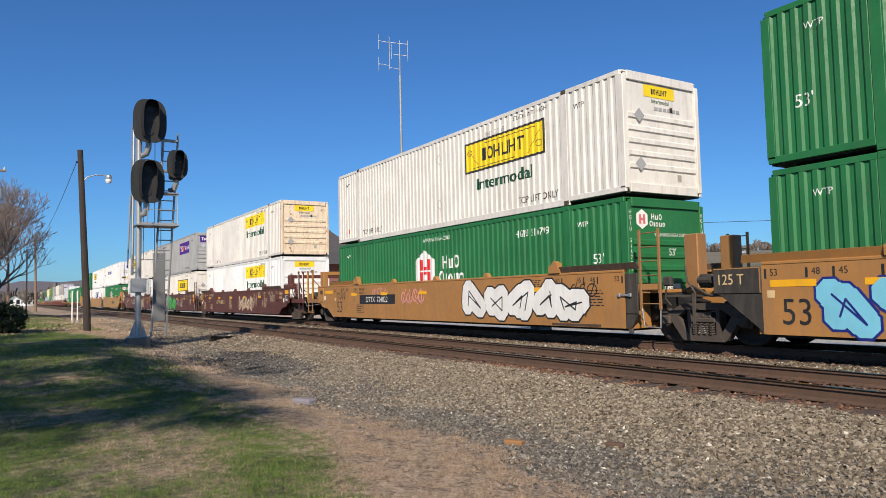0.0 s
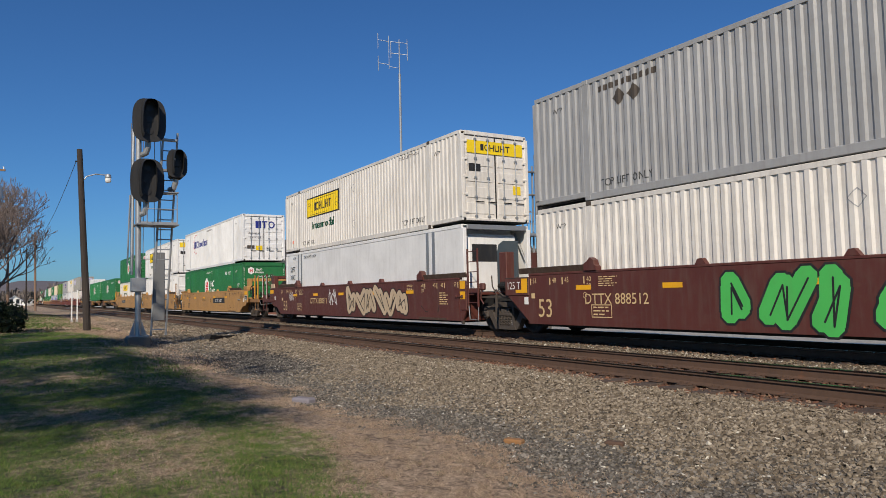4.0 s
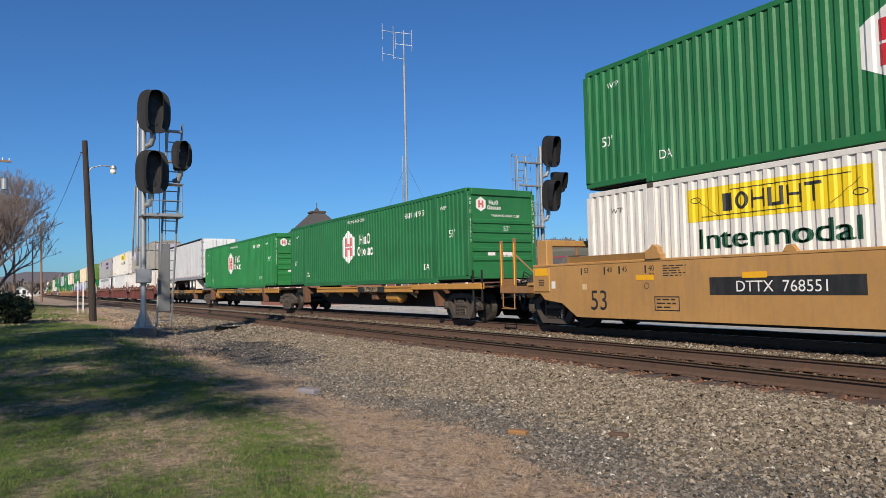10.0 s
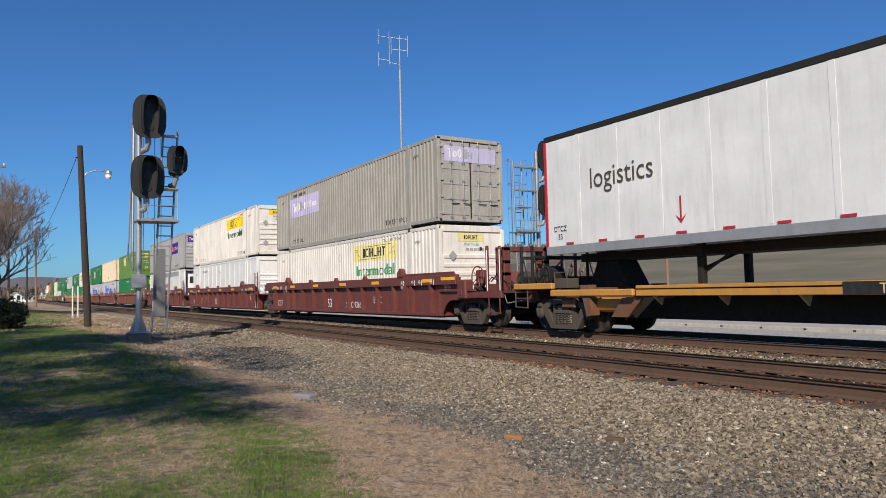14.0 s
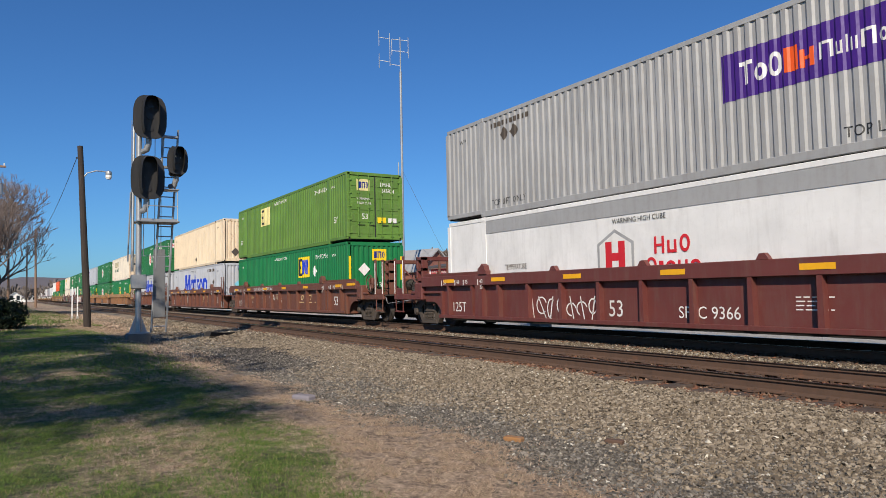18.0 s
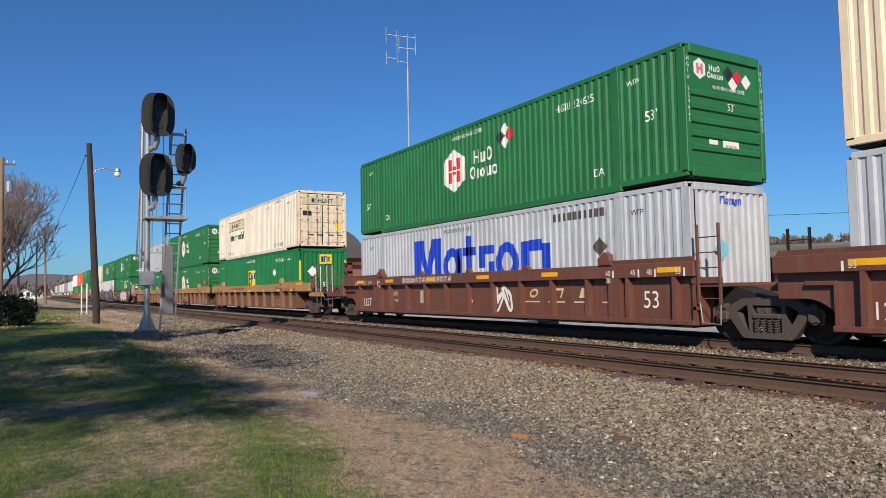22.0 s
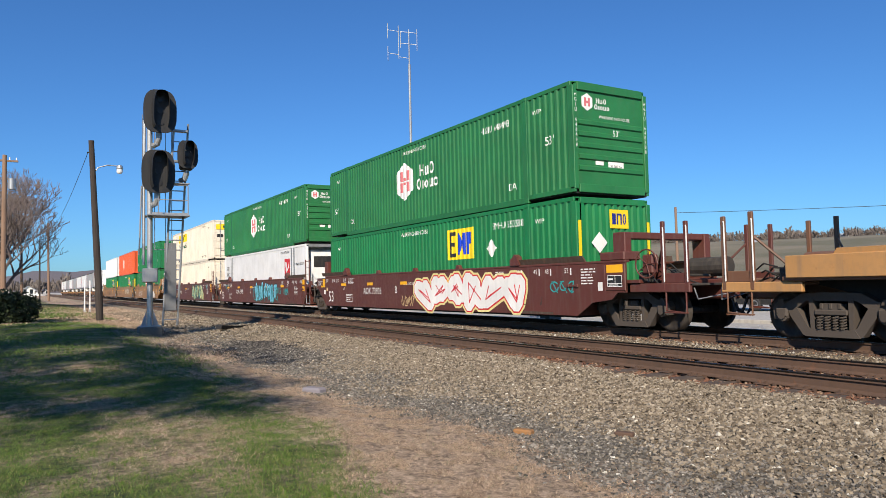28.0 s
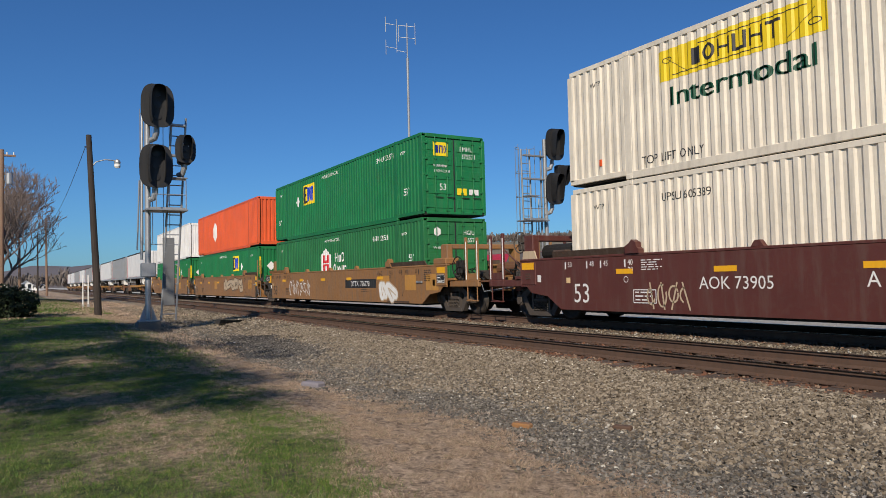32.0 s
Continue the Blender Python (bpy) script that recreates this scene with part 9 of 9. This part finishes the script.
def bank_of(x, y):
    return y + noise.noise((x * 0.6, y * 0.6, 2)) * 0.7 + noise.noise((x * 2.3, y * 2.3, 7)) * 0.3


def scatter(n, x0, x1, y0, y1, keep, lift=0.0):
    out = []
    while len(out) < n:
        x, y = rng.uniform(x0, x1), rng.uniform(y0, y1)
        if rng.random() < keep(x, y):
            out.append((x, y, height(x, y) + lift))
    return out


def dark_oval_reach(x, y):
    return ((x + 16.4) / 3.4) ** 2 + ((y - 4.7) / 1.15) ** 2 + noise.noise((x * 1.5, y * 1.5, 3)) * 0.7


coarse = scatter(84000, -20, 4.0, 3.2, 7.5, lambda x, y: smooth(4.1, 5.7, bank_of(x, y)) * (1.0 if x > -13 else 0.55) * (1 - 0.85 * smooth(0.0, 0.25, noise.noise((x * 0.45, y * 0.8, 12))) * smooth(5.6, 4.8, y)) * smooth(0.5, 1.1, dark_oval_reach(x, y)))
stones("ballast", "loose grey-brown ballast stones beside the near track", coarse, 0.036, 1, STONE)
stones("ballast", "loose ballast stones along the track", scatter(9000, -48, -20, 4.4, 7.6, lambda x, y: 1.0), 0.062, 2, STONE)
stones("ballast", "small ballast stones between the two tracks", scatter(22000, -40, 0, 9.45, 12.1, lambda x, y: (1.0 if x > -20 else 0.4) * (0.35 + 0.65 * smooth(9.5, 10.2, y) * smooth(12.0, 11.4, y))), 0.040, 3, STONEM)
stones("ballast", "rust-stained stones round the ties", scatter(9000, -30, 0, 7.35, 9.6, lambda x, y: 0.7 if y < 7.95 else 0.3), 0.042, 4, STONER)
stones("ballast", "rust-stained stones round the ties of the far track", scatter(7000, -30, 0, 11.6, 13.9, lambda x, y: 1.0), 0.045, 14, STONER)
stones("fine_gravel", "dark fine gravel at the foot of the ballast", scatter(46000, -17, 3.0, 2.6, 6.2, lambda x, y: smooth(3.4, 4.1, bank_of(x, y)) * smooth(6.2, 4.8, bank_of(x, y))), 0.026, 5, STONED)
stones("fine_gravel", "black grit on the dark oval of ground", scatter(5000, -21, -12, 3.2, 6.2, lambda x, y: smooth(1.1, 0.5, dark_oval_reach(x, y))), 0.03, 16, STONEK)
stones("fine_gravel", "grey gravel pad round the signal foot", scatter(5000, -27, -15, 1.5, 5.5, lambda x, y: 1.0 if math.hypot((x + 21) / 5, (y - 3.6) / 1.6) < 1 + 0.3 * noise.noise((x, y, 1)) else 0.0), 0.045, 6, STONED)


def blades(name, label, pts, hgt, wid, seed, mat, flat=1.0):
    r = np.random.RandomState(seed)
    n = len(pts)
    p = np.array(pts)
    a = r.uniform(0, 2 * math.pi, n)
    h = hgt * r.uniform(0.45, 1.2, n)
    lean = r.uniform(0.3, 1.5, n) * h * flat
    h = h / flat
    b = r.uniform(0, 2 * math.pi, n)
    w = np.stack([np.cos(a), np.sin(a), np.zeros(n)], 1) * wid * (0.6 + 0.8 * r.rand(n, 1))
    d = np.stack([np.cos(b), np.sin(b), np.zeros(n)], 1) * lean[:, None]
    up = np.zeros((n, 3))
    up[:, 2] = h
    v = np.stack([p - w, p + w, p + w * 0.6 + d * 0.4 + up * 0.6, p - w * 0.6 + d * 0.4 + up * 0.6, p + d + up * 0.95], 1).reshape(-1, 3)
    q = 5 * np.arange(n)
    fs = [(i, i + 1, i + 2, i + 3) for i in q.tolist()] + [(i + 3, i + 2, i + 4) for i in q.tolist()]
    me = bpy.data.meshes.new(name)
    me.from_pydata(v.tolist(), [], fs)
    me.materials.append(mat)
    return tagged(new(name, me), label, "grass", kind="stuff")


GRASS = island_mat("lawn_blades", [(0.0, (0.045, 0.105, 0.012)), (0.55, (0.115, 0.215, 0.022)), (0.88, (0.20, 0.26, 0.045)), (1.0, (0.40, 0.31, 0.16))], 0.7)
DRY = island_mat("dry_straw_blades", [(0.0, (0.20, 0.135, 0.09)), (0.5, (0.50, 0.355, 0.245)), (0.9, (0.74, 0.57, 0.42)), (1.0, (0.16, 0.19, 0.06))], 0.8)


def bald(x, y):
    """How thin the lawn is worn."""
    d = ((x + 7.6) / 1.9) ** 2 + ((y - 1.3) / 0.75) ** 2 + noise.noise((x * 3, y * 3, 5)) * 0.8
    lush = smooth(0.8, 0.15, abs(y - 1.95 + 0.15 * (x + 5.3))) * smooth(-8.2, -6.6, x)
    return max(smooth(0.1, 0.35, noise.noise((x * 0.55, y * 0.9, 4))), 0.7 * smooth(1.4, 0.3, d)) * (1 - 0.8 * lush)


def lawn_keep(x, y):
    e = edge_of(x, y)
    patch = bald(x, y)
    return smooth(3.1, 2.6, e) * (1 - 0.8 * patch) * (0.25 + 0.75 * smooth(-0.2, 0.2, noise.noise((x * 5, y * 5, 1)) + 0.5 * noise.noise((x * 1.5, y * 1.5, 3))))


blades("grass", "short green lawn grass", scatter(88000, -12, -3.2, -0.6, 3.4, lawn_keep), 0.028, 0.0018, 1, GRASS)
blades("grass", "lush green grass where the lawn meets the straw", scatter(6500, -8.0, -3.6, 0.9, 2.7, lambda x, y: smooth(0.75, 0.1, abs(y - 1.85 + 0.15 * (x + 5.3))) * smooth(-8.2, -6.6, x) * (0.1 + 0.9 * smooth(-0.15, 0.3, noise.noise((x * 3.2, y * 3.2, 6)) + 0.5 * noise.noise((x * 9, y * 9, 2))))), 0.032, 0.0020, 6, GRASS)
blades("grass", "short green lawn grass further off", scatter(30000, -34, -12, -2.5, 3.4, lawn_keep), 0.042, 0.007, 2, GRASS)
blades("dry_grass", "dead straw-coloured grass along the lawn's edge", scatter(92000, -14, -1.5, -0.4, 4.8, lambda x, y: (smooth(2.5, 3.0, edge_of(x, y)) * smooth(4.3, 3.5, bank_of(x, y)) + 0.8 * bald(x, y) * (edge_of(x, y) < 2.6)) * (0.06 + 0.94 * smooth(-0.05, 0.3, noise.noise((x * 5.5, y * 5.5, 8)) + 0.5 * noise.noise((x * 1.6, y * 1.6, 3))))), 0.038, 0.0020, 3, DRY, 1.35)
blades("dry_grass", "dead grass tufts further along", scatter(9000, -32, -14, 0.5, 5.2, lambda x, y: smooth(2.2, 2.9, edge_of(x, y)) * smooth(4.4, 3.5, bank_of(x, y))), 0.05, 0.008, 4, DRY)

blades("grass", "rough mixed grass beyond the lamp pole", scatter(9000, -80, -34, -4, 3.6, lambda x, y: 0.4 + 0.6 * smooth(-0.1, 0.2, noise.noise((x * 0.3, y * 0.5, 6)))), 0.07, 0.03, 7, GRASS)
blades("dry_grass", "dead grass beyond the lamp pole", scatter(15000, -80, -30, -1, 6.2, lambda x, y: 0.3 + 0.7 * smooth(0.1, -0.2, noise.noise((x * 0.3, y * 0.5, 6)))), 0.06, 0.03, 8, DRY)


# ---- movement ----
# metres by which the train runs ahead of its steady pace at some of the seconds
AHEAD = {2: 0.40, 6: 0.28, 10: 0.10, 11: 0.08, 19: 0.20, 22: 0.12, 23: 0.17, 24: 0.06, 25: 0.15, 28: -0.05, 29: -0.15, 31: 0.24}


def run(t):
    return -2.14e-9 * t ** 4 - 2.50483e-4 * t ** 3 + 6.96777e-3 * t ** 2 + 13.96688 * t + 0.08772


RUN = [(t, run(t) + AHEAD.get(t, 0.0)) for t in range(33)]


def motions():
    for ob, base in MOVERS:
        walk(ob, [(t, Matrix.Translation((s, 0, 0)) @ base) for t, s in RUN])
    for ob, unit, x, r in WHEELS:
        base = [b for o, b in MOVERS if o == unit][0].translation.x + x
        rows, last = [], None
        for f in range(0, 961):
            t = f / FPS
            if -42 < base + run(t) < 12:
                rows.append((t, pose(x, 0, r, 0, math.degrees(run(t) / r), 0)))
        if not rows:
            rows = [(0, pose(x, 0, r))]
        if rows[0][0] > 0:
            rows.insert(0, (0, rows[0][1]))
        if rows[-1][0] < 32:
            rows.append((32, rows[-1][1]))
        walk(ob, rows)


motions()
